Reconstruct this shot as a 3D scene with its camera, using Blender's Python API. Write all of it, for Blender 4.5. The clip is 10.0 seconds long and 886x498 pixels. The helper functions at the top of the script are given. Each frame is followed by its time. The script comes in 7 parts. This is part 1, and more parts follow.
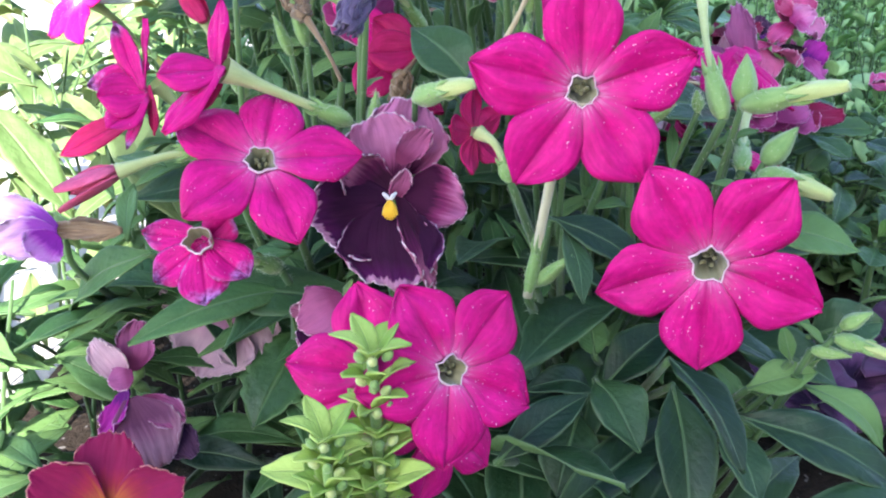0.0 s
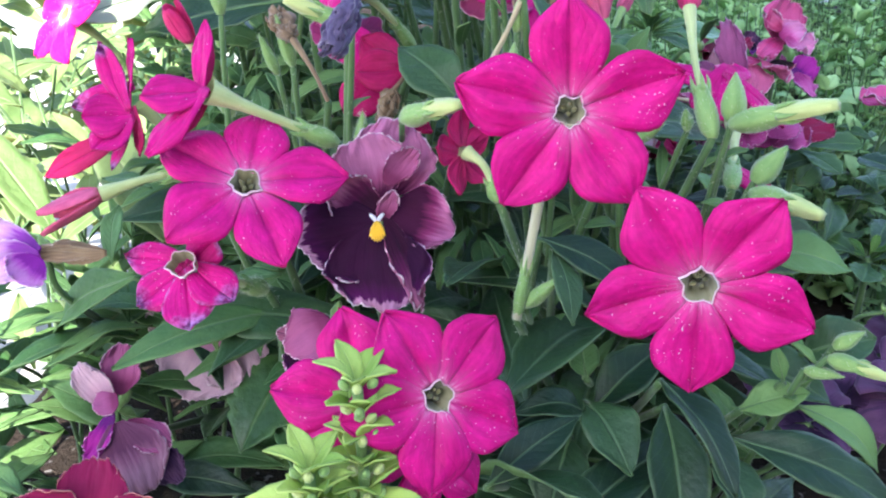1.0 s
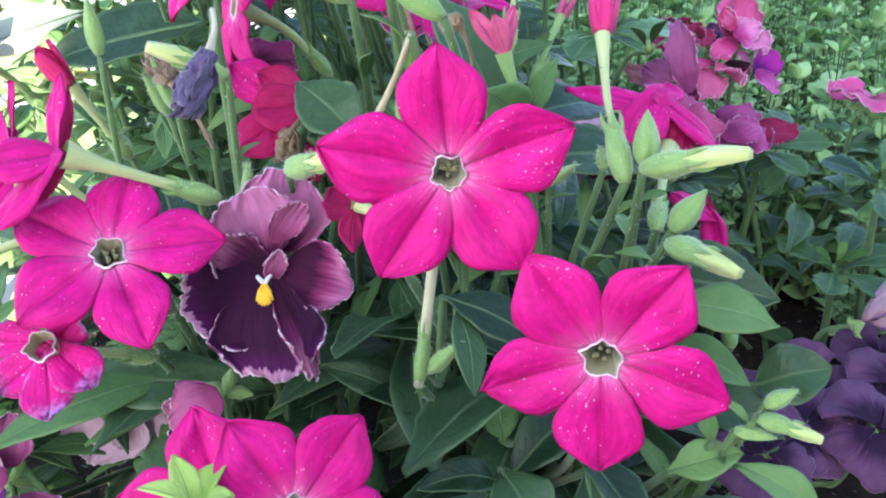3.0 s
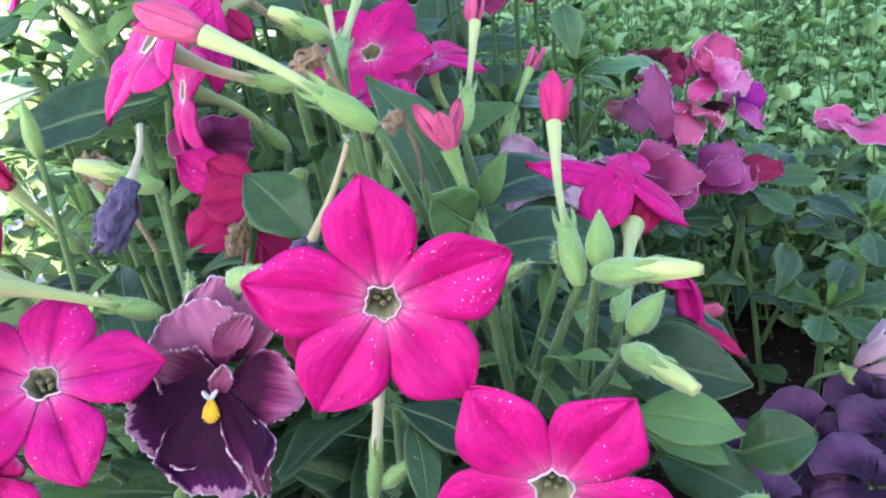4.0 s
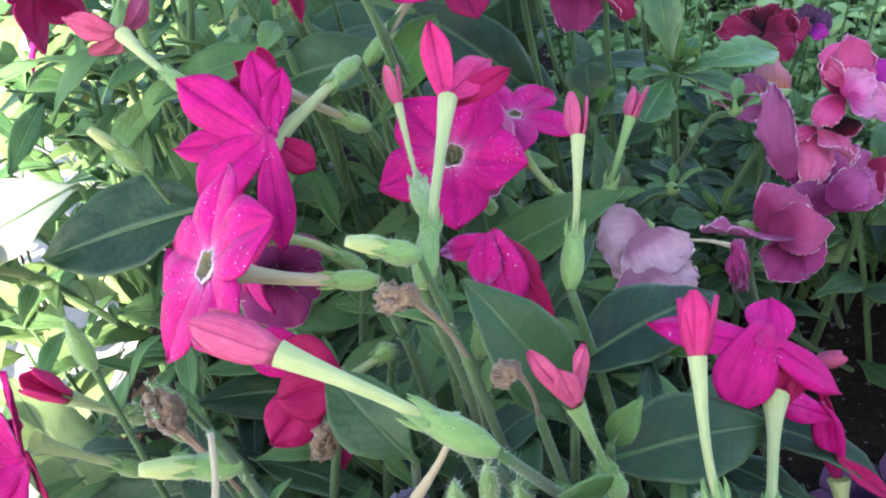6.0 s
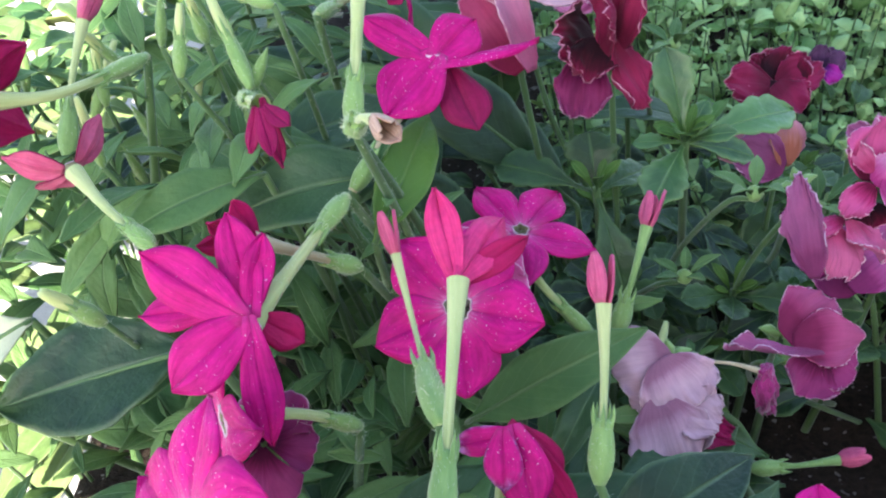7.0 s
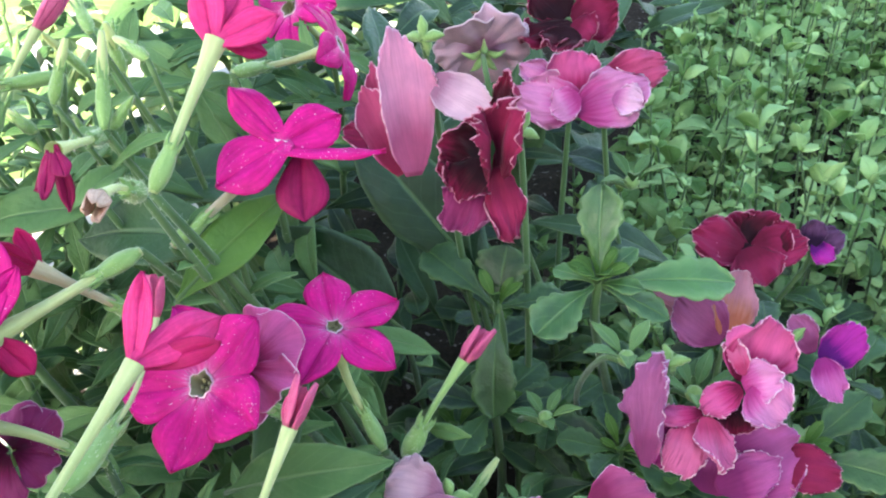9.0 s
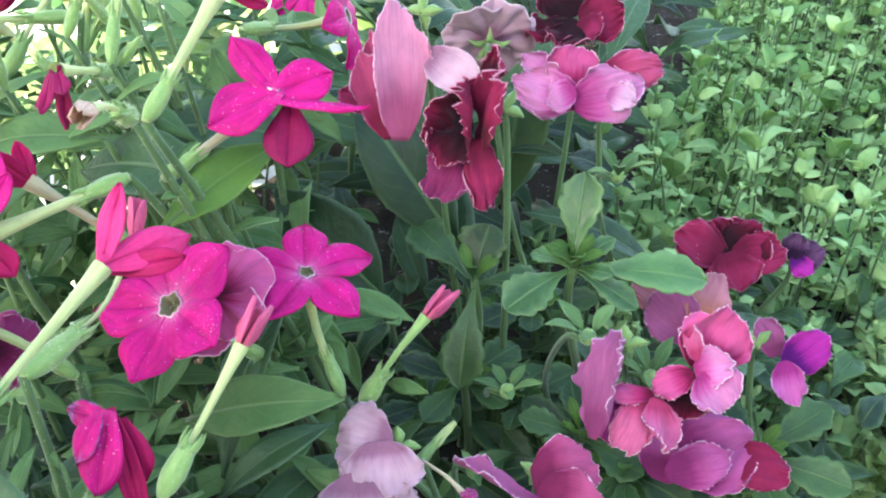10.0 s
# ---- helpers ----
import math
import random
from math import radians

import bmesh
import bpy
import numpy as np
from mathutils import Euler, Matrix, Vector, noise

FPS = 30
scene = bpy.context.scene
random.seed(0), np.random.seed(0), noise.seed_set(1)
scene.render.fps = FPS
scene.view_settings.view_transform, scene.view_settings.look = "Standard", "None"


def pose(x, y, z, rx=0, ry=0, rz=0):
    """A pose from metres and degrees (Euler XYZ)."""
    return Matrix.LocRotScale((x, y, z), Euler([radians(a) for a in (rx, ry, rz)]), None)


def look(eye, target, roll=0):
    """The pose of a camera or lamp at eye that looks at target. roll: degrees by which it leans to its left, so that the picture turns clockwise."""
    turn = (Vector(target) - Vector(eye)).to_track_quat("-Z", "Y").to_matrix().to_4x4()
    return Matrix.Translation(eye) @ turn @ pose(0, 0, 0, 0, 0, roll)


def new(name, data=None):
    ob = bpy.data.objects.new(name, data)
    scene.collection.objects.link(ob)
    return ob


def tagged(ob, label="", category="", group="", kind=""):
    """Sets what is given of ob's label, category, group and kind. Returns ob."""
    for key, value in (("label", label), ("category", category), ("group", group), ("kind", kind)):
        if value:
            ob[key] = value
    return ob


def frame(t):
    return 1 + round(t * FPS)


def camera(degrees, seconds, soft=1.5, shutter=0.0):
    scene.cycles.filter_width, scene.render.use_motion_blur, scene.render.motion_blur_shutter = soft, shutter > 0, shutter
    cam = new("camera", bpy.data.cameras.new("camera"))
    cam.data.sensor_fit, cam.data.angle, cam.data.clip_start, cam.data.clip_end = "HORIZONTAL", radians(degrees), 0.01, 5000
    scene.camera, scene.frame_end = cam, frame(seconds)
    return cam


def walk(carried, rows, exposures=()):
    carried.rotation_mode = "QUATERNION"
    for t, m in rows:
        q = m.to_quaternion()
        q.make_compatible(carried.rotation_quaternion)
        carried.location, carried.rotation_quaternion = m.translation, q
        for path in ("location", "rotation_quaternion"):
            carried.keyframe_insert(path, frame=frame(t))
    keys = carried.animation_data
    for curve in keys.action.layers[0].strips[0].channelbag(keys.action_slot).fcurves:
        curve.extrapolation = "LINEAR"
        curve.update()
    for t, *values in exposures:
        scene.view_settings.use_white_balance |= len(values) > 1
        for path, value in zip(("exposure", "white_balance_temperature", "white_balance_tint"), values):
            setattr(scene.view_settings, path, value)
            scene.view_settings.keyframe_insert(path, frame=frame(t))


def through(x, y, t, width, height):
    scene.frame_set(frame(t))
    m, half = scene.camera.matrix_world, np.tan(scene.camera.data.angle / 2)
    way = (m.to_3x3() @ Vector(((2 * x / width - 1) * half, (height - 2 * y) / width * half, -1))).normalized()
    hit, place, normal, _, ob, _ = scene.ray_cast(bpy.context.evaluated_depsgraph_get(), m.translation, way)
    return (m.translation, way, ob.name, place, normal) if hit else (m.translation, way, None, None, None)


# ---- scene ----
cam = camera(51.4, 10.0, 2.1)
PATH = [
    (0, (0.0496, 0.0368, 0.4403), (0.0482, 0.9672, 0.0738), 0.43),
    (0.5, (0.0489, 0.0372, 0.4422), (0.0529, 0.9700, 0.0818), 0.51),
    (1, (0.0511, 0.0399, 0.4412), (0.0559, 0.9755, 0.0883), 0.21),
    (1.5, (0.0549, 0.0416, 0.4429), (0.0577, 0.9779, 0.0919), -0.12),
    (2, (0.0591, 0.0435, 0.4472), (0.0581, 0.9776, 0.0903), -0.82),
    (3.3, (0.0827, 0.0673, 0.4552), (0.0788, 0.9916, 0.0737), -2.83),
    (3.5, (0.0860, 0.0660, 0.4582), (0.0803, 0.9922, 0.0810), -3.55),
    (4, (0.0920, 0.0816, 0.4708), (0.0747, 1.0045, 0.0862), -4.53),
    (4.5, (0.0932, 0.1054, 0.4891), (0.0447, 1.0200, 0.0876), -5.41),
    (5, (0.0928, 0.1214, 0.4971), (0.0113, 1.0135, 0.0527), -6.46),
    (5.2, (0.0944, 0.1261, 0.5037), (0.0029, 1.0051, 0.0357), -7.77),
    (6.3, (0.0834, 0.1696, 0.5442), (-0.0065, 0.9660, -0.0539), -10.41),
    (6.5, (0.0829, 0.1823, 0.5493), (-0.0004, 0.9662, -0.0660), -10.32),
    (7, (0.0817, 0.2067, 0.5622), (0.0176, 0.9809, -0.0675), -10.28),
    (7.5, (0.0901, 0.2258, 0.5693), (0.0009, 0.9994, -0.0580), -10.45),
    (8, (0.1163, 0.2426, 0.5702), (-0.0280, 1.0012, -0.0651), -6.75),
    (8.5, (0.1569, 0.2451, 0.5746), (-0.0869, 0.9916, -0.0445), -4.23),
    (9, (0.1783, 0.2324, 0.5698), (-0.0973, 0.9909, -0.0207), -3.45),
    (9.5, (0.1870, 0.2235, 0.5643), (-0.0779, 0.9906, -0.0201), -3.08),
    (10, (0.2002, 0.2201, 0.5612), (-0.1138, 0.9820, -0.0052), 0.86),
]
walk(cam, [(t, look(eye, target, roll)) for t, eye, target, roll in PATH],
     exposures=[(0, 2.22, 6150, 14), (2.0, 2.28, 6200, 14), (3.5, 2.43, 6320, 13), (5.0, 2.34, 6280, 14), (7.0, 2.18, 6700, 12), (7.8, 2.20, 6500, 12), (8.5, 2.58, 6850, 9), (9.0, 2.58, 7050, 8), (10.0, 2.81, 7150, 8)])

# ---- light ----
G = 0.23                      # height of the soil in the bed
SUN_TURN, SUN_HIGH = 6.0, 36.0  # the sun stands behind the walker, low over an added unseen wall
world = bpy.data.worlds.new("sky")
scene.world = world
world.use_nodes = True
wn = world.node_tree.nodes
sky = wn.new("ShaderNodeTexSky")
sky.sky_type = "NISHITA"
sky.sun_disc = False
sky.sun_elevation = radians(SUN_HIGH)
sky.sun_rotation = radians(180 + SUN_TURN)
world.node_tree.links.new(sky.outputs[0], wn["Background"].inputs[0])
wn["Background"].inputs[1].default_value = 0.15
sun = new("sun", bpy.data.lights.new("sun", "SUN"))
sun.data.energy, sun.data.angle, sun.data.color = 4.6, radians(0.5), (1.0, 0.95, 0.86)
sun.matrix_world = pose(0, 0, 5, 90 - SUN_HIGH, 0, -SUN_TURN)


# ---- materials ----
def material(name, rough=0.5, spec=0.35):
    m = bpy.data.materials.new(name)
    m.use_nodes = True
    b = m.node_tree.nodes["Principled BSDF"]
    b.inputs["Roughness"].default_value = rough
    b.inputs["Specular IOR Level"].default_value = spec
    return m, m.node_tree.nodes, m.node_tree.links, b


def ramp(nodes, stops):
    r = nodes.new("ShaderNodeValToRGB")
    e = r.color_ramp.elements
    e[0].position, e[0].color = stops[0][0], (*stops[0][1], 1)
    e[1].position, e[1].color = stops[-1][0], (*stops[-1][1], 1)
    for p, c in stops[1:-1]:
        e.new(p).color = (*c, 1)
    return r


def mixer(nodes, links, kind, fac, a, b):
    m = nodes.new("ShaderNodeMix")
    m.data_type, m.blend_type = "RGBA", kind
    for s, v in ((0, fac), (6, a), (7, b)):
        if isinstance(v, (int, float)):
            m.inputs[s].default_value = v
        elif isinstance(v, tuple):
            m.inputs[s].default_value = (*v, 1)
        else:
            links.new(v, m.inputs[s])
    return m.outputs[2]


def calc(nodes, links, op, a, b=0.0):
    m = nodes.new("ShaderNodeMath")
    m.operation = op
    for s, v in ((0, a), (1, b)):
        if isinstance(v, (int, float)):
            m.inputs[s].default_value = v
        else:
            links.new(v, m.inputs[s])
    return m.outputs[0]


def noise_at(nodes, links, vec, scale, detail=3.0, rough=0.55):
    n = nodes.new("ShaderNodeTexNoise")
    n.inputs["Scale"].default_value, n.inputs["Detail"].default_value, n.inputs["Roughness"].default_value = scale, detail, rough
    if vec is not None:
        links.new(vec, n.inputs["Vector"])
    return n


def mapped(nodes, links, vec, scale, off=None):
    n = nodes.new("ShaderNodeMapping")
    n.inputs["Scale"].default_value = scale
    links.new(vec, n.inputs["Vector"])
    if off is not None:
        links.new(off, n.inputs["Location"])
    return n.outputs[0]


def relief(nodes, links, b, height, strength, dist):
    n = nodes.new("ShaderNodeBump")
    n.inputs["Strength"].default_value, n.inputs["Distance"].default_value = strength, dist
    links.new(height, n.inputs["Height"])
    links.new(n.outputs[0], b.inputs["Normal"])


def let_through(m, nodes, links, b, colour, share):
    """Thin tissue: part of the light goes through it."""
    t = nodes.new("ShaderNodeBsdfTranslucent")
    s = nodes.new("ShaderNodeMixShader")
    s.inputs[0].default_value = share
    if isinstance(colour, tuple):
        t.inputs[0].default_value = (*colour, 1)
    else:
        links.new(colour, t.inputs[0])
    links.new(b.outputs[0], s.inputs[1])
    links.new(t.outputs[0], s.inputs[2])
    links.new(s.outputs[0], nodes["Material Output"].inputs[0])


def ramp_from(nodes, links, fac, a, b, lo=0.3, hi=0.7):
    r = ramp(nodes, ((lo, a), (hi, b)))
    links.new(fac, r.inputs[0])
    return r.outputs[0]


def petal_material(name, deep, bright, pale, specks=0.0, throat=1.0, rough=0.5, burnt=0.0):
    """Petal skin: a darker midrib, branching veins, a pale zone round the throat, grains of pollen; burnt: withered violet margin."""
    m, n, l, b = material(name, rough, 0.18)
    uv = n.new("ShaderNodeUVMap").outputs[0]
    info = n.new("ShaderNodeObjectInfo").outputs["Random"]
    geo = n.new("ShaderNodeTexCoord").outputs["Object"]
    sep = n.new("ShaderNodeSeparateXYZ")
    l.new(uv, sep.inputs[0])
    u, v = sep.outputs[0], sep.outputs[1]
    vein = noise_at(n, l, mapped(n, l, uv, (16, 2.2, 1), info), 1.0, 5)
    tone = noise_at(n, l, geo, 110, 4)
    wob = noise_at(n, l, geo, 240, 3)
    r1 = ramp(n, ((0.30, deep), (0.60, bright)))
    l.new(calc(n, l, "ADD", calc(n, l, "MULTIPLY", vein.outputs[0], 0.5), calc(n, l, "MULTIPLY", tone.outputs[0], 0.5)), r1.inputs[0])
    side = calc(n, l, "SUBTRACT", u, 0.5)
    mid = calc(n, l, "ABSOLUTE", side)
    # veins leave the midrib at a slant and run towards the margin; each half has its own rhythm
    slant = calc(n, l, "SUBTRACT", calc(n, l, "MULTIPLY", v, 5.0), calc(n, l, "MULTIPLY", mid, 7.0))
    slant = calc(n, l, "ADD", slant, calc(n, l, "MULTIPLY", calc(n, l, "SIGN", side), 0.21))
    slant = calc(n, l, "ADD", slant, calc(n, l, "ADD", calc(n, l, "MULTIPLY", wob.outputs[0], 1.1), calc(n, l, "MULTIPLY", info, 3.0)))
    saw = calc(n, l, "ABSOLUTE", calc(n, l, "SUBTRACT", calc(n, l, "FRACT", slant), 0.5))
    lines = ramp(n, ((0.0, (1, 1, 1)), (0.05, (0.5, 0.5, 0.5)), (0.22, (0, 0, 0))))
    l.new(saw, lines.inputs[0])
    gap = noise_at(n, l, geo, 160, 2)
    broken = ramp(n, ((0.40, (0, 0, 0)), (0.58, (1, 1, 1))))
    l.new(gap.outputs[0], broken.inputs[0])
    branch = calc(n, l, "MULTIPLY", lines.outputs[0], broken.outputs[0])
    midline = ramp(n, ((0.0, (1, 1, 1)), (0.016, (0.75, 0.75, 0.75)), (0.055, (0, 0, 0))))
    l.new(calc(n, l, "ADD", mid, calc(n, l, "MULTIPLY", calc(n, l, "SUBTRACT", wob.outputs[0], 0.5), 0.02)), midline.inputs[0])
    c = mixer(n, l, "MIX", calc(n, l, "MULTIPLY", branch, 0.13), r1.outputs[0], deep)
    c = mixer(n, l, "MIX", calc(n, l, "MULTIPLY", midline.outputs[0], 0.38), c, deep)
    mott = noise_at(n, l, geo, 520, 3, 0.6)
    c = mixer(n, l, "MULTIPLY", 0.55, c, ramp_from(n, l, mott.outputs[0], (0.76, 0.72, 0.76), (1.12, 1.1, 1.1)))
    margin = ramp(n, ((0.43, (0, 0, 0)), (0.50, (1, 1, 1))))
    l.new(mid, margin.inputs[0])
    c = mixer(n, l, "MIX", calc(n, l, "MULTIPLY", margin.outputs[0], 0.40), c, deep)
    fade = ramp(n, ((0.00, (1, 1, 1)), (0.07, (0.26, 0.26, 0.26)), (0.26, (0, 0, 0))))
    l.new(calc(n, l, "ADD", v, calc(n, l, "MULTIPLY", calc(n, l, "SUBTRACT", vein.outputs[0], 0.5), 0.40)), fade.inputs[0])
    c = mixer(n, l, "MIX", calc(n, l, "MULTIPLY", fade.outputs[0], 0.5 * throat), c, pale)
    if specks:
        sp = noise_at(n, l, geo, 1900, 1, 0.4)
        big = noise_at(n, l, geo, 90, 2)
        sr = ramp(n, ((0.765 - 0.045 * specks, (0, 0, 0)), (0.79 - 0.045 * specks, (1, 1, 1))))
        l.new(calc(n, l, "ADD", sp.outputs[0], calc(n, l, "MULTIPLY", calc(n, l, "SUBTRACT", big.outputs[0], 0.5), 0.30)), sr.inputs[0])
        c = mixer(n, l, "MIX", calc(n, l, "MULTIPLY", sr.outputs[0], 0.75), c, (0.80, 0.62, 0.72))
    if burnt:
        e = calc(n, l, "MAXIMUM", v, calc(n, l, "MULTIPLY", mid, 1.7))
        br = ramp(n, ((0.74, (0, 0, 0)), (0.96, (1, 1, 1))))
        l.new(calc(n, l, "ADD", e, calc(n, l, "MULTIPLY", calc(n, l, "SUBTRACT", wob.outputs[0], 0.5), 0.55)), br.inputs[0])
        dry = ramp_from(n, l, mott.outputs[0], (0.07, 0.012, 0.08), (0.46, 0.22, 0.50), 0.40, 0.62)
        c = mixer(n, l, "MIX", calc(n, l, "MULTIPLY", br.outputs[0], burnt), c, dry)
    l.new(c, b.inputs["Base Color"])
    b.inputs["Sheen Weight"].default_value = 0.02
    sunk = calc(n, l, "ADD", calc(n, l, "MULTIPLY", branch, -0.18), calc(n, l, "MULTIPLY", midline.outputs[0], -0.7))
    relief(n, l, b, calc(n, l, "ADD", sunk, calc(n, l, "ADD", calc(n, l, "MULTIPLY", vein.outputs[0], 0.5), calc(n, l, "MULTIPLY", wob.outputs[0], 0.8))), 0.6, 0.0009)
    let_through(m, n, l, b, c, 0.22)
    return m


PINK_D, PINK_B, PINK_P = (0.44, 0.003, 0.130), (0.72, 0.010, 0.255), (0.80, 0.34, 0.56)
petal_pink = petal_material("petal_pink", PINK_D, PINK_B, PINK_P, 0.25)
petal_dusty = petal_material("petal_dusty", PINK_D, PINK_B, PINK_P, 0.6)
petal_cream = petal_material("petal_cream", (0.42, 0.20, 0.16), (0.66, 0.48, 0.36), (0.70, 0.62, 0.42), 0.0, 0.6)
petal_burnt = petal_material("petal_burnt", PINK_D, PINK_B, PINK_P, 0.5, burnt=0.95)
petal_back = petal_material("petal_back", (0.44, 0.008, 0.095), (0.57, 0.017, 0.15), (0.55, 0.10, 0.12), 0.0, 0.6)
petal_red = petal_material("petal_red", (0.34, 0.005, 0.070), (0.50, 0.012, 0.118), (0.60, 0.14, 0.13), 0.0, 0.6)
petal_deep = petal_material("petal_deep", (0.20, 0.003, 0.050), (0.33, 0.007, 0.085), (0.5, 0.1, 0.15), 0.0, 0.4)
petal_coral = petal_material("petal_coral", (0.58, 0.018, 0.13), (0.78, 0.05, 0.24), (0.60, 0.22, 0.22), 0.0, 0.6)
petal_rosy = petal_material("petal_rosy", (0.58, 0.06, 0.17), (0.74, 0.16, 0.30), (0.60, 0.26, 0.22), 0.0, 0.6)


def pansy_material(name, core, mid, edge, rim, core_end, soft=0.12, rough=0.7, feather=0.42):
    """Velvety pansy petal: dark blotch with a feathered border, paler margin, thin light rim."""
    m, n, l, b = material(name, rough, 0.15)
    uv = n.new("ShaderNodeUVMap").outputs[0]
    info = n.new("ShaderNodeObjectInfo").outputs["Random"]
    geo = n.new("ShaderNodeTexCoord").outputs["Object"]
    sep = n.new("ShaderNodeSeparateXYZ")
    l.new(uv, sep.inputs[0])
    v = sep.outputs[1]
    streak = noise_at(n, l, mapped(n, l, uv, (22, 1.3, 1), info), 1.0, 3)
    fine = noise_at(n, l, mapped(n, l, uv, (70, 2.2, 1), info), 1.0, 3)
    blot = noise_at(n, l, geo, 110, 3)
    f = calc(n, l, "ADD", v, calc(n, l, "MULTIPLY", calc(n, l, "SUBTRACT", streak.outputs[0], 0.5), feather))
    r = ramp(n, ((max(core_end - soft, 0.0), core), (core_end, mid), (min(core_end + 0.22, 0.93), edge), (0.985, edge)))
    l.new(f, r.inputs[0])
    c = mixer(n, l, "MULTIPLY", 0.55, r.outputs[0], ramp_from(n, l, blot.outputs[0], (0.6, 0.6, 0.62), (1.15, 1.12, 1.12)))
    c = mixer(n, l, "MULTIPLY", 0.22, c, ramp_from(n, l, fine.outputs[0], (0.66, 0.60, 0.66), (1.18, 1.16, 1.16), 0.36, 0.60))
    rr = ramp(n, ((0.984, (0, 0, 0)), (0.998, (1, 1, 1))))
    l.new(calc(n, l, "ADD", v, calc(n, l, "MULTIPLY", calc(n, l, "SUBTRACT", blot.outputs[0], 0.5), 0.03)), rr.inputs[0])
    c = mixer(n, l, "MIX", calc(n, l, "MULTIPLY", rr.outputs[0], 0.9), c, rim)
    l.new(c, b.inputs["Base Color"])
    b.inputs["Sheen Weight"].default_value = 0.08
    relief(n, l, b, calc(n, l, "ADD", streak.outputs[0], calc(n, l, "MULTIPLY", fine.outputs[0], 0.3)), 0.35, 0.0007)
    let_through(m, n, l, b, c, 0.16)
    return m


pansy_lip = pansy_material("pansy_lip", (0.030, 0.001, 0.026), (0.070, 0.003, 0.066), (0.46, 0.22, 0.36), (0.86, 0.72, 0.80), 0.90, 0.22, feather=0.26)
pansy_side = pansy_material("pansy_side", (0.035, 0.002, 0.022), (0.11, 0.010, 0.065), (0.38, 0.12, 0.22), (0.78, 0.60, 0.66), 0.62, 0.25)
pansy_top = pansy_material("pansy_top", (0.07, 0.004, 0.04), (0.36, 0.08, 0.20), (0.54, 0.19, 0.36), (0.80, 0.62, 0.70), 0.30, 0.2)
pansy_wine = pansy_material("pansy_wine", (0.016, 0.0005, 0.004), (0.065, 0.002, 0.012), (0.20, 0.006, 0.042), (0.66, 0.26, 0.36), 0.70, 0.35)
pansy_wine_back = pansy_material("pansy_wine_back", (0.12, 0.003, 0.024), (0.18, 0.007, 0.040), (0.26, 0.015, 0.066), (0.64, 0.28, 0.36), 0.4, feather=0.16)
pansy_rose = pansy_material("pansy_rose", (0.14, 0.002, 0.03), (0.42, 0.025, 0.13), (0.58, 0.09, 0.25), (0.78, 0.48, 0.58), 0.38, 0.25)
pansy_rose_back = pansy_material("pansy_rose_back", (0.42, 0.035, 0.12), (0.52, 0.075, 0.19), (0.60, 0.13, 0.28), (0.78, 0.52, 0.60), 0.35, feather=0.16)
pansy_mauve = pansy_material("pansy_mauve", (0.08, 0.002, 0.025), (0.20, 0.010, 0.075), (0.30, 0.035, 0.135), (0.66, 0.36, 0.46), 0.4, 0.2)
pansy_mauve_back = pansy_material("pansy_mauve_back", (0.22, 0.035, 0.11), (0.30, 0.065, 0.17), (0.38, 0.10, 0.23), (0.68, 0.44, 0.54), 0.35, feather=0.16)
pansy_pale = pansy_material("pansy_pale", (0.34, 0.15, 0.23), (0.48, 0.28, 0.36), (0.58, 0.38, 0.45), (0.72, 0.56, 0.58), 0.35, feather=0.16)
pansy_lilac = pansy_material("pansy_lilac", (0.30, 0.06, 0.42), (0.50, 0.24, 0.58), (0.64, 0.42, 0.66), (0.76, 0.60, 0.74), 0.5)
pansy_dusk = pansy_material("pansy_dusk", (0.022, 0.006, 0.030), (0.070, 0.024, 0.075), (0.125, 0.055, 0.125), (0.24, 0.14, 0.24), 0.5)
pansy_violet = pansy_material("pansy_violet", (0.10, 0.003, 0.13), (0.26, 0.008, 0.20), (0.42, 0.022, 0.28), (0.64, 0.3, 0.52), 0.45)

pansy_satin = pansy_material("pansy_satin", (0.52, 0.10, 0.21), (0.62, 0.17, 0.29), (0.70, 0.25, 0.37), (0.82, 0.55, 0.62), 0.4, feather=0.12)
pansy_blush = pansy_material("pansy_blush", (0.46, 0.10, 0.26), (0.62, 0.26, 0.42), (0.70, 0.40, 0.54), (0.80, 0.62, 0.70), 0.40, 0.25, feather=0.16)
pansy_rose_deep = pansy_material("pansy_rose_deep", (0.22, 0.012, 0.05), (0.36, 0.03, 0.10), (0.48, 0.07, 0.17), (0.70, 0.36, 0.46), 0.4, feather=0.16)
pansy_pink = pansy_material("pansy_pink", (0.38, 0.03, 0.16), (0.54, 0.10, 0.29), (0.63, 0.22, 0.41), (0.80, 0.56, 0.66), 0.40, 0.25)
pansy_pink_mauve = pansy_material("pansy_pink_mauve", (0.22, 0.02, 0.11), (0.32, 0.045, 0.17), (0.42, 0.085, 0.25), (0.74, 0.46, 0.58), 0.5, feather=0.16)
pansy_mauve_pink = pansy_material("pansy_mauve_pink", (0.20, 0.016, 0.07), (0.29, 0.036, 0.115), (0.39, 0.07, 0.175), (0.78, 0.48, 0.56), 0.5, feather=0.16)
pansy_mauve_grey = pansy_material("pansy_mauve_grey", (0.16, 0.05, 0.11), (0.28, 0.11, 0.19), (0.40, 0.20, 0.28), (0.68, 0.48, 0.54), 0.5)
pansy_magenta = pansy_material("pansy_magenta", (0.14, 0.004, 0.05), (0.38, 0.02, 0.18), (0.54, 0.05, 0.30), (0.72, 0.42, 0.56), 0.35)
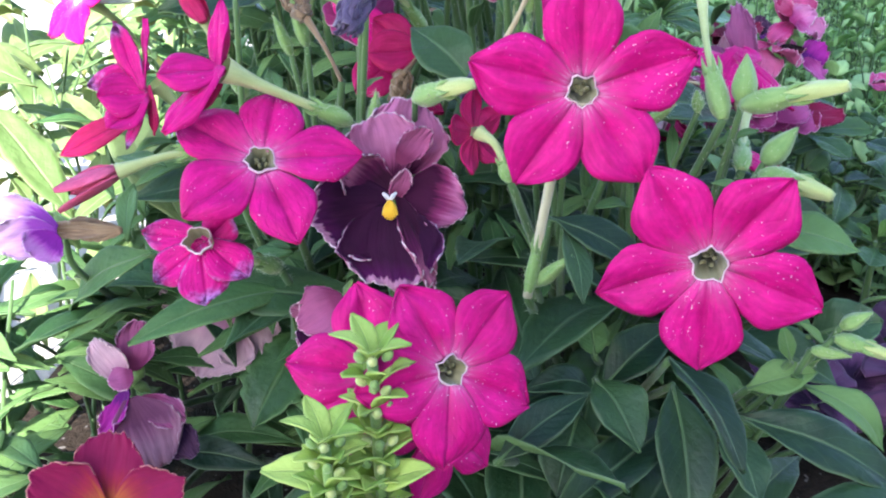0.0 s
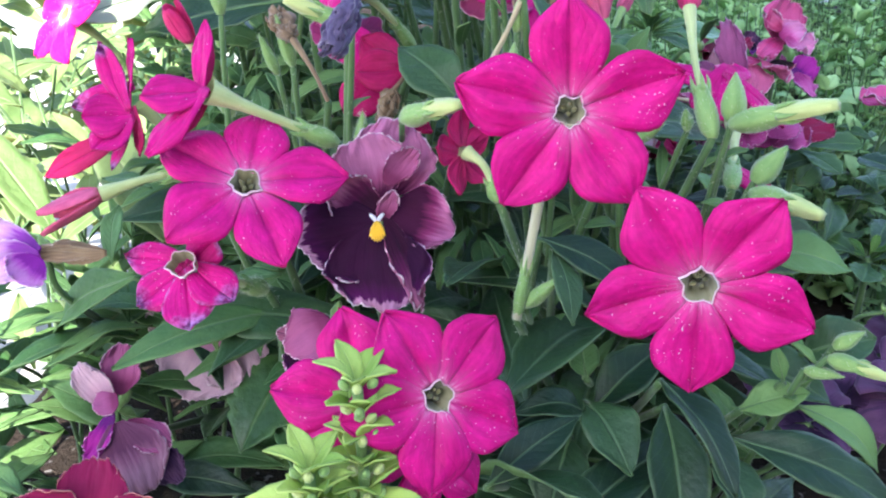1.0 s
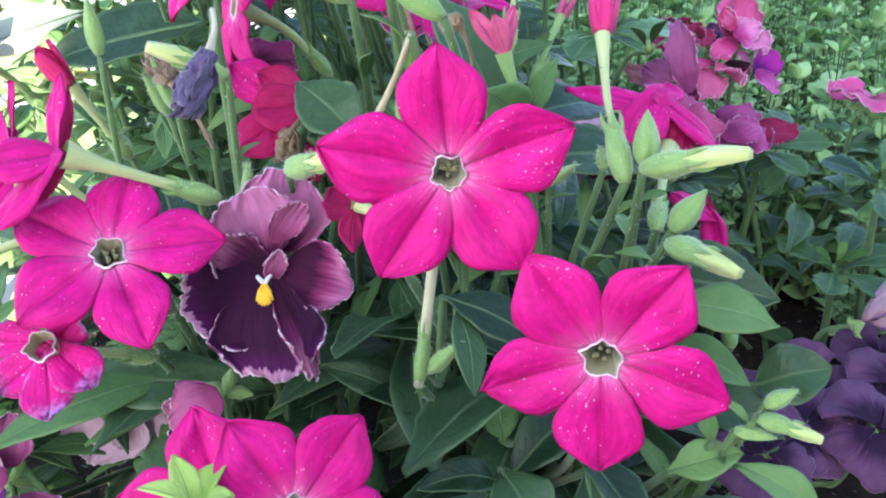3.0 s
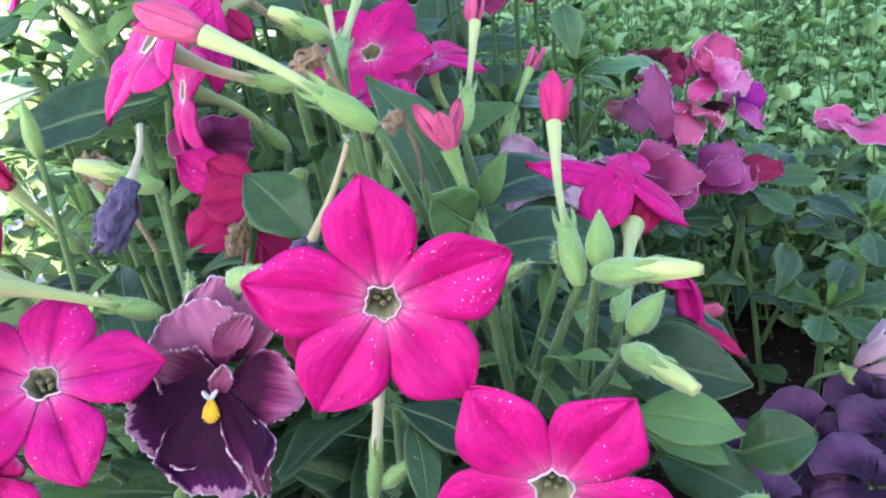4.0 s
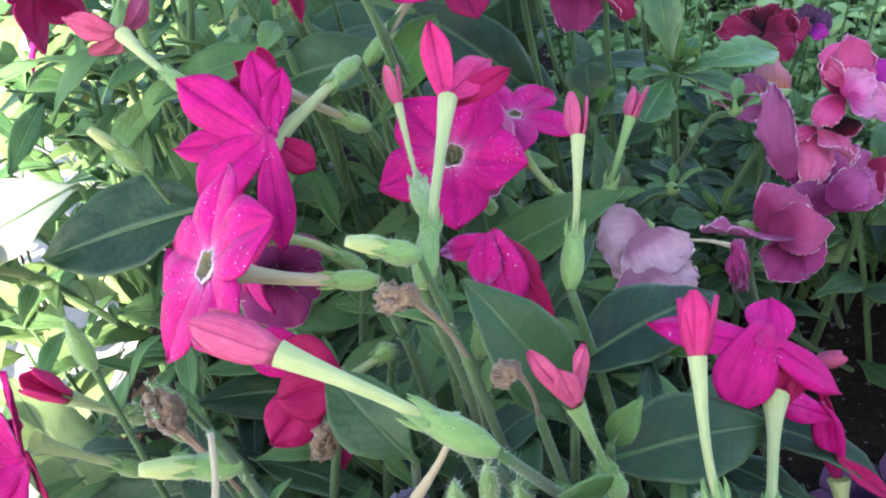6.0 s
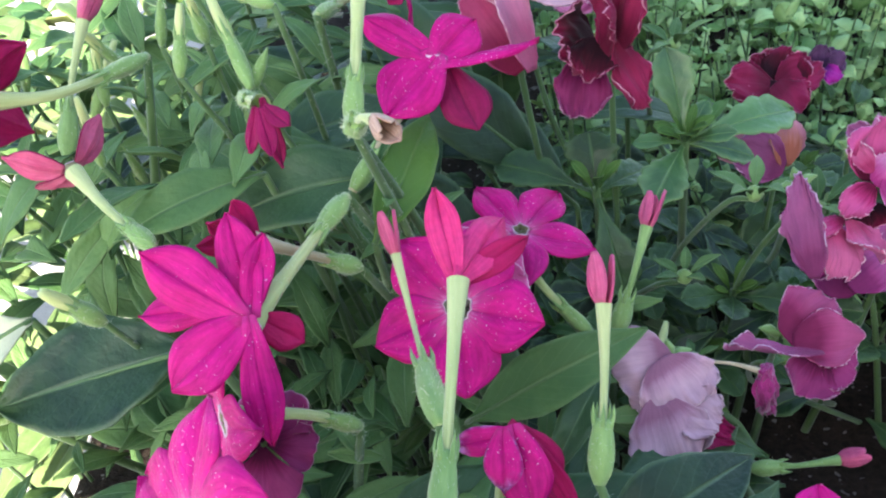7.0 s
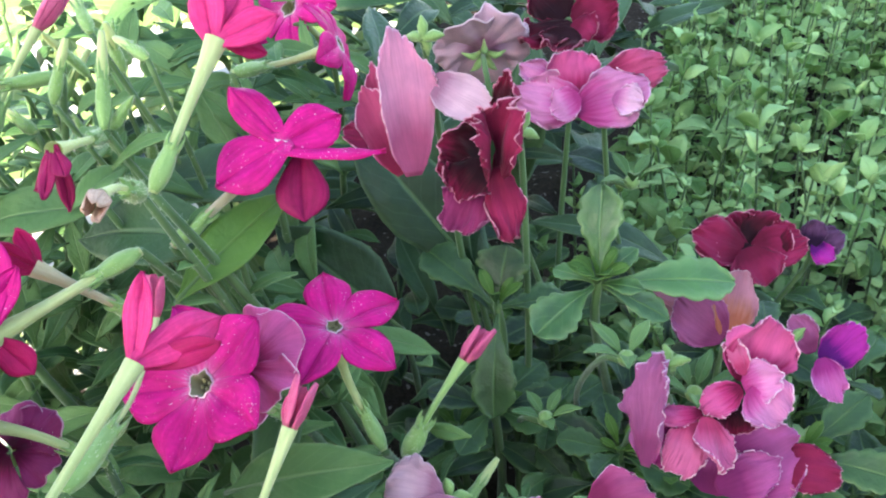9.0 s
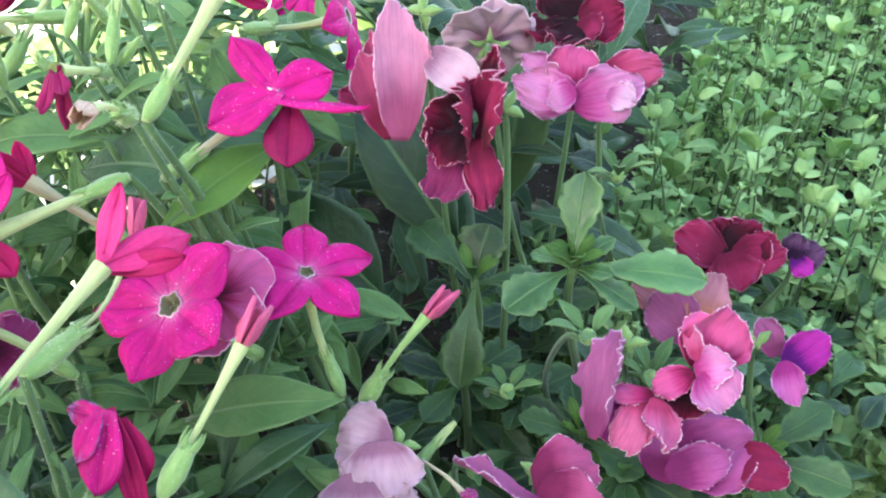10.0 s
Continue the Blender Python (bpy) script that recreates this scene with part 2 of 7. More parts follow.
pansy_violet_pale = pansy_material("pansy_violet_pale", (0.30, 0.02, 0.16), (0.44, 0.06, 0.25), (0.54, 0.12, 0.35), (0.70, 0.42, 0.58), 0.4)
pansy_peach = pansy_material("pansy_peach", (0.40, 0.12, 0.07), (0.46, 0.17, 0.13), (0.46, 0.18, 0.22), (0.60, 0.36, 0.36), 0.45)
pansy_flank = pansy_material("pansy_flank", (0.05, 0.003, 0.03), (0.22, 0.025, 0.11), (0.46, 0.14, 0.29), (0.80, 0.62, 0.70), 0.66, 0.20)
pansy_flame = pansy_material("pansy_flame", (0.46, 0.13, 0.03), (0.30, 0.020, 0.045), (0.25, 0.008, 0.065), (0.60, 0.26, 0.22), 0.34, 0.3)
pansy_lilac_deep = pansy_material("pansy_lilac_deep", (0.24, 0.02, 0.30), (0.44, 0.08, 0.46), (0.60, 0.24, 0.60), (0.76, 0.60, 0.74), 0.5)


def leaf_material(name, dark, light, rib, rough=0.55, side_veins=9.0, through=0.2, spec=0.3, margin=0.44):
    """Leaf blade: pale midrib and slanting side veins, blotches, slightly quilted relief."""
    m, n, l, b = material(name, rough, spec)
    uv = n.new("ShaderNodeUVMap").outputs[0]
    geo = n.new("ShaderNodeTexCoord").outputs["Object"]
    isl = n.new("ShaderNodeNewGeometry").outputs["Random Per Island"]
    info = n.new("ShaderNodeObjectInfo").outputs["Random"]
    sep = n.new("ShaderNodeSeparateXYZ")
    l.new(uv, sep.inputs[0])
    u, v = sep.outputs[0], sep.outputs[1]
    mid = calc(n, l, "ABSOLUTE", calc(n, l, "SUBTRACT", u, 0.5))
    ribm = ramp(n, ((0.012, (1, 1, 1)), (0.045, (0, 0, 0))))
    l.new(mid, ribm.inputs[0])
    wig = noise_at(n, l, geo, 60, 2)
    run = calc(n, l, "SUBTRACT", calc(n, l, "MULTIPLY", v, side_veins), calc(n, l, "MULTIPLY", mid, side_veins * 0.55))
    run = calc(n, l, "ADD", run, calc(n, l, "ADD", calc(n, l, "MULTIPLY", wig.outputs[0], 1.6), calc(n, l, "MULTIPLY", calc(n, l, "SIGN", calc(n, l, "SUBTRACT", u, 0.5)), 0.2)))
    saw = calc(n, l, "ABSOLUTE", calc(n, l, "SUBTRACT", calc(n, l, "FRACT", run), 0.5))
    veinm = ramp(n, ((0.0, (1, 1, 1)), (0.07, (0, 0, 0))))
    l.new(saw, veinm.inputs[0])
    tone = noise_at(n, l, geo, 45, 4, 0.6)
    t = calc(n, l, "ADD", calc(n, l, "MULTIPLY", tone.outputs[0], 0.62), calc(n, l, "MULTIPLY", calc(n, l, "FRACT", calc(n, l, "ADD", isl, info)), 0.38))
    c = ramp_from(n, l, t, dark, light, 0.33, 0.66)
    c = mixer(n, l, "MIX", calc(n, l, "MULTIPLY", veinm.outputs[0], 0.10), c, rib)
    c = mixer(n, l, "MIX", calc(n, l, "MULTIPLY", ribm.outputs[0], 0.42), c, rib)
    rim = ramp(n, ((margin, (0, 0, 0)), (0.50, (1, 1, 1))))
    l.new(mid, rim.inputs[0])
    c = mixer(n, l, "MIX", calc(n, l, "MULTIPLY", rim.outputs[0], 0.45), c, rib)
    l.new(c, b.inputs["Base Color"])
    fine = noise_at(n, l, geo, 420, 3)
    h = calc(n, l, "SUBTRACT", calc(n, l, "ADD", calc(n, l, "MULTIPLY", saw, 0.22), calc(n, l, "MULTIPLY", fine.outputs[0], 0.8)), ribm.outputs[0])
    quilt = noise_at(n, l, geo, 150, 4)
    h = calc(n, l, "ADD", h, calc(n, l, "MULTIPLY", quilt.outputs[0], 1.6))
    relief(n, l, b, h, 0.55, 0.0009)
    tc = mixer(n, l, "MIX", 0.5, c, (0.16, 0.30, 0.03))
    let_through(m, n, l, b, tc, through)
    return m


# dark green leaf, lowered further: shade among the leaves is partly in its colour
leaf_dark_shaded = leaf_material("leaf_dark_shaded", (0.007, 0.028, 0.010), (0.043, 0.102, 0.034), (0.17, 0.27, 0.13), 0.44, 9.0, 0.14, 0.38)
leaf_mid = leaf_material("leaf_mid", (0.050, 0.130, 0.038), (0.160, 0.290, 0.090), (0.22, 0.34, 0.15))
leaf_under = leaf_material("leaf_under", (0.055, 0.130, 0.045), (0.12, 0.215, 0.080), (0.26, 0.36, 0.19), 0.6)
# dark green; its near-black end adds the shade of gaps between leaves
leaf_pansy = leaf_material("leaf_pansy", (0.007, 0.030, 0.010), (0.045, 0.112, 0.030), (0.14, 0.25, 0.08), 0.38, 5.0, 0.12, 0.42, 0.30)
leaf_fresh = leaf_material("leaf_fresh", (0.32, 0.50, 0.09), (0.58, 0.75, 0.19), (0.46, 0.60, 0.20), 0.5, 6.0, 0.35)
leaf_herb = leaf_material("leaf_herb", (0.17, 0.35, 0.11), (0.54, 0.79, 0.35), (0.36, 0.55, 0.26), 0.62, 4.0, 0.34, 0.15)
leaf_young = leaf_material("leaf_young", (0.010, 0.052, 0.014), (0.085, 0.215, 0.056), (0.26, 0.43, 0.15), 0.28, 5.0, 0.18, 0.55, 0.24)
leaf_bright = leaf_material("leaf_bright", (0.038, 0.115, 0.016), (0.100, 0.215, 0.036), (0.22, 0.36, 0.10), 0.5, 8.0, 0.25)
# near-white green: the glare of direct sun is put into this leaf's colour
leaf_glare = leaf_material("leaf_glare", (0.46, 0.52, 0.32), (0.62, 0.67, 0.46), (0.66, 0.68, 0.5), 0.6, 6.0, 0.3)
# lit copies of the leaf, front and back: sun glare is lightened into the colour
leaf_sunlit = leaf_material("leaf_sunlit", (0.13, 0.22, 0.065), (0.28, 0.38, 0.14), (0.40, 0.46, 0.24), 0.6, 6.0, 0.3)
leaf_sunlit_back = leaf_material("leaf_sunlit_back", (0.20, 0.24, 0.065), (0.34, 0.38, 0.12), (0.45, 0.45, 0.2), 0.6, 6.0, 0.35)


def stem_material(name, a, b2, streaks=40.0, rough=0.55):
    m, n, l, b = material(name, rough, 0.3)
    uv = n.new("ShaderNodeUVMap").outputs[0]
    geo = n.new("ShaderNodeTexCoord").outputs["Object"]
    st = noise_at(n, l, mapped(n, l, uv, (9, 2.5, 1)), 1.0, 3)
    to = noise_at(n, l, geo, 60, 3)
    f = calc(n, l, "ADD", calc(n, l, "MULTIPLY", st.outputs[0], 0.5), calc(n, l, "MULTIPLY", to.outputs[0], 0.5))
    c = ramp_from(n, l, f, a, b2, 0.35, 0.65)
    l.new(c, b.inputs["Base Color"])
    fz = noise_at(n, l, geo, 900, 2)
    relief(n, l, b, calc(n, l, "ADD", st.outputs[0], calc(n, l, "MULTIPLY", fz.outputs[0], 0.5)), 0.5, 0.0006)
    b.inputs["Sheen Weight"].default_value = 0.3
    let_through(m, n, l, b, c, 0.12)
    return m


stem_green = stem_material("stem_green", (0.055, 0.120, 0.038), (0.120, 0.220, 0.070))
stem_dark = stem_material("stem_dark", (0.05, 0.10, 0.04), (0.10, 0.17, 0.06))
stem_brown = stem_material("stem_brown", (0.10, 0.055, 0.04), (0.22, 0.15, 0.09))
tube_pale = stem_material("tube_pale", (0.34, 0.43, 0.16), (0.54, 0.60, 0.28))
tube_cream = stem_material("tube_cream", (0.46, 0.44, 0.26), (0.62, 0.58, 0.40))
tube_blush = stem_material("tube_blush", (0.42, 0.36, 0.20), (0.55, 0.46, 0.30))
calyx_green = stem_material("calyx_green", (0.17, 0.31, 0.085), (0.30, 0.46, 0.15))
bud_lime = stem_material("bud_lime", (0.42, 0.52, 0.16), (0.62, 0.68, 0.30))
withered_violet = stem_material("withered_violet", (0.009, 0.006, 0.024), (0.13, 0.095, 0.19), rough=0.75)
withered_magenta = stem_material("withered_magenta", (0.12, 0.012, 0.06), (0.50, 0.03, 0.22), rough=0.7)
withered_brown = stem_material("withered_brown", (0.13, 0.075, 0.045), (0.36, 0.25, 0.15), rough=0.8)
ring_white = stem_material("ring_white", (0.60, 0.36, 0.46), (0.78, 0.62, 0.68))
throat_olive = stem_material("throat_olive", (0.15, 0.135, 0.060), (0.36, 0.33, 0.19))
anther_olive = stem_material("anther_olive", (0.14, 0.13, 0.05), (0.28, 0.26, 0.12))
eye_yellow = stem_material("eye_yellow", (0.70, 0.36, 0.01), (0.85, 0.52, 0.02))
eye_white = stem_material("eye_white", (0.55, 0.52, 0.60), (0.8, 0.8, 0.82))
hair_pale = stem_material("hair_pale", (0.45, 0.52, 0.34), (0.62, 0.68, 0.48))


def ground_material(name, a, b2, scale, bump, specks=0.0):
    m, n, l, b = material(name, 0.95, 0.1)
    geo = n.new("ShaderNodeNewGeometry").outputs["Position"]
    n1, n2 = noise_at(n, l, geo, scale, 6, 0.7), noise_at(n, l, geo, scale * 7, 4, 0.7)
    f = calc(n, l, "ADD", calc(n, l, "MULTIPLY", n1.outputs[0], 0.5), calc(n, l, "MULTIPLY", n2.outputs[0], 0.5))
    c = ramp_from(n, l, f, a, b2, 0.35, 0.65)
    if specks:
        n3 = noise_at(n, l, geo, 260, 1, 0.3)
        sr = ramp(n, ((0.69, (0, 0, 0)), (0.72, (1, 1, 1))))
        l.new(n3.outputs[0], sr.inputs[0])
        c = mixer(n, l, "MIX", calc(n, l, "MULTIPLY", sr.outputs[0], specks), c, (0.45, 0.42, 0.40))
    l.new(c, b.inputs["Base Color"])
    relief(n, l, b, f, 0.8, bump)
    return m


soil = ground_material("soil", (0.012, 0.009, 0.007), (0.045, 0.033, 0.025), 45, 0.006, 0.35)
paving = ground_material("paving", (0.46, 0.43, 0.40), (0.62, 0.58, 0.54), 18, 0.002)
render_wall = ground_material("render_wall", (0.55, 0.53, 0.49), (0.68, 0.66, 0.62), 6, 0.003)


# ---- shapes ----
def mesh_from(name, verts, faces, mats, which=None, uvs=None, smooth=True):
    me = bpy.data.meshes.new(name)
    me.from_pydata([tuple(p) for p in verts], [], faces)
    for m in mats:
        me.materials.append(m)
    if which is not None:
        me.polygons.foreach_set("material_index", which)
    if uvs is not None:
        layer = me.uv_layers.new(name="UVMap")
        idx = np.empty(len(me.loops), dtype=np.int32)
        me.loops.foreach_get("vertex_index", idx)
        layer.data.foreach_set("uv", np.asarray(uvs, dtype=np.float32)[idx].ravel())
    me.polygons.foreach_set("use_smooth", [smooth] * len(me.polygons))
    me.update()
    return me


def part(name, me, parent, label=""):
    ob = new(name, me)
    ob.parent = parent
    return tagged(ob, label)


def thing(name, label, category, group="", at=(0, 0, 0)):
    ob = new(name)
    ob.empty_display_size = 0.01
    ob.location = at
    return tagged(ob, label, category, group)


def shell(points, thick):
    """Front and back of a thin sheet from a grid (rows along v, columns along u); faces, uv, which side."""
    nv, nu, _ = points.shape
    du, dv = np.gradient(points, axis=1), np.gradient(points, axis=0)
    nor = np.cross(du, dv)
    nor /= np.linalg.norm(nor, axis=2, keepdims=True) + 1e-12
    back = points - nor * thick
    verts = np.concatenate([points.reshape(-1, 3), back.reshape(-1, 3)])
    uu, vv = np.meshgrid(np.linspace(0, 1, nu), np.linspace(0, 1, nv))
    uv = np.stack([uu, vv], axis=2).reshape(-1, 2)
    n, faces, side = nu * nv, [], []
    for i in range(nv - 1):
        for j in range(nu - 1):
            a = i * nu + j
            faces.append((a, a + 1, a + nu + 1, a + nu))
            side.append(0)
            faces.append((n + a, n + a + nu, n + a + nu + 1, n + a + 1))
            side.append(1)
    rim = [j for j in range(nu)] + [i * nu + nu - 1 for i in range(1, nv)] + [(nv - 1) * nu + j for j in range(nu - 2, -1, -1)] + [i * nu for i in range(nv - 2, 0, -1)]
    for a, b in zip(rim, rim[1:] + rim[:1]):
        faces.append((a, n + a, n + b, b))
        side.append(0)
    return verts, faces, np.concatenate([uv, uv]), side


def wave(seed, x, y, scale=1.0):
    """Smooth wander between about -1 and 1, over arrays."""
    r = np.random.RandomState(int(seed * 10) % 100000)
    out = np.zeros_like(np.asarray(x, dtype=float) + np.asarray(y, dtype=float))
    for k in range(5):
        a, b, p = r.uniform(-1, 1), r.uniform(-1, 1), r.uniform(0, 6.28)
        out = out + np.sin(scale * (1 + 0.7 * k) * (a * x + b * y) * 3.0 + p) / (1 + 0.6 * k)
    return out / 2.2


def frame_of(direction, up=(0, 0, 1)):
    y = Vector(direction).normalized()
    z = Vector(up)
    z = z - y * z.dot(y)
    if z.length < 1e-4:
        z = Vector((1, 0, 0)) - y * y.x
    z.normalize()
    return np.array([y.cross(z), y, z]).T


def spline(pts, n):
    """Smooth line through the given points (Catmull-Rom)."""
    p = [np.array(q, dtype=float) for q in pts]
    p = [2 * p[0] - p[1]] + p + [2 * p[-1] - p[-2]]
    out = []
    for i in range(1, len(p) - 2):
        for k in range(n):
            t = k / n
            out.append(0.5 * (2 * p[i] + (p[i + 1] - p[i - 1]) * t + (2 * p[i - 1] - 5 * p[i] + 4 * p[i + 1] - p[i + 2]) * t * t
                              + (3 * p[i] - p[i - 1] - 3 * p[i + 1] + p[i + 2]) * t ** 3))
    out.append(p[-2])
    return np.array(out)


def sweep(path, radii, sides=8, rough=0.0, seed=0, ribs=0.0):
    """Round bar along a path; radii one a point. Ends closed."""
    path = np.asarray(path, dtype=float)
    n = len(path)
    radii = np.interp(np.linspace(0, 1, n), np.linspace(0, 1, len(radii)), radii)
    tan = np.gradient(path, axis=0)
    tan /= np.linalg.norm(tan, axis=1, keepdims=True) + 1e-12
    ref = np.array([0.3, 0.2, 1.0]) if abs(tan[0][2]) < 0.8 else np.array([1.0, 0.2, 0.1])
    rs = np.random.RandomState(seed)
    verts, uvs, faces = [], [], []
    for i in range(n):
        x = np.cross(ref, tan[i])
        x /= np.linalg.norm(x) + 1e-12
        ref = np.cross(tan[i], x)
        for k in range(sides):
            a = 2 * math.pi * k / sides
            r = radii[i] * (1 + rough * rs.uniform(-1, 1) + ribs * math.cos(5 * a))
            verts.append(path[i] + r * (math.cos(a) * x + math.sin(a) * ref))
            uvs.append((k / sides, i / (n - 1)))
    for i in range(n - 1):
        for k in range(sides):
            a, b = i * sides + k, i * sides + (k + 1) % sides
            faces.append((a, b, b + sides, a + sides))
    faces.append(tuple(range(sides - 1, -1, -1)))
    faces.append(tuple((n - 1) * sides + k for k in range(sides)))
    return verts, faces, uvs


def merge(pieces):
    """Several (verts, faces, uvs) into one; a fourth entry gives the material of each piece."""
    V, F, U, M, o = [], [], [], [], 0
    for piece in pieces:
        v, f, u = piece[:3]
        V.extend(v)
        U.extend(u)
        F.extend(tuple(i + o for i in q) for q in f)
        M.extend([piece[3] if len(piece) > 3 else 0] * len(f))
        o += len(v)
    return V, F, U, M


def hairs(path, radii, count, length, seed):
    """Fine down on a stem or calyx: slim slivers standing off the skin."""
    rs = np.random.RandomState(seed)
    path = np.asarray(path)
    n = len(path)
    radii = np.interp(np.linspace(0, 1, n), np.linspace(0, 1, len(radii)), radii)
    V, F = [], []
    for k in range(count):
        f = rs.uniform(0, n - 1.001)
        i = int(f)
        p = path[i] + (path[i + 1] - path[i]) * (f - i)
        t = path[i + 1] - path[i]
        t = t / (np.linalg.norm(t) + 1e-9)
        d = rs.normal(size=3)
        d -= t * d.dot(t)
        d /= np.linalg.norm(d) + 1e-9
        s = np.cross(t, d) * 0.00008
        b = p + d * radii[i] * 0.95
        o = len(V)
        V += [b + s, b - s, b + d * length * rs.uniform(0.5, 1.2) + t * length * rs.uniform(-0.4, 0.4)]
        F.append((o, o + 1, o + 2))
    return V, F


def stalk_part(parent, pts, r0, r1, mat=None, seed=0, fuzz=0, name="stalk"):
    path = spline(pts, 7)
    v, f, u = sweep(path, [r0, r1], 8)
    ob = part(name, mesh_from(name, v, f, [mat or stem_green], None, u), parent)
    if fuzz:
        v, f = hairs(path, [r0, r1], fuzz, 0.0013, seed)
        tagged(part("down", mesh_from("down", v, f, [hair_pale]), ob), kind="stuff")
        rs = np.random.RandomState(seed + 17)
        for k in range(3):
            i = int(len(path) * (0.10 + 0.2 * k + rs.uniform(0, 0.12)))
            a, L = rs.uniform(0, 6.28), rs.uniform(0.010, 0.020) * (0.8 + 0.25 * k)
            p = np.array(path[i])
            g = blade(p, p + np.array([math.cos(a) * 0.8, math.sin(a) * 0.8, rs.uniform(0.1, 0.8)]) * L, L * rs.uniform(0.2, 0.32), (0, -0.2, 1), "lance", 0.12, 0.25, 0.08, rs.randint(999), 0, 7, 12, rs.uniform(-0.5, 0.5))
            v, f, u, side = shell(g, 0.0004)
            part("leaf", mesh_from("leaf", v, f, [leaf_mid, leaf_under], side, u), parent)
    return ob


def foot(p, base, drop=0.5):
    """Way of a stalk from p down to its root in the soil; roots stand a little apart."""
    p = Vector(p)
    r = np.random.RandomState(int(abs(p.x * 7919 + p.y * 104729 + p.z * 1299) * 1000) % 99991)
    b = Vector((base[0] + r.uniform(-0.035, 0.035), base[1] + r.uniform(-0.015, 0.045), G - 0.004))
    m = p.lerp(b, drop)
    m.x, m.y = p.x * 0.55 + b.x * 0.45 + r.uniform(-0.012, 0.012), p.y * 0.5 + b.y * 0.5 + 0.006 + r.uniform(-0.010, 0.010)
    q = p.lerp(m, 0.4) + Vector((r.uniform(-0.002, 0.002), 0.002, -0.002))
    return [p, q, m, b]


# petal half width along its length, in parts of the flower's radius
OUTLINE = ((0, 0.112), (0.10, 0.172), (0.22, 0.245), (0.34, 0.305), (0.46, 0.346), (0.56, 0.358), (0.66, 0.342), (0.75, 0.294), (0.83, 0.222), (0.90, 0.146), (0.95, 0.088), (0.98, 0.046), (1.0, 0.012))


def aim(normal, up=(0, 0, 1), roll=0.0):
    """Euler degrees that turn local z to normal and local y towards up."""
    z = Vector(normal).normalized()
    y = Vector(up) - z * Vector(up).dot(z)
    y.normalize()
    m = Matrix((y.cross(z), y, z)).transposed().to_4x4() @ pose(0, 0, 0, 0, 0, roll)
    return tuple(math.degrees(a) for a in m.to_euler())


def star_petal(R, r0, angle, seed, bend=0.0, fold=0.06, wide=1.0, long=1.0, ruffle=0.02):
    nu, nv = 17, 22
    u = np.linspace(-1, 1, nu)[None, :]
    v = (np.linspace(0, 1, nv) ** 0.9)[:, None]
    rs = np.random.RandomState(int(seed * 7) % 99991)
    lop = rs.uniform(-0.07, 0.07)
    w = np.interp(v, *zip(*OUTLINE)) * R * wide * (1 + 0.05 * wave(seed, v * 2, v * 0)) * (1 + lop * np.sign(u) + 0.025 * wave(seed + 31, v * 7, u * 0.2) * np.abs(u))
    L = (R * long - r0)
    x = u * w + 0.05 * R * rs.uniform(-1, 1) * v ** 2
    y = r0 + v * L + 0 * u
    y = y - 0.06 * R * (u ** 2) * (v * (1 - v) * 4) * 0.4
    # a crease along the midrib, halves that bulge beside it and roll back at the margin, a tip that dips
    arch = np.sin(np.pi * np.minimum(v * 1.05, 1))
    z = fold * R * (np.abs(u) ** 0.8 - 0.75 * np.abs(u) ** 2.6) * 1.3 * arch + bend * R * v ** 2 - 0.07 * R * np.maximum(v - 0.72, 0) ** 1.5 * 4
    z = z + ruffle * R * wave(seed + 7, u * 0.9, v * 1.5, 1.2) * (0.3 + v) + 0.35 * ruffle * R * wave(seed + 17, u * 2.6, v * 3.5, 1.2) * np.abs(u) * v
    a = angle - math.pi / 2
    ca, sa = math.cos(a), math.sin(a)
    return np.stack([x * ca - y * sa, x * sa + y * ca, z + 0 * x], axis=2)


def throat_piece(R, r0):
    """Five-sided pale rim, funnel into the tube, and the pollen sacs in it."""
    V, F, M = [], [], []
    rows = ((r0 * 1.08, 0.0003), (r0 * 1.02, 0.0009), (r0 * 0.96, 0.0006), (r0 * 0.88, -0.0006), (r0 * 0.70, -0.0030), (r0 * 0.42, -0.0062))
    n = 20
    for r, z in rows:
        for k in range(n):
            a = 2 * math.pi * k / n + math.pi / 2
            five = 1 / max(math.cos(((a - math.pi / 2 + math.pi / 5) % (2 * math.pi / 5)) - math.pi / 5), 0.8) * 0.92
            w = 1 + 0.09 * math.sin(2.3 * k + R * 9000) + 0.05 * math.sin(5.1 * k + r0 * 9000)
            V.append((r * five * w * math.cos(a), r * five * w * math.sin(a), z * R / 0.0225))
    for i in range(len(rows) - 1):
        for k in range(n):
            F.append((i * n + k, i * n + n + k, i * n + n + (k + 1) % n, i * n + (k + 1) % n))
            M.append(0 if i < 2 else 1)
    F.append(tuple(range((len(rows) - 1) * n, len(rows) * n)))
    M.append(1)
    return V, F, M


count = [100]


def calyx_shape(p, q, r, seed, teeth=True):
    """Swollen ribbed cup from its foot p to its mouth q, with five pointed teeth."""
    p, q = Vector(p), Vector(q)
    path = spline([p, p.lerp(q, 0.5), q], 6)
    rad = [r * 0.42, r * 0.85, r, r * 0.96, r * 0.8, r * 0.66]
    pieces = [(*sweep(path, rad, 15, 0.02, seed, 0.07), 0)]
    d = q - p
    m = frame_of(d)
    if teeth:
        for k in range(5):
            a = 2 * math.pi * k / 5 + seed
            out = m @ np.array([math.cos(a), 0, math.sin(a)])
            b = np.array(q) + out * r * 0.55 - np.array(d) * 0.12
            t = np.array(q) + out * r * 0.80 + np.array(d) * 0.24
            pieces.append((*sweep(spline([b, (b + t) / 2 + out * r * 0.12, t], 3), [r * 0.30, r * 0.20, r * 0.02], 5), 0))
    return merge(pieces), path, rad


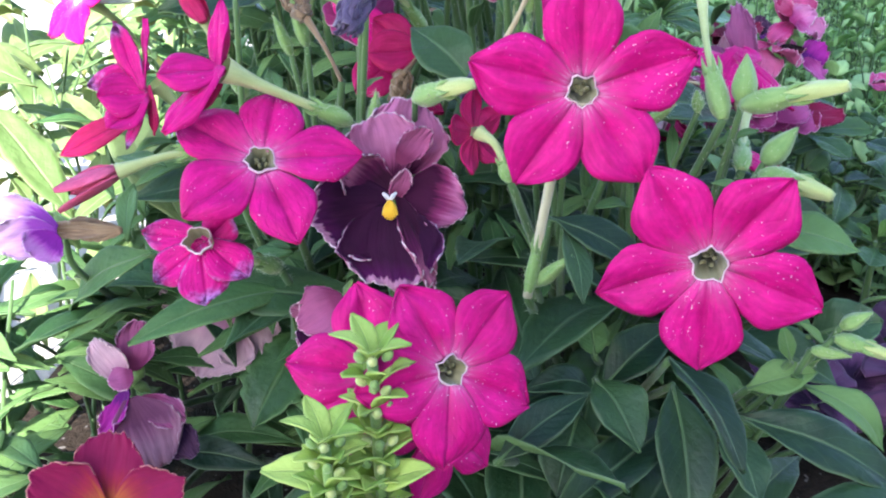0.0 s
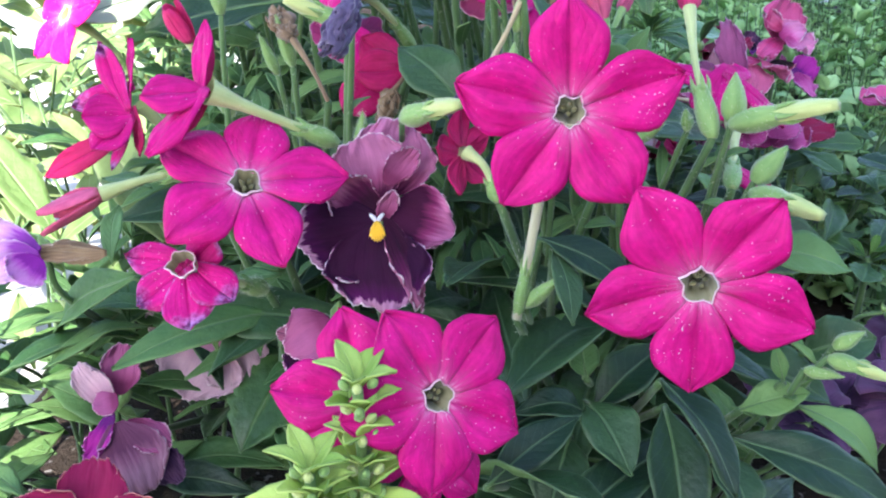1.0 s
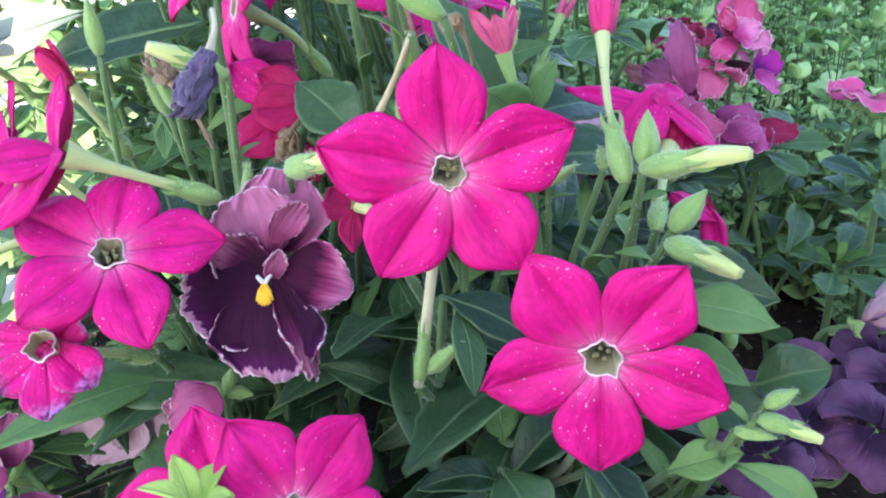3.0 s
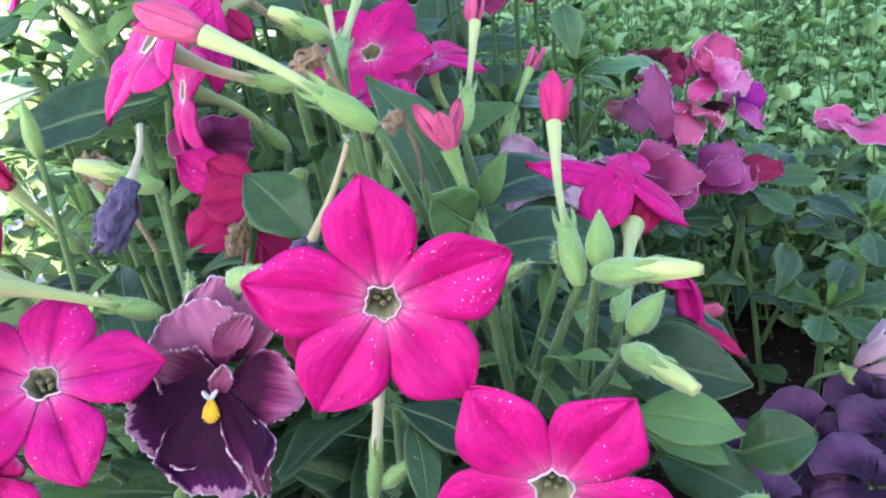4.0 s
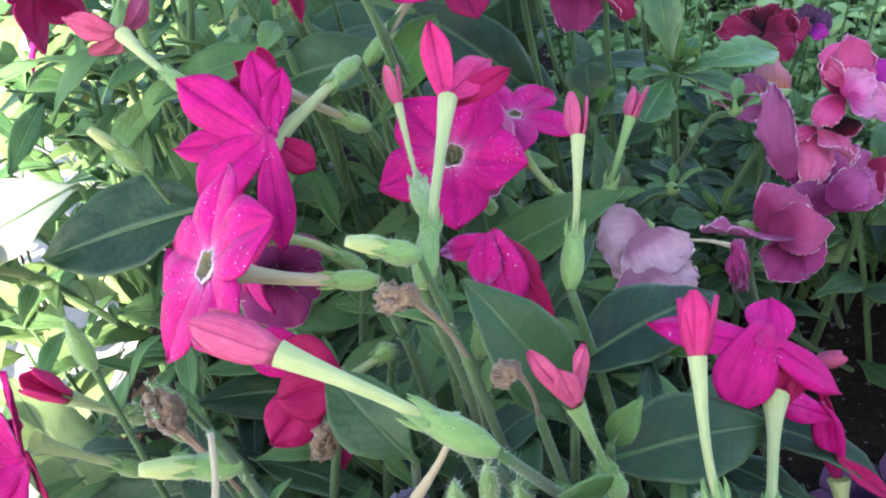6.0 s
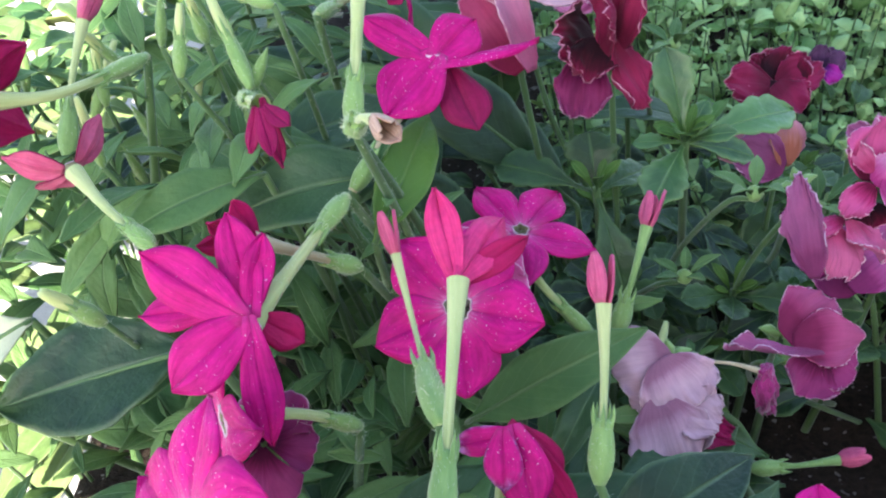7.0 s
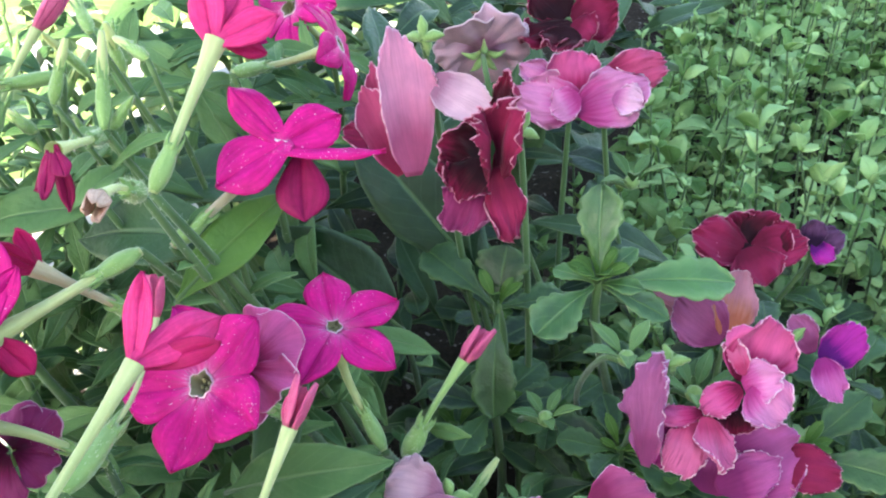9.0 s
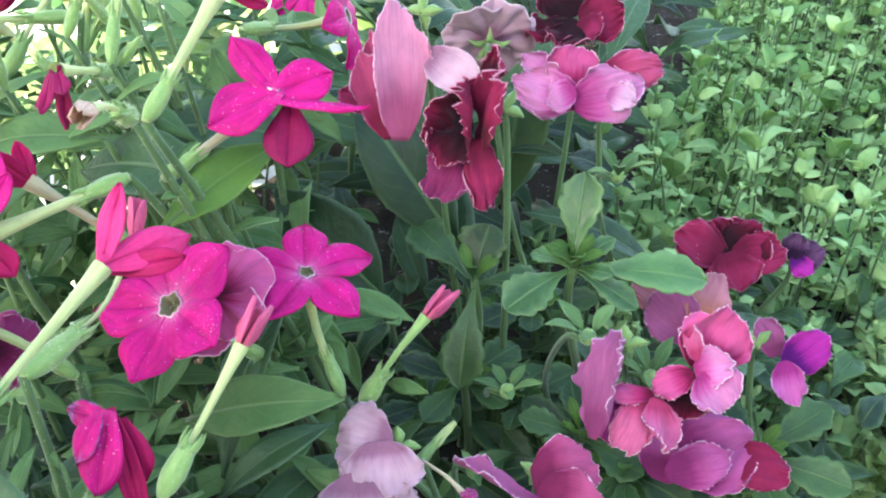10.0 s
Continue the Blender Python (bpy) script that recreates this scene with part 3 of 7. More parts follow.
def tube_and_calyx(ob, a, b, r_top, r_calyx, seed, tube_mat, calyx_len=0.30, back=None):
    """Corolla tube from the flower's back a to the foot of its calyx b; both parts of ob."""
    a, b = Vector(a), Vector(b)
    mid = a.lerp(b, 0.45)
    if back is not None:
        mid = mid.lerp(a + Vector(back) * (b - a).length * 0.5, 0.35)
    path = spline([a, mid, b], 9)
    v, f, u = sweep(path, [r_top * k for k in ((1, 0.66, 0.47, 0.39, 0.36, 0.34, 0.33, 0.33) if r_top > 0.0027 else (1.12, 0.86, 0.66, 0.56, 0.51, 0.48, 0.46, 0.46))], 12)
    del f[-2]  # open towards the throat
    part("tube", mesh_from("tube", v, f, [tube_mat], None, u), ob)
    fuzz_v, fuzz_f = hairs(path, [r_top * 0.8, r_top * 0.5, r_top * 0.42], 110, 0.0009, seed + 3)
    tagged(part("down", mesh_from("down", fuzz_v, fuzz_f, [hair_pale]), ob), kind="stuff")
    i = int(len(path) * (1 - calyx_len))
    (v, f, u, w), cp, cr = calyx_shape(path[-1], path[i], r_calyx, seed)
    c = part("calyx", mesh_from("calyx", v, f, [calyx_green], None, u), ob)
    v, f = hairs(cp, cr, 130, 0.0011, seed)
    tagged(part("down", mesh_from("down", v, f, [hair_pale]), c), kind="stuff")
    return path


def tobacco_flower(centre, turn, R, end, base, label="", front=None, back=None, bends=(0, 0, 0, 0, 0), wides=(1,) * 5, longs=(1,) * 5,
                   fold=0.12, ruffle=0.042, tube_mat=None, r0=None, cone=0.0, skip=(), calyx=0.0022, calyx_len=0.28):
    """Open five-petalled flower; end: foot of its calyx; base: where its stalk is rooted."""
    count[0] += 10
    s = count[0]
    front, back = front or petal_pink, back or petal_back
    m = pose(*centre, *turn)
    ob = thing("tobacco_flower", label or "bright pink five-petalled tobacco flower with a pale ring round its throat", "flower", "tobacco flowers", centre)
    inv = Matrix.Translation(Vector(centre)).inverted() @ m
    rot = np.array(inv.to_3x3())
    r0 = r0 or R * 0.150
    for k in range(5):
        if k in skip:
            continue
        g = star_petal(R, r0 * 0.9, radians(90 - 72 * k), s + k, bends[k] + cone, fold, wides[k], longs[k], ruffle)
        g[:, :, 2] += 0.0004 * (k % 2) + 0.00025 * (k == 4)
        v, f, u, side = shell(g @ rot.T, 0.00040)
        part("petal", mesh_from("petal", v, f, [front, back], side, u), ob)
    V, F, M = throat_piece(R, r0)
    part("throat", mesh_from("throat", np.array(V) @ rot.T, F, [ring_white, throat_olive], M, np.array(V)[:, :2] * 40), ob, "whitish five-sided rim round a green throat")
    sacs = []
    for k in range(4):
        a = 1.3 + k * 1.6
        c = np.array([math.cos(a) * r0 * 0.32, math.sin(a) * r0 * 0.32, -0.0022])
        sacs.append(sweep(spline([c, c + (0.0002, 0.0003, 0.0008), c + (0.0006 * math.cos(a), 0.0006, 0.0014)], 2), [0.0004, 0.0006, 0.0003], 6))
    v, f, u, w = merge(sacs)
    part("stamen", mesh_from("stamen", np.array(v) @ rot.T, f, [anther_olive], None, u), ob)
    nrm = Vector(rot[:, 2])
    e = Vector(end) - Vector(centre)
    path = tube_and_calyx(ob, -nrm * 0.0012, e, r0 * 1.12, calyx, s, tube_mat or tube_pale, calyx_len, -nrm)
    o = Vector(centre)
    stalk_part(ob, [q - o for q in foot(end, base)], 0.0011, 0.0019, stem_green, s, 120)
    return ob


def loose_tobacco(label, mouth, end, petals, base, r=0.0030, tube_mat=None, calyx=0.0024, ring=None):
    """Tobacco flower whose petals lie each their own way; petals: where it starts, ends and faces, its breadth, its curl and its skin."""
    count[0] += 10
    s = count[0]
    ob = thing("tobacco_flower", label, "flower", "tobacco flowers", mouth)
    o = np.array(mouth, dtype=float)
    u = np.linspace(-1, 1, 15)[None, :]
    v = (np.linspace(0, 1, 18) ** 0.9)[:, None]
    for k, (p, q, face, wide, curl, mat) in enumerate(petals):
        p, q = np.array(p) - o, np.array(q) - o
        p = p - (q - p) * 0.15
        L = np.linalg.norm(q - p)
        m = frame_of(q - p, face)
        w = np.interp(v, (0, 0.12, 0.3, 0.5, 0.66, 0.8, 0.9, 0.96, 1), (0.30, 0.48, 0.78, 0.98, 1.0, 0.82, 0.50, 0.24, 0.03)) * wide / 2 * (1 + 0.05 * wave(s + k, v * 2, v * 0))
        z = curl * L * v ** 2 + 0.30 * w * (np.abs(u) ** 0.9 - 0.85 * np.abs(u) ** 2.6) + 0.045 * L * wave(s + k + 7, u * 0.9, v * 1.5, 1.2) * (0.3 + v)
        g = np.stack([u * w, v * L + 0 * u, z], axis=2) @ m.T + p
        vv, f, uv, side = shell(g, 0.00035)
        uv[:, 1] = 0.14 + 0.86 * uv[:, 1]
        part("petal", mesh_from("petal", vv, f, [mat, petal_back], side, uv), ob)
    if ring is not None:
        V, F, M = throat_piece(0.0225, r)
        part("throat", mesh_from("throat", np.array(V) @ np.array(pose(0, 0, 0, *aim(ring)).to_3x3()).T + np.array(Vector(ring).normalized()) * 0.0022, F, [ring_white, throat_olive], M, np.array(V)[:, :2] * 40), ob, "whitish five-sided rim round a green throat")
    tube_and_calyx(ob, (0, 0, 0), Vector(end) - Vector(mouth), r, calyx, s, tube_mat or tube_pale, 0.30)
    stalk_part(ob, [x - Vector(mouth) for x in foot(end, base)], 0.0011, 0.0019, stem_green, s, 120)
    return ob


def bud_tips(ob, a, way, r, length, seed, mats, n=3, spread=0.25):
    """Half-open petals at the mouth a of a bud, pointing along way."""
    m = frame_of(way)
    rs = np.random.RandomState(seed)
    for k in range(n):
        g_u = np.linspace(-1, 1, 7)[None, :]
        g_v = np.linspace(0, 1, 9)[:, None]
        w = max(r * 1.85, length * spread * 0.42) * np.interp(g_v, (0, 0.3, 0.6, 0.85, 1), (min(0.75, r * 0.8 / max(r * 1.85, length * spread * 0.42)), 1.0, 1.0, 0.72, 0.16))
        ang = 2 * math.pi * k / n + rs.uniform(-0.3, 0.3)
        L = length * rs.uniform(0.82, 1.1)
        out = r * 0.85 + spread * L * g_v ** 1.6 + r * (0.35 if spread < 0.15 else 0.6) * np.sin(np.pi * g_v ** 0.8) - 0.45 * r * g_u ** 2
        x = g_u * w
        gx = x * -math.sin(ang) + out * math.cos(ang)
        gz = x * math.cos(ang) + out * math.sin(ang)
        g = np.stack([gx, L * g_v + 0 * g_u, gz], axis=2)
        v, f, u, side = shell(g @ m.T + np.array(a), 0.00035)
        part("petal", mesh_from("petal", v, f, mats, side, u), ob)


def tobacco_bud(mouth, end, base, tip=None, r=0.0016, label="", tips=3, length=0.009, spread=0.12, tip_mats=None, tube_mat=None, calyx=0.0027, calyx_len=0.32, group="tobacco buds"):
    """Closed or just opening flower on its tube; tip: where the petals point."""
    count[0] += 10
    s = count[0]
    ob = thing("tobacco_bud", label or "closed pink tobacco bud on a pale green tube", "flower bud", group, mouth)
    o = Vector(mouth)
    e = Vector(end) - o
    way = (Vector(tip) - o) if tip else -e
    length = way.length if tip else length
    tube_and_calyx(ob, (0, 0, 0), e, r, calyx, s, tube_mat or tube_pale, calyx_len, -way.normalized())
    mats = tip_mats or [petal_rosy, petal_rosy]
    bud_tips(ob, (0, 0, 0), way, r * 0.9, length, s, mats, tips, spread)
    stalk_part(ob, [q - o for q in foot(end, base)], 0.0010, 0.0017, stem_green, s, 100)
    return ob


def lime_bud(tip, end, base, r=0.0028, label=""):
    """Young unopened bud: green calyx and a yellow-green point."""
    count[0] += 10
    s = count[0]
    ob = thing("tobacco_bud", label or "young yellow-green tobacco bud in a hairy calyx", "flower bud", "tobacco buds", tip)
    o = Vector(tip)
    e = Vector(end) - o
    path = spline([Vector((0, 0, 0)), e * 0.5 + Vector((0, 0, 0.0004)), e], 8)
    v, f, u = sweep(path, [r * 0.42, r * 0.66, r * 0.74, r * 0.60, r * 0.40, r * 0.28], 10, 0.05, s, 0.14)
    part("bud_tip", mesh_from("bud_tip", v, f, [bud_lime], None, u), ob, "yellow-green closed bud")
    (v, f, u, w), cp, cr = calyx_shape(path[-1], path[int(len(path) * 0.42)], r * 1.02, s)
    c = part("calyx", mesh_from("calyx", v, f, [calyx_green], None, u), ob)
    v, f = hairs(cp, cr, 120, 0.0011, s)
    tagged(part("down", mesh_from("down", v, f, [hair_pale]), c), kind="stuff")
    stalk_part(ob, [q - o for q in foot(end, base)], 0.0008, 0.0012, stem_green, s, 80)
    return ob


def green_bud(tip, end, base, r=0.003, label=""):
    """Pointed green calyx, still closed."""
    count[0] += 10
    s = count[0]
    ob = thing("tobacco_bud", label or "small pointed green tobacco bud, still closed", "flower bud", "tobacco buds", end)
    o = Vector(end)
    t = Vector(tip) - o
    path = spline([Vector((0, 0, 0)), t * 0.45, t], 7)
    rad = [r * 0.45, r * 0.9, r, r * 0.85, r * 0.5, r * 0.05]
    v, f, u = sweep(path, rad, 15, 0.02, s, 0.1)
    c = part("calyx", mesh_from("calyx", v, f, [calyx_green], None, u), ob)
    v, f = hairs(path, rad, 120, 0.0011, s)
    tagged(part("down", mesh_from("down", v, f, [hair_pale]), c), kind="stuff")
    stalk_part(ob, [q - o for q in foot(end, base)], 0.0008, 0.0012, stem_green, s, 60)
    return ob


def withered_flower(top, bottom, r, hang=None, base=None, violet=True, label=""):
    """Crumpled dead flower, on the thread of its tube."""
    count[0] += 10
    s = count[0]
    ob = thing("withered_flower", label or ("crumpled withered flower, dark violet, hanging from its tube" if violet else "dry brown withered flower, crumpled"), "flower", "withered flowers", top)
    o = Vector(top)
    b = Vector(bottom) - o
    rs = np.random.RandomState(s)
    m = frame_of(b)
    L = b.length
    for k in range(6):
        nu, nv = 9, 14
        u = np.linspace(-1, 1, nu)[None, :]
        v = np.linspace(0, 1, nv)[:, None]
        ang = 1.05 * k + rs.uniform(-0.3, 0.3)
        w = r * np.interp(v, (0, 0.3, 0.7, 1), (0.35, 0.8, 0.9, 0.5)) * rs.uniform(0.8, 1.2)
        out = r * (0.25 + 0.35 * v * rs.uniform(0.4, 1.3)) + 0.62 * r * wave(s + k, u * 1.3, v * 1.9, 1.5) - 0.3 * r * u ** 2
        side = u * w + 0.45 * r * wave(s + k + 40, u * 1.0, v * 2.2, 1.5)
        x, z = side * -math.sin(ang) + out * math.cos(ang), side * math.cos(ang) + out * math.sin(ang)
        y = v * L * rs.uniform(0.8, 1.1) + 0.12 * L * wave(s + k + 80, u * 2.5, v * 2, 1.4) * v
        vv, ff, uu, sd = shell(np.stack([x + 0 * y, y + 0 * x, z + 0 * y], axis=2) @ m.T, 0.0003)
        part("petal", mesh_from("petal", vv, ff, [withered_magenta if violet == "magenta" else withered_violet if violet else withered_brown], None, uu), ob)
    if hang is not None:
        h = Vector(hang) - o
        v, f, u = sweep(spline([b * 0.12, h * 0.5 + Vector((0.0006, 0, 0)), h], 7), [r * 0.40, r * 0.24, r * 0.18, r * 0.2], 9, 0.06, s)
        part("tube", mesh_from("tube", v, f, [tube_blush if violet else withered_brown], None, u), ob)
    if base is not None:
        stalk_part(ob, [q - o for q in foot(hang or top, base)], 0.0010, 0.0016, stem_green, s)
    return ob


def fan_petal(size, angle, half, seed, ruffle, lift, cup, teeth=0.012):
    """Broad ruffled petal that fans out from the eye."""
    nu, nv = 33, 14
    u = np.linspace(-1, 1, nu)[None, :]
    v = np.linspace(0, 1, nv)[:, None]
    spread = half * (0.72 + 0.28 * v)
    rad = size * (0.06 + 0.94 * v) * (1 - 0.20 * np.abs(u) ** 2.4 * v)
    rad = rad * (1 + 0.06 * wave(seed + 21, u * 2.0, v * 0, 1.2) * v ** 3 + teeth * wave(seed + 25, u * 9, v * 0, 1.2) * v ** 8)
    a = angle - u * spread + 0.05 * wave(seed + 3, u, v)
    z = lift * size * v + cup * size * (v ** 2) + 0.10 * size * (u ** 2) * v * (1 - 0.5 * v)
    z = z + ruffle * size * (1.1 * v ** 1.5 * wave(seed + 5, u * 0.9, v * 0.9, 1.1) + 0.6 * v ** 3 * wave(seed + 9, u * 2.0, v * 1.2, 1.1) + 0.13 * v ** 7 * wave(seed + 13, u * 9, v, 1.2))
    return np.stack([rad * np.cos(a), rad * np.sin(a), z], axis=2)


PANSIES = {
    "rose": (pansy_rose, pansy_rose, pansy_rose, pansy_rose_back, "rose-pink ruffled pansy with paler edges"),
    "mauve": (pansy_mauve, pansy_mauve, pansy_mauve, pansy_mauve_back, "dusky mauve ruffled pansy with thin pale rims"),
    "pale": (pansy_pale, pansy_pale, pansy_pale, pansy_pale, "pale faded pink pansy seen from its back"),
    "lilac": (pansy_lilac, pansy_lilac, pansy_lilac, pansy_pale, "pale lilac pansy with a purple middle"),
    "dusk": (pansy_dusk, pansy_dusk, pansy_dusk, pansy_dusk, "very dark purple pansy low over the soil"),
}


def pansy(centre, turn, size, kind, base, cups=(0.0,) * 5, lifts=(0.0,) * 5, ruffle=0.16, spread=1.0, scales=(1,) * 5, label="", skip=(), drop=0.02, angs=(120, 60, 188, -8, 270), tilt=0.12, eye_shown=True):
    """Pansy facing its local z with its upper petals towards local y."""
    count[0] += 10
    s = count[0]
    top, side_m, lip, back, text = PANSIES[kind]
    ob = thing("pansy_flower", label or text, "flower", "pansies", centre)
    rot = np.array(pose(0, 0, 0, *turn).to_3x3())
    rs = np.random.RandomState(s)
    plan = ((0.95, 0.80, -0.0016, top), (0.95, 0.80, -0.0008, top), (0.88, 0.66, 0.0002, side_m), (0.88, 0.66, 0.0004, side_m), (1.05, 0.95, 0.0012, lip))
    for k, (ln, half, z, mat) in enumerate(plan):
        ang, hinge = angs[k], rs.normal(0, tilt)
        if k in skip:
            continue
        g = fan_petal(size * ln * scales[k], radians(ang), half * spread, s + k * 3.1, ruffle, lifts[k] + hinge, cups[k])
        g[:, :, 2] += z
        v, f, u, sd = shell(g @ rot.T, 0.0004)
        part("petal", mesh_from("petal", v, f, [mat, back], sd, u), ob)
    eye = []
    for k in range(7):
        a = radians(225 + 15 * k)
        p = np.array([0, -0.0006, 0.0022])
        q = np.array([math.cos(a) * size * 0.17, math.sin(a) * size * 0.2 - 0.0004, 0.0030])
        eye.append((*sweep(spline([p, (p + q) / 2 + (0, 0, 0.0006), q], 3), [size * 0.035, size * 0.035, size * 0.012], 6), 0))
    for sg in (-1, 1):
        p, q = np.array([sg * size * 0.07, size * 0.10, 0.0030]), np.array([0, -size * 0.005, 0.0034])
        eye.append((*sweep(spline([p, (p + q) / 2 + (0, 0, 0.0008), q], 3), [size * 0.02, size * 0.032, size * 0.022], 6), 1))
    v, f, u, w = merge(eye)
    if eye_shown:
        part("eye", mesh_from("eye", np.array(v) @ rot.T, f, [eye_yellow, eye_white], w, u), ob, "yellow eye with a whitish crest")
    for k in range(5):
        a = radians(90 + 72 * k)
        p, q = np.array([0, 0, -0.002]), np.array([math.cos(a) * size * 0.42, math.sin(a) * size * 0.42, -0.005])
        v, f, u = sweep(spline([p, (p + q) / 2 + (0, 0, -0.0025), q], 3), [0.0009, 0.0014, 0.0002], 6)
        part("sepal", mesh_from("sepal", np.array(v) @ rot.T, f, [calyx_green], None, u), ob)
    nrm = Vector(rot[:, 2])
    p = -nrm * 0.003
    q = -nrm * drop + Vector((0, 0, 0.003))
    o = Vector(centre)
    stalk_part(ob, [p, q, *[x - o for x in foot(o + q + Vector((0, 0.002, -0.02)), base)[1:]]], 0.0009, 0.0014, stem_green, s)
    return ob


BACKS = {pansy_wine: pansy_wine_back, pansy_rose: pansy_rose_back, pansy_lip: pansy_mauve_back, pansy_mauve: pansy_mauve_back}


def round_petal(L, half, seed, ruffle, curl):
    """Broad rounded petal along y, with deep soft folds and a finely crinkled margin; also how near the margin each point lies."""
    nu, nv = 57, 26
    u = np.linspace(-1, 1, nu)[None, :]
    v = np.linspace(0, 1, nv)[:, None]
    W = L * 0.80 * math.sin(min(half, 1.4))
    prof = np.interp(v, (0, 0.08, 0.2, 0.35, 0.5, 0.65, 0.8, 0.92, 1), (0.22, 0.44, 0.68, 0.87, 0.97, 1.0, 0.97, 0.90, 0.84))
    edge = np.maximum(v ** 5, np.abs(u) ** 5 * np.minimum(1, v * 2.2))
    run = u * 9 + v * 7 * np.sign(u)
    size = (L + W) / 2
    x = W * u * prof * (1 + 0.08 * wave(seed + 3, v * 3, u * 0.3)) + 0.06 * W * wave(seed + 31, v * 1.5, u)
    x = x + 0.018 * W * wave(seed + 27, run * 1.6, u * 0, 1.2) * np.abs(u) ** 6
    y = L * (v - 0.30 * np.abs(u) ** 2.2 * v ** 2) * (1 + 0.06 * wave(seed + 21, u * 2, v * 0))
    y = y + L * (0.018 * wave(seed + 25, u * 9, v * 0, 1.2) + 0.012 * wave(seed + 26, u * 24, v * 0, 1.2)) * v ** 8
    z = curl * L * v ** 2 + 0.10 * size * u ** 2 * v
    z = z + ruffle * size * (1.1 * v ** 1.2 * wave(seed + 5, u * 1.0, v * 1.1, 1.1) + 0.75 * edge * wave(seed + 9, u * 3.0, v * 2.4, 1.2) + 0.42 * edge ** 1.6 * wave(seed + 13, run, run * 0.3, 1.2)
                             + 0.10 * v * wave(seed + 19, u * 6, v * 0.8, 1.2))
    return np.stack([x, y, z], axis=2), 1 - (1 - v) * (1 - np.abs(u) ** 22 * np.minimum(1, v * 3))


def loose_pansy(label, centre, petals, base, ruffle=0.16, eye=False):
    """Pansy with petals that lie each their own way: where it starts, ends and faces, its half angle, its curl and its skin."""
    count[0] += 10
    s = count[0]
    ob = thing("pansy_flower", label, "flower", "pansies", centre)
    o = np.array(centre, dtype=float)
    for k, (p, q, face, half, curl, mat) in enumerate(petals):
        p, q = np.array(p) - o, np.array(q) - o
        L = np.linalg.norm(q - p)
        m = frame_of(q - p, face)
        g, near = round_petal(L, half, s + k * 3.1, ruffle, curl)
        v, f, u, sd = shell(g @ m.T + p, 0.0004)
        u[:, 1] = np.tile(near.reshape(-1), 2)
        part("petal", mesh_from("petal", v, f, [mat, BACKS.get(mat, mat)], sd, u), ob)
    if eye:
        face, L = np.array(petals[-1][2]), 0.0215
        m = frame_of(np.array(petals[-1][1]) - np.array(petals[-1][0]), face)
        rays, c = [], np.array(petals[-1][0]) - o + m @ np.array([0, 0, 0.0026])
        for k in range(7):
            a = radians(-42 + 14 * k)
            q = np.array([math.sin(a) * L * 0.13, math.cos(a) * L * 0.24, 0.0006])
            rays.append((*sweep(spline([c, c + m @ (q / 2 + (0, 0, 0.0005)), c + m @ q], 3), [L * 0.03, L * 0.034, L * 0.010], 6), 0))
        for sg in (-1, 1):
            q = np.array([sg * L * 0.075, -L * 0.09, 0.0004])
            rays.append((*sweep(spline([c + m @ q, c + m @ (q / 2 + (0, 0, 0.0006)), c], 3), [L * 0.018, L * 0.028, L * 0.02], 6), 1))
        v, f, u, w = merge(rays)
        part("eye", mesh_from("eye", v, f, [eye_yellow, eye_white], w, u), ob, "yellow eye with a whitish crest")
    back = Vector((0, 0.004, -0.003))
    for k in range(4):
        a = 1.57 * k + s
        p, q = np.array(back), np.array(back) + np.array([math.cos(a) * 0.006, 0.002, math.sin(a) * 0.006])
        v, f, u = sweep(spline([p, (p + q) / 2 + (0, 0.001, 0), q], 3), [0.0010, 0.0018, 0.0003], 6)
        part("sepal", mesh_from("sepal", v, f, [calyx_green], None, u), ob)
    stalk_part(ob, [back, *[x - Vector(centre) for x in foot(Vector(centre) + back + Vector((0, 0.004, -0.012)), base)]], 0.0009, 0.0014, stem_green, s)
    return ob


BLADES = {
    "lance": ((0, 0.06), (0.06, 0.16), (0.2, 0.62), (0.38, 0.97), (0.5, 1.0), (0.7, 0.80), (0.86, 0.44), (0.95, 0.17), (1, 0.01)),
    "spoon": ((0, 0.10), (0.15, 0.18), (0.35, 0.52), (0.55, 0.90), (0.7, 1.0), (0.84, 0.88), (0.94, 0.55), (1, 0.05)),
    "oval": ((0, 0.06), (0.08, 0.45), (0.25, 0.88), (0.45, 1.0), (0.65, 0.9), (0.85, 0.52), (1, 0.02)),
}


def blade(base, tip, width, up=(0, 0, 1), shape="lance", arch=0.10, fold=0.18, wavy=0.05, seed=0, teeth=0, nu=9, nv=15, twist=0.0):
    """Leaf blade from base to tip, arched towards up; width: its whole breadth."""
    b, t = np.array(base, dtype=float), np.array(tip, dtype=float)
    L = np.linalg.norm(t - b)
    m = frame_of(t - b, up)
    u = np.linspace(-1, 1, nu)[None, :]
    v = np.linspace(0, 1, nv)[:, None]
    w = np.interp(v, *zip(*BLADES[shape])) * width / 2
    if teeth:
        w = w * (1 + 0.20 * np.abs(np.sin(v ** 0.8 * math.pi * teeth * 1.3)) * np.minimum(1, (v - 0.25).clip(0) * 8) - 0.07)
    x = u * w
    y = v * L + 0 * u
    z = arch * L * np.sin(np.pi * v) + fold * w * np.abs(u) ** 1.2 + wavy * width * wave(seed, u * 0.7, v * 2.2, 1.4) * (0.15 + np.abs(u))
    a = twist * v
    xx, zz = x * np.cos(a) - (z - arch * L * np.sin(np.pi * v)) * np.sin(a), x * np.sin(a) + (z - arch * L * np.sin(np.pi * v)) * np.cos(a) + arch * L * np.sin(np.pi * v)
    return np.stack([xx, y + 0 * xx, zz], axis=2) @ m.T + b


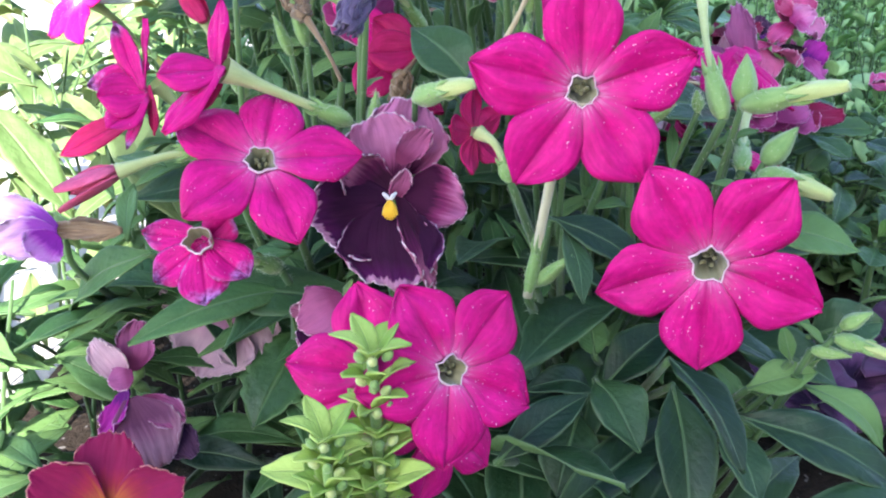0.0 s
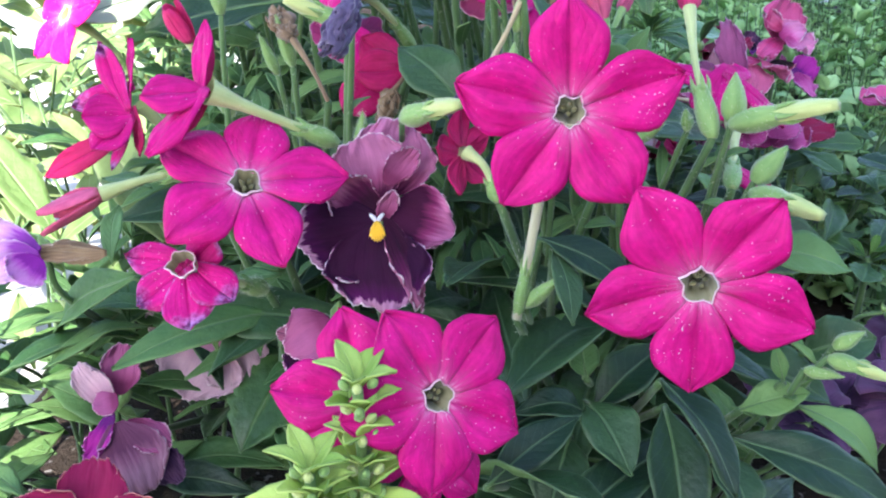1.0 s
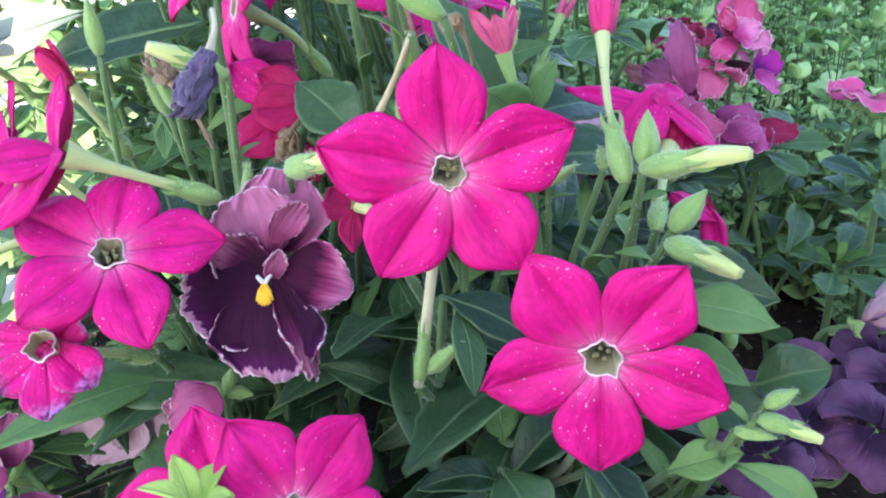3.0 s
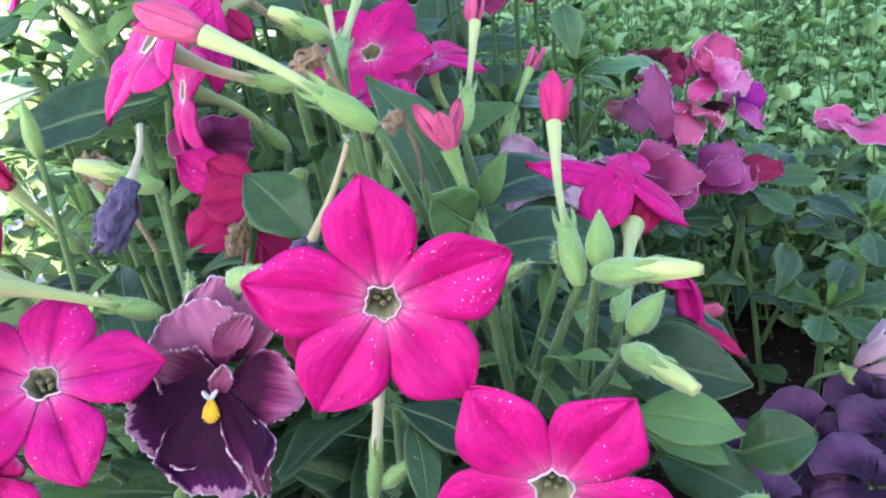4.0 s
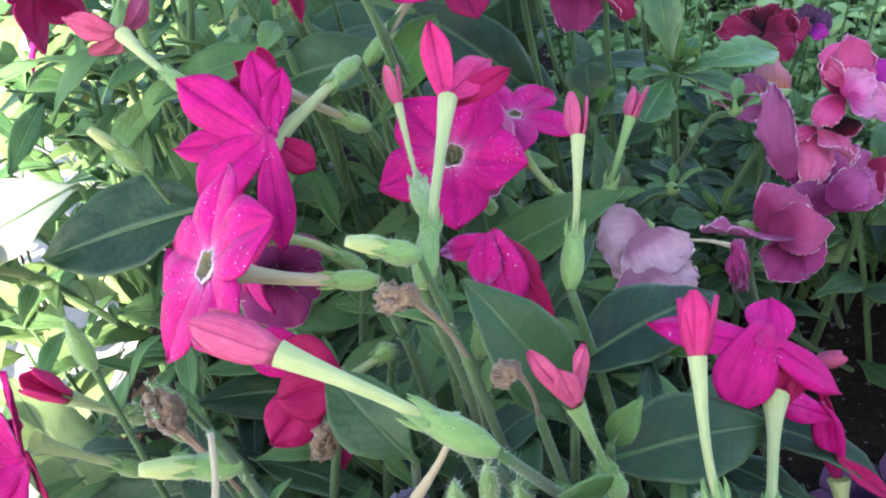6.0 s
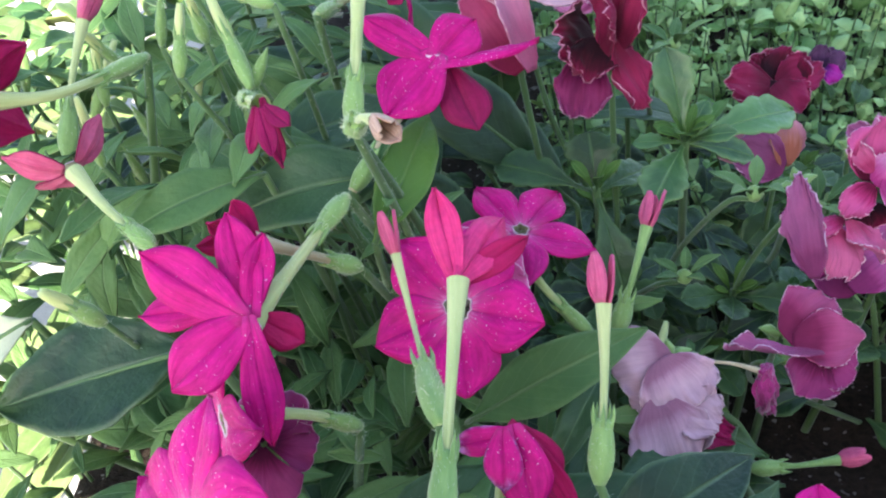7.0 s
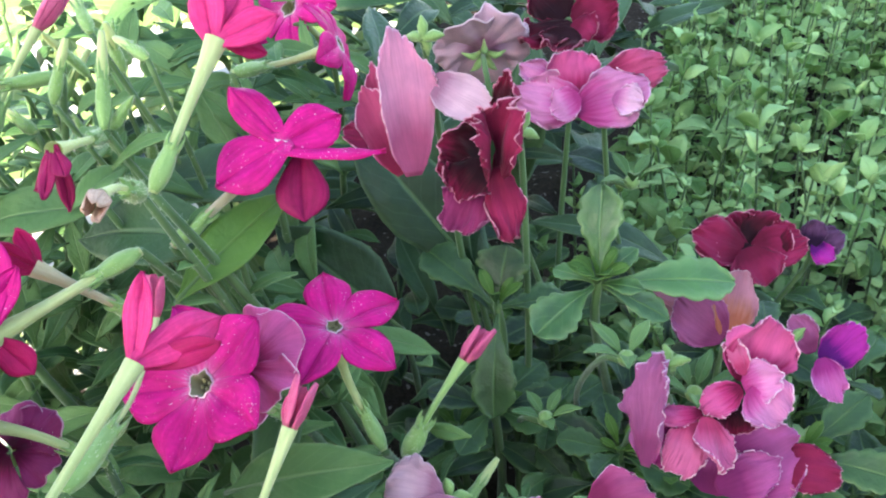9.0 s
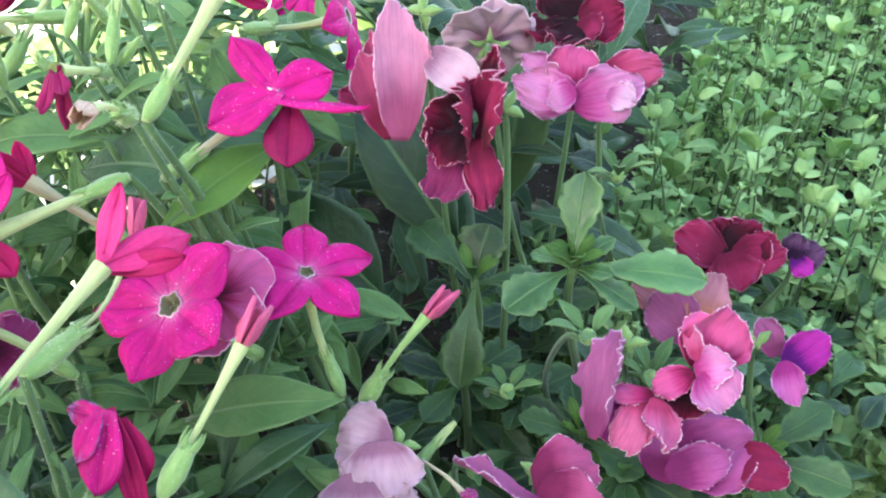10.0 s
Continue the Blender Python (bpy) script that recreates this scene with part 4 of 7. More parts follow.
def leaf(base, tip, width, root=None, up=(0, 0, 1), shape="lance", mat=None, label="", arch=0.10, fold=0.18, wavy=0.06, teeth=0, twist=0.0, name="tobacco_leaf", category="leaf", group="tobacco leaves"):
    """A single leaf with its midrib, on a stalk rooted in the soil at root."""
    count[0] += 10
    s = count[0]
    ob = thing(name, label or "long pointed dark green tobacco leaf with a pale midrib", category, group, base)
    o = np.array(base, dtype=float)
    g = blade((0, 0, 0), np.array(tip) - o, width, up, shape, arch, fold, wavy, s, teeth, 11, 22 if not teeth else 46, twist)
    v, f, u, side = shell(g, 0.0004)
    part("blade", mesh_from("blade", v, f, [mat or leaf_dark_shaded, leaf_under], side, u), ob)
    mid = g[:, g.shape[1] // 2, :] - np.array([0, 0, 0.0003])
    v, f, u = sweep(mid[::2], [width * 0.026 + 0.0003, width * 0.018, 0.00015], 6)
    part("midrib", mesh_from("midrib", v, f, [stem_green], None, u), ob, "pale green midrib")
    if root is not None:
        stalk_part(ob, [Vector(mid[0]), *[x - Vector(base) for x in foot(base, root)[1:]]], 0.0010, 0.0017, stem_green, s)
    return ob


def stuff_leaves(name, grids, thick, mats, label, category):
    """Many small leaves as one mesh; all grids of the same size."""
    first = shell(grids[0], thick)
    nf, nside, nuv, nvert = first[1], first[3], first[2], len(first[0])
    V, F = [], []
    for k, g in enumerate(grids):
        nv, nu, _ = g.shape
        du, dv = np.gradient(g, axis=1), np.gradient(g, axis=0)
        nor = np.cross(du, dv)
        nor /= np.linalg.norm(nor, axis=2, keepdims=True) + 1e-12
        V.append(g.reshape(-1, 3))
        V.append((g - nor * thick).reshape(-1, 3))
        o = k * nvert
        F.extend(tuple(i + o for i in q) for q in nf)
    ob = new(name, mesh_from(name, np.concatenate(V), F, mats, nside * len(grids), np.tile(nuv, (len(grids), 1))))
    return tagged(ob, label, category, "", "stuff")


def stuff_stems(name, paths, r0, r1, mat, label, sides=5):
    v, f, u, w = merge([sweep(p, [r0, r1], sides) for p in paths])
    return tagged(new(name, mesh_from(name, v, f, [mat], None, u)), label, "stems", "", "stuff")


# ---- the setting ----
def sheet(name, x0, x1, y0, y1, z, mat, nx, ny, bumpy, seed, label, category):
    xs, ys = np.meshgrid(np.linspace(x0, x1, nx), np.linspace(y0, y1, ny))
    zs = z + bumpy * wave(seed, xs * 22, ys * 22) + bumpy * 0.5 * wave(seed + 1, xs * 70, ys * 70)
    v = np.stack([xs, ys, zs], axis=2).reshape(-1, 3)
    f = [(i * nx + j, i * nx + j + 1, (i + 1) * nx + j + 1, (i + 1) * nx + j) for i in range(ny - 1) for j in range(nx - 1)]
    if bumpy:
        # sides down into the ground below
        rim = [j for j in range(nx)] + [i * nx + nx - 1 for i in range(1, ny)] + [(ny - 1) * nx + j for j in range(nx - 2, -1, -1)] + [i * nx for i in range(ny - 2, 0, -1)]
        low = v[rim].copy()
        low[:, 2] = z - 0.032
        n = len(v)
        f += [(rim[k], n + k, n + (k + 1) % len(rim), rim[(k + 1) % len(rim)]) for k in range(len(rim))]
        v = np.concatenate([v, low])
    ob = new(name, mesh_from(name, v, f, [mat], None, v[:, :2]))
    return tagged(ob, label, category, "", "structure")


sheet("ground", -60, 60, -60, 60, G - 0.03, paving, 3, 3, 0.0, 1, "pale stone paving round the flower bed, in hard sun", "ground")
sheet("soil_bed", -0.13, 1.4, -0.25, 2.2, G, soil, 130, 170, 0.004, 3, "dark crumbly potting soil with pale specks", "soil")


def shade_wall(name, x0, x1, y, depth, high, label):
    bm = bmesh.new()
    bmesh.ops.create_cube(bm, size=1.0)
    bmesh.ops.transform(bm, matrix=Matrix.LocRotScale(((x0 + x1) / 2, y, G + high / 2 - 0.03), None, (x1 - x0, depth, high)), verts=bm.verts)
    bmesh.ops.bevel(bm, geom=bm.edges[:], offset=0.02, segments=2, affect="EDGES")
    me = bpy.data.meshes.new(name)
    bm.to_mesh(me)
    bm.free()
    me.materials.append(render_wall)
    return tagged(new(name, me), label, "wall", "", "structure")


# unseen wall, added to block the sun: the sun passes its end, so that the bed lies in its shade and the ground beside
# it in the sun
shade_wall("sun_blocker", -0.422, 9.0, -3.2, 0.3, 4.2, "unseen light wall added behind the walker to shade the bed")

# ---- tobacco flowers ----
ROOT_A, ROOT_B, ROOT_C, ROOT_D, ROOT_E = (0.03, 0.31), (0.105, 0.295), (0.055, 0.43), (-0.02, 0.38), (0.15, 0.41)
tobacco_flower((0.007, 0.242, 0.381), (39, 12, 1), 0.0225, (0.010, 0.268, 0.355), ROOT_A, wides=(0.95, 1, 1, 1.05, 1), longs=(0.93, 1.05, 1.02, 1, 0.98))
tobacco_flower((0.078, 0.227, 0.401), (86, -2, 1), 0.0236, (0.070, 0.242, 0.347), ROOT_B, cone=0.12, calyx=0.0017, calyx_len=0.16, tube_mat=tube_cream, r0=0.0031, longs=(1, 1.02, 1, 1, 1.03))
tobacco_flower((0.106, 0.218, 0.366), (92, -37, -14), 0.0248, (0.111, 0.256, 0.350), ROOT_B, cone=0.08)
tobacco_flower((0.051, 0.187, 0.357), (70, -21, 33), 0.0185, (0.052, 0.215, 0.330), ROOT_A, front=petal_dusty, wides=(1.1,) * 5)
tobacco_flower((0.037, 0.195, 0.352), (66, -10, 10), 0.0180, (0.040, 0.222, 0.325), ROOT_A, front=petal_dusty, wides=(1.1,) * 5)
tobacco_flower((0.049, 0.200, 0.338), (70, 0, 40), 0.0170, (0.052, 0.225, 0.320), ROOT_A)
loose_tobacco("small pink tobacco flower, half withered, with dark crumpled edges", (-0.0064, 0.2340, 0.3632), (0.006, 0.262, 0.346), (
    ((-0.0080, 0.2360, 0.3640), (-0.0205, 0.2380, 0.3640), (-0.05, -0.75, 0.66), 0.0085, 0.10, petal_burnt),
    ((-0.0080, 0.2340, 0.3620), (-0.0160, 0.2315, 0.3545), (-0.20, -0.85, 0.50), 0.0100, 0.20, petal_burnt),
    ((-0.0060, 0.2325, 0.3610), (-0.0030, 0.2250, 0.3515), (0.05, -0.90, 0.40), 0.0125, 0.25, petal_burnt),
    ((-0.0040, 0.2335, 0.3630), (0.0050, 0.2290, 0.3560), (0.45, -0.80, 0.40), 0.0110, 0.30, petal_burnt),
    ((-0.0050, 0.2360, 0.3640), (0.0000, 0.2385, 0.3690), (0.50, -0.75, 0.45), 0.0090, 0.35, petal_burnt)), ROOT_A, r=0.0031, ring=(-0.05, -0.72, 0.70))
tobacco_flower((0.025, 0.296, 0.438), (42, -27, -35), 0.0215, (0.055, 0.306, 0.423), ROOT_B, front=petal_dusty, wides=(1.15,) * 5, tube_mat=tube_blush)
tobacco_flower((0.019, 0.336, 0.418), aim((-0.88, -0.42, 0.22), roll=15), 0.0200, (0.043, 0.350, 0.395), ROOT_A, cone=-0.1)
tobacco_flower((0.070, 0.360, 0.420), (-145, 164, 145), 0.0205, (0.078, 0.385, 0.385), ROOT_C, front=petal_dusty, cone=0.15, wides=(1.15,) * 5)
tobacco_flower((0.087, 0.396, 0.411), (12, 6, 36), 0.0200, (0.103, 0.384, 0.381), ROOT_C, wides=(0.92,) * 5, r0=0.0020)
loose_tobacco("fading pink tobacco flower with drooping petals and a dark rim", (0.0775, 0.3275, 0.4125), (0.072, 0.318, 0.388), (
    ((0.0790, 0.3245, 0.4170), (0.0665, 0.3230, 0.4165), (-0.10, -0.75, 0.66), 0.0060, -0.25, petal_burnt),
    ((0.0770, 0.3240, 0.4175), (0.0755, 0.3150, 0.4120), (-0.30, -0.65, 0.70), 0.0080, -0.20, petal_burnt),
    ((0.0795, 0.3240, 0.4170), (0.0815, 0.3135, 0.4050), (0.05, -0.65, 0.76), 0.0110, -0.12, petal_dusty),
    ((0.0805, 0.3250, 0.4160), (0.0915, 0.3160, 0.3975), (0.45, -0.68, 0.58), 0.0060, -0.10, petal_red),
    ((0.0815, 0.3265, 0.4140), (0.0880, 0.3220, 0.4035), (0.30, -0.80, 0.50), 0.0080, -0.10, petal_red)), ROOT_B, r=0.0024)
tobacco_flower((-0.013, 0.383, 0.456), aim((-0.5, 0.7, 0.3)), 0.0120, (0.008, 0.361, 0.447), ROOT_D, front=petal_deep, back=petal_rosy, cone=0.7, skip=(0, 3), label="half open dusky pink tobacco flower seen from behind")
tobacco_flower((0.058, 0.479, 0.452), aim((0.8, 0.3, 0.3)), 0.0170, (0.039, 0.446, 0.456), ROOT_C, cone=-0.2)
tobacco_flower((-0.035, 0.395, 0.470), aim((-0.9, 0.2, 0.2)), 0.0200, (-0.003, 0.425, 0.461), ROOT_D, back=petal_red, cone=-0.2, label="red-backed tobacco flower on a pale tube")
tobacco_flower((0.057, 0.262, 0.383), aim((-0.6, 0.5, -0.2)), 0.0110, (0.066, 0.256, 0.372), ROOT_B, front=petal_back, back=petal_back, cone=-0.1, label="red tobacco flower seen from behind, small")
tobacco_flower((-0.060, 0.440, 0.446), aim((-0.7, -0.2, 0.5)), 0.0200, (-0.035, 0.44, 0.43), ROOT_D, back=petal_red)
tobacco_flower((-0.075, 0.36, 0.405), aim((-0.6, -0.6, 0.5)), 0.0200, (-0.06, 0.38, 0.38), ROOT_D, back=petal_red)
tobacco_flower((0.020, 0.520, 0.445), aim((-0.2, -0.6, 0.7)), 0.0200, (0.025, 0.54, 0.42), (0.02, 0.54))

loose_tobacco("bright pink tobacco flower turned up and away, red underneath", (0.1373, 0.3031, 0.3814), (0.1270, 0.2680, 0.3720), (
    ((0.1365, 0.3080, 0.3915), (0.1115, 0.3140, 0.3975), (-0.05, -0.60, 0.80), 0.0085, -0.06, petal_pink),
    ((0.1350, 0.3090, 0.3950), (0.1265, 0.2975, 0.3835), (-0.10, -0.75, 0.65), 0.0135, -0.14, petal_pink),
    ((0.1365, 0.3075, 0.3935), (0.1525, 0.3020, 0.3815), (0.30, -0.60, 0.74), 0.0080, -0.10, petal_pink),
    ((0.1390, 0.3035, 0.3800), (0.1365, 0.3095, 0.3900), (-0.10, -0.85, 0.45), 0.0105, -0.05, petal_red),
    ((0.1390, 0.3035, 0.3800), (0.1450, 0.3080, 0.3880), (0.30, -0.80, 0.45), 0.0090, -0.05, petal_red),
    ((0.1370, 0.3085, 0.3930), (0.1400, 0.3200, 0.3960), (0.10, -0.40, 0.90), 0.0110, -0.05, petal_pink)), ROOT_B, r=0.0032)
loose_tobacco("small pink tobacco flower seen edge-on, red underneath", (0.1586, 0.3132, 0.3391), (0.1590, 0.3010, 0.3211), (
    ((0.1578, 0.3144, 0.3420), (0.1560, 0.3231, 0.3571), (-0.54, -0.66, 0.56), 0.0082, 0.00, petal_pink),
    ((0.1561, 0.3210, 0.3547), (0.1428, 0.3212, 0.3616), (-0.02, -0.62, 0.83), 0.0077, 0.10, petal_pink),
    ((0.1607, 0.3195, 0.3432), (0.1561, 0.3275, 0.3595), (-0.45, -0.57, 0.51), 0.0031, 0.00, petal_red),
    ((0.1595, 0.3136, 0.3448), (0.1695, 0.3081, 0.3361), (0.37, -0.53, 0.75), 0.0051, 0.10, petal_red)), ROOT_B, r=0.0026)
loose_tobacco("red-backed pink tobacco flower turned away", (0.0413, 0.3044, 0.3960), (0.0535, 0.3128, 0.3988), (
    ((0.0408, 0.3046, 0.3965), (0.0271, 0.3017, 0.3964), (0.16, -0.83, 0.58), 0.0138, -0.10, petal_red),
    ((0.0393, 0.3078, 0.3966), (0.0286, 0.3097, 0.4047), (0.14, -0.95, 0.30), 0.0119, -0.10, petal_red),
    ((0.0346, 0.3071, 0.3931), (0.0238, 0.2988, 0.3853), (0.06, -0.83, 0.58), 0.0128, 0.00, petal_back),
    ((0.0335, 0.3108, 0.3966), (0.0207, 0.3122, 0.4063), (0.05, -0.91, 0.40), 0.0119, 0.00, petal_pink)), ROOT_A, r=0.0030)
loose_tobacco("small dark red tobacco flower with narrow folded petals", (0.0390, 0.3135, 0.3831), (0.0360, 0.3226, 0.3842), (
    ((0.0389, 0.3131, 0.3822), (0.0492, 0.3091, 0.3769), (0.26, -0.70, 0.62), 0.0058, 0.00, petal_red),
    ((0.0388, 0.3129, 0.3817), (0.0363, 0.3049, 0.3687), (0.06, -0.83, 0.58), 0.0058, 0.00, petal_red),
    ((0.0393, 0.3127, 0.3812), (0.0429, 0.3056, 0.3745), (0.26, -0.83, 0.57), 0.0049, 0.00, petal_red),
    ((0.0387, 0.3140, 0.3817), (0.0339, 0.3095, 0.3746), (-0.13, -0.70, 0.65), 0.0049, 0.00, petal_red)), ROOT_A, r=0.0020)
loose_tobacco("half open coral-pink tobacco flower on a long pale tube", (0.0725, 0.3398, 0.4459), (0.0650, 0.2963, 0.4265), (
    ((0.0720, 0.3401, 0.4465), (0.0702, 0.3530, 0.4584), (-0.08, -0.60, 0.79), 0.0068, 0.05, petal_coral),
    ((0.0738, 0.3409, 0.4467), (0.0833, 0.3565, 0.4472), (0.34, -0.61, 0.75), 0.0091, -0.05, petal_coral),
    ((0.0734, 0.3424, 0.4437), (0.0872, 0.3487, 0.4471), (0.44, -0.58, 0.74), 0.0061, 0.00, petal_red)), ROOT_B, r=0.0020, calyx=0.0026)
loose_tobacco("half open coral-pink tobacco flower on a long pale tube", (0.0574, 0.4137, 0.4817), (0.0520, 0.3830, 0.4560), (
    ((0.0561, 0.4138, 0.4825), (0.0507, 0.4230, 0.4934), (-0.07, -0.66, 0.71), 0.0101, 0.00, petal_coral),
    ((0.0572, 0.4162, 0.4816), (0.0596, 0.4268, 0.4907), (0.34, -0.61, 0.75), 0.0101, 0.00, petal_coral),
    ((0.0598, 0.4137, 0.4823), (0.0709, 0.4210, 0.4865), (0.33, -0.56, 0.83), 0.0101, -0.05, petal_coral),
    ((0.0567, 0.4181, 0.4792), (0.0665, 0.4205, 0.4760), (0.33, -0.56, 0.83), 0.0055, 0.00, petal_red)), ROOT_C, r=0.0026)
loose_tobacco("bright pink tobacco flower dusted with pollen, one petal folded", (0.0698, 0.4153, 0.4528), (0.0470, 0.3910, 0.4340), (
    ((0.0700, 0.4138, 0.4559), (0.0545, 0.4191, 0.4666), (0.23, -0.59, 0.83), 0.0102, -0.05, petal_dusty),
    ((0.0707, 0.4122, 0.4552), (0.0583, 0.3985, 0.4502), (0.10, -0.48, 0.86), 0.0165, -0.12, petal_dusty),
    ((0.0719, 0.4141, 0.4554), (0.0826, 0.4247, 0.4590), (0.34, -0.61, 0.75), 0.0136, -0.10, petal_dusty),
    ((0.0732, 0.4109, 0.4540), (0.0967, 0.4181, 0.4506), (0.09, -0.13, 0.98), 0.0058, 0.10, petal_dusty),
    ((0.0747, 0.4141, 0.4490), (0.0791, 0.4035, 0.4384), (0.34, -0.61, 0.75), 0.0136, 0.05, petal_deep)), ROOT_C, r=0.0026, tube_mat=tube_blush, ring=(0.2, 0.1, 0.95))
loose_tobacco("bright pink tobacco flower with long petals, one curled over", (0.0285, 0.3440, 0.4375), (0.0480, 0.3780, 0.4420), (
    ((0.0265, 0.3430, 0.4425), (0.0095, 0.3520, 0.4530), (-0.05, -0.70, 0.70), 0.0125, 0.05, petal_pink),
    ((0.0300, 0.3445, 0.4420), (0.0265, 0.3600, 0.4535), (0.10, -0.66, 0.72), 0.0090, 0.08, petal_pink),
    ((0.0300, 0.3440, 0.4415), (0.0330, 0.3560, 0.4505), (0.45, -0.62, 0.62), 0.0070, 0.10, petal_dusty),
    ((0.0270, 0.3405, 0.4400), (0.0130, 0.3310, 0.4350), (0.00, -0.62, 0.78), 0.0140, -0.18, petal_pink),
    ((0.0300, 0.3395, 0.4390), (0.0310, 0.3255, 0.4200), (0.25, -0.70, 0.66), 0.0085, -0.05, petal_pink),
    ((0.0310, 0.3450, 0.4370), (0.0375, 0.3460, 0.4290), (0.30, -0.80, 0.50), 0.0085, 0.10, petal_red),
    ((0.0180, 0.3525, 0.4355), (0.0025, 0.3545, 0.4340), (-0.15, -0.72, 0.68), 0.0085, 0.05, petal_dusty)), ROOT_C, r=0.0027, ring=(-0.05, -0.62, 0.78))


loose_tobacco("bright pink tobacco flower seen side-on, one petal red", (-0.0356, 0.3060, 0.3860), (-0.0200, 0.3180, 0.3600), (
    ((-0.0390, 0.3030, 0.3835), (-0.0505, 0.2990, 0.3825), (-0.45, -0.78, 0.45), 0.0150, 0.15, petal_dusty),
    ((-0.0390, 0.3015, 0.3815), (-0.0465, 0.2960, 0.3735), (-0.40, -0.77, 0.51), 0.0130, 0.20, petal_dusty),
    ((-0.0400, 0.3040, 0.3870), (-0.0490, 0.3110, 0.4030), (-0.45, -0.80, 0.40), 0.0085, -0.10, petal_burnt),
    ((-0.0385, 0.3050, 0.3850), (-0.0375, 0.3130, 0.4035), (-0.85, -0.40, 0.20), 0.0065, 0.05, petal_dusty),
    ((-0.0395, 0.3020, 0.3790), (-0.0425, 0.2960, 0.3685), (-0.60, -0.58, 0.44), 0.0070, 0.00, petal_burnt),
    ((-0.0365, 0.3030, 0.3840), (-0.0345, 0.3000, 0.3720), (-0.75, -0.55, 0.30), 0.0065, 0.10, petal_red),
    ((-0.0440, 0.3040, 0.3760), (-0.0655, 0.3030, 0.3648), (0.00, -0.89, 0.46), 0.0085, 0.00, petal_red),
    ((-0.0400, 0.3080, 0.3900), (-0.0550, 0.3070, 0.3840), (-0.30, -0.85, 0.40), 0.0085, 0.10, petal_burnt)), ROOT_D, r=0.0030)
loose_tobacco("bright pink tobacco flower seen side-on, on a pale green tube", (-0.0015, 0.2495, 0.4005), (0.0260, 0.2630, 0.3850), (
    ((-0.0032, 0.2496, 0.4009), (-0.0034, 0.2587, 0.4156), (-0.70, -0.62, 0.34), 0.0074, 0.00, petal_pink),
    ((-0.0034, 0.2485, 0.4006), (-0.0152, 0.2432, 0.4011), (-0.30, -0.69, 0.70), 0.0122, -0.05, petal_pink),
    ((-0.0032, 0.2471, 0.4000), (-0.0136, 0.2382, 0.3882), (-0.50, -0.77, 0.51), 0.0092, 0.00, petal_pink),
    ((-0.0026, 0.2526, 0.4003), (-0.0096, 0.2466, 0.3904), (0.50, -0.84, 0.33), 0.0052, 0.00, petal_red),
    ((-0.0032, 0.2540, 0.4010), (-0.0031, 0.2616, 0.4122), (0.60, -0.74, 0.30), 0.0035, 0.00, petal_red)), ROOT_A, r=0.0032)

# ---- buds and tubes ----
RED2 = [petal_coral, petal_coral]
tobacco_bud((0.1150, 0.281, 0.416), (0.116, 0.253, 0.389), ROOT_B, tip=(0.117, 0.291, 0.424), tip_mats=RED2, spread=0.22, tips=4, label="opening red tobacco bud on a long pale tube")
tobacco_bud((0.046, 0.261, 0.444), (0.078, 0.254, 0.425), ROOT_B, tip=(0.034, 0.265, 0.448), r=0.0020, label="long dusky pink tobacco bud on a pale tube")
loose_tobacco("rosy tobacco bud just opening, its petals crumpled", (0.0915, 0.2745, 0.4140), (0.099, 0.273, 0.388), (
    ((0.0908, 0.2745, 0.4145), (0.0845, 0.2800, 0.4225), (-0.15, -0.85, 0.45), 0.0042, 0.05, petal_rosy),
    ((0.0918, 0.2740, 0.4145), (0.0895, 0.2735, 0.4225), (0.05, -0.90, 0.40), 0.0046, -0.05, petal_rosy),
    ((0.0925, 0.2750, 0.4145), (0.0940, 0.2800, 0.4230), (0.40, -0.80, 0.40), 0.0036, 0.08, petal_rosy)), ROOT_B, r=0.0019, tube_mat=calyx_green)
tobacco_bud((0.101, 0.346, 0.429), (0.095, 0.319, 0.405), ROOT_B, tip=(0.102, 0.354, 0.435))
tobacco_bud((0.121, 0.401, 0.403), (0.109, 0.384, 0.380), ROOT_C, tip=(0.125, 0.409, 0.408), tube_mat=calyx_green)
tobacco_bud((0.058, 0.365, 0.434), (0.066, 0.318, 0.430), ROOT_B, tip=(0.057, 0.370, 0.442), r=0.0011)
tobacco_bud((0.178, 0.385, 0.312), (0.150, 0.384, 0.314), ROOT_E, tip=(0.187, 0.386, 0.312), tube_mat=calyx_green)
loose_tobacco("dark red tobacco bud hanging over, its ragged petals half open", (0.0360, 0.3740, 0.4705), (0.024, 0.405, 0.456), (
    ((0.0345, 0.3730, 0.4695), (0.0328, 0.3700, 0.4618), (-0.50, -0.75, 0.40), 0.0042, 0.15, petal_deep),
    ((0.0360, 0.3720, 0.4695), (0.0378, 0.3655, 0.4630), (0.05, -0.80, 0.60), 0.0044, 0.10, petal_deep),
    ((0.0375, 0.3730, 0.4700), (0.0412, 0.3700, 0.4662), (0.45, -0.65, 0.60), 0.0044, 0.20, petal_deep),
    ((0.0365, 0.3745, 0.4695), (0.0370, 0.3722, 0.4560), (0.40, -0.80, 0.40), 0.0038, 0.05, petal_deep)), ROOT_C, r=0.0019, tube_mat=bud_lime, calyx=0.0022)
tobacco_bud((0.061, 0.357, 0.473), (0.053, 0.378, 0.459), ROOT_C, tip=(0.0645, 0.3495, 0.4745), r=0.0014, tip_mats=[petal_cream, petal_cream], tube_mat=bud_lime, label="faded cream-coloured tobacco bud, drying at its tip")
tobacco_bud((-0.023, 0.442, 0.466), (-0.030, 0.415, 0.440), ROOT_D, tip=(-0.018, 0.452, 0.475))
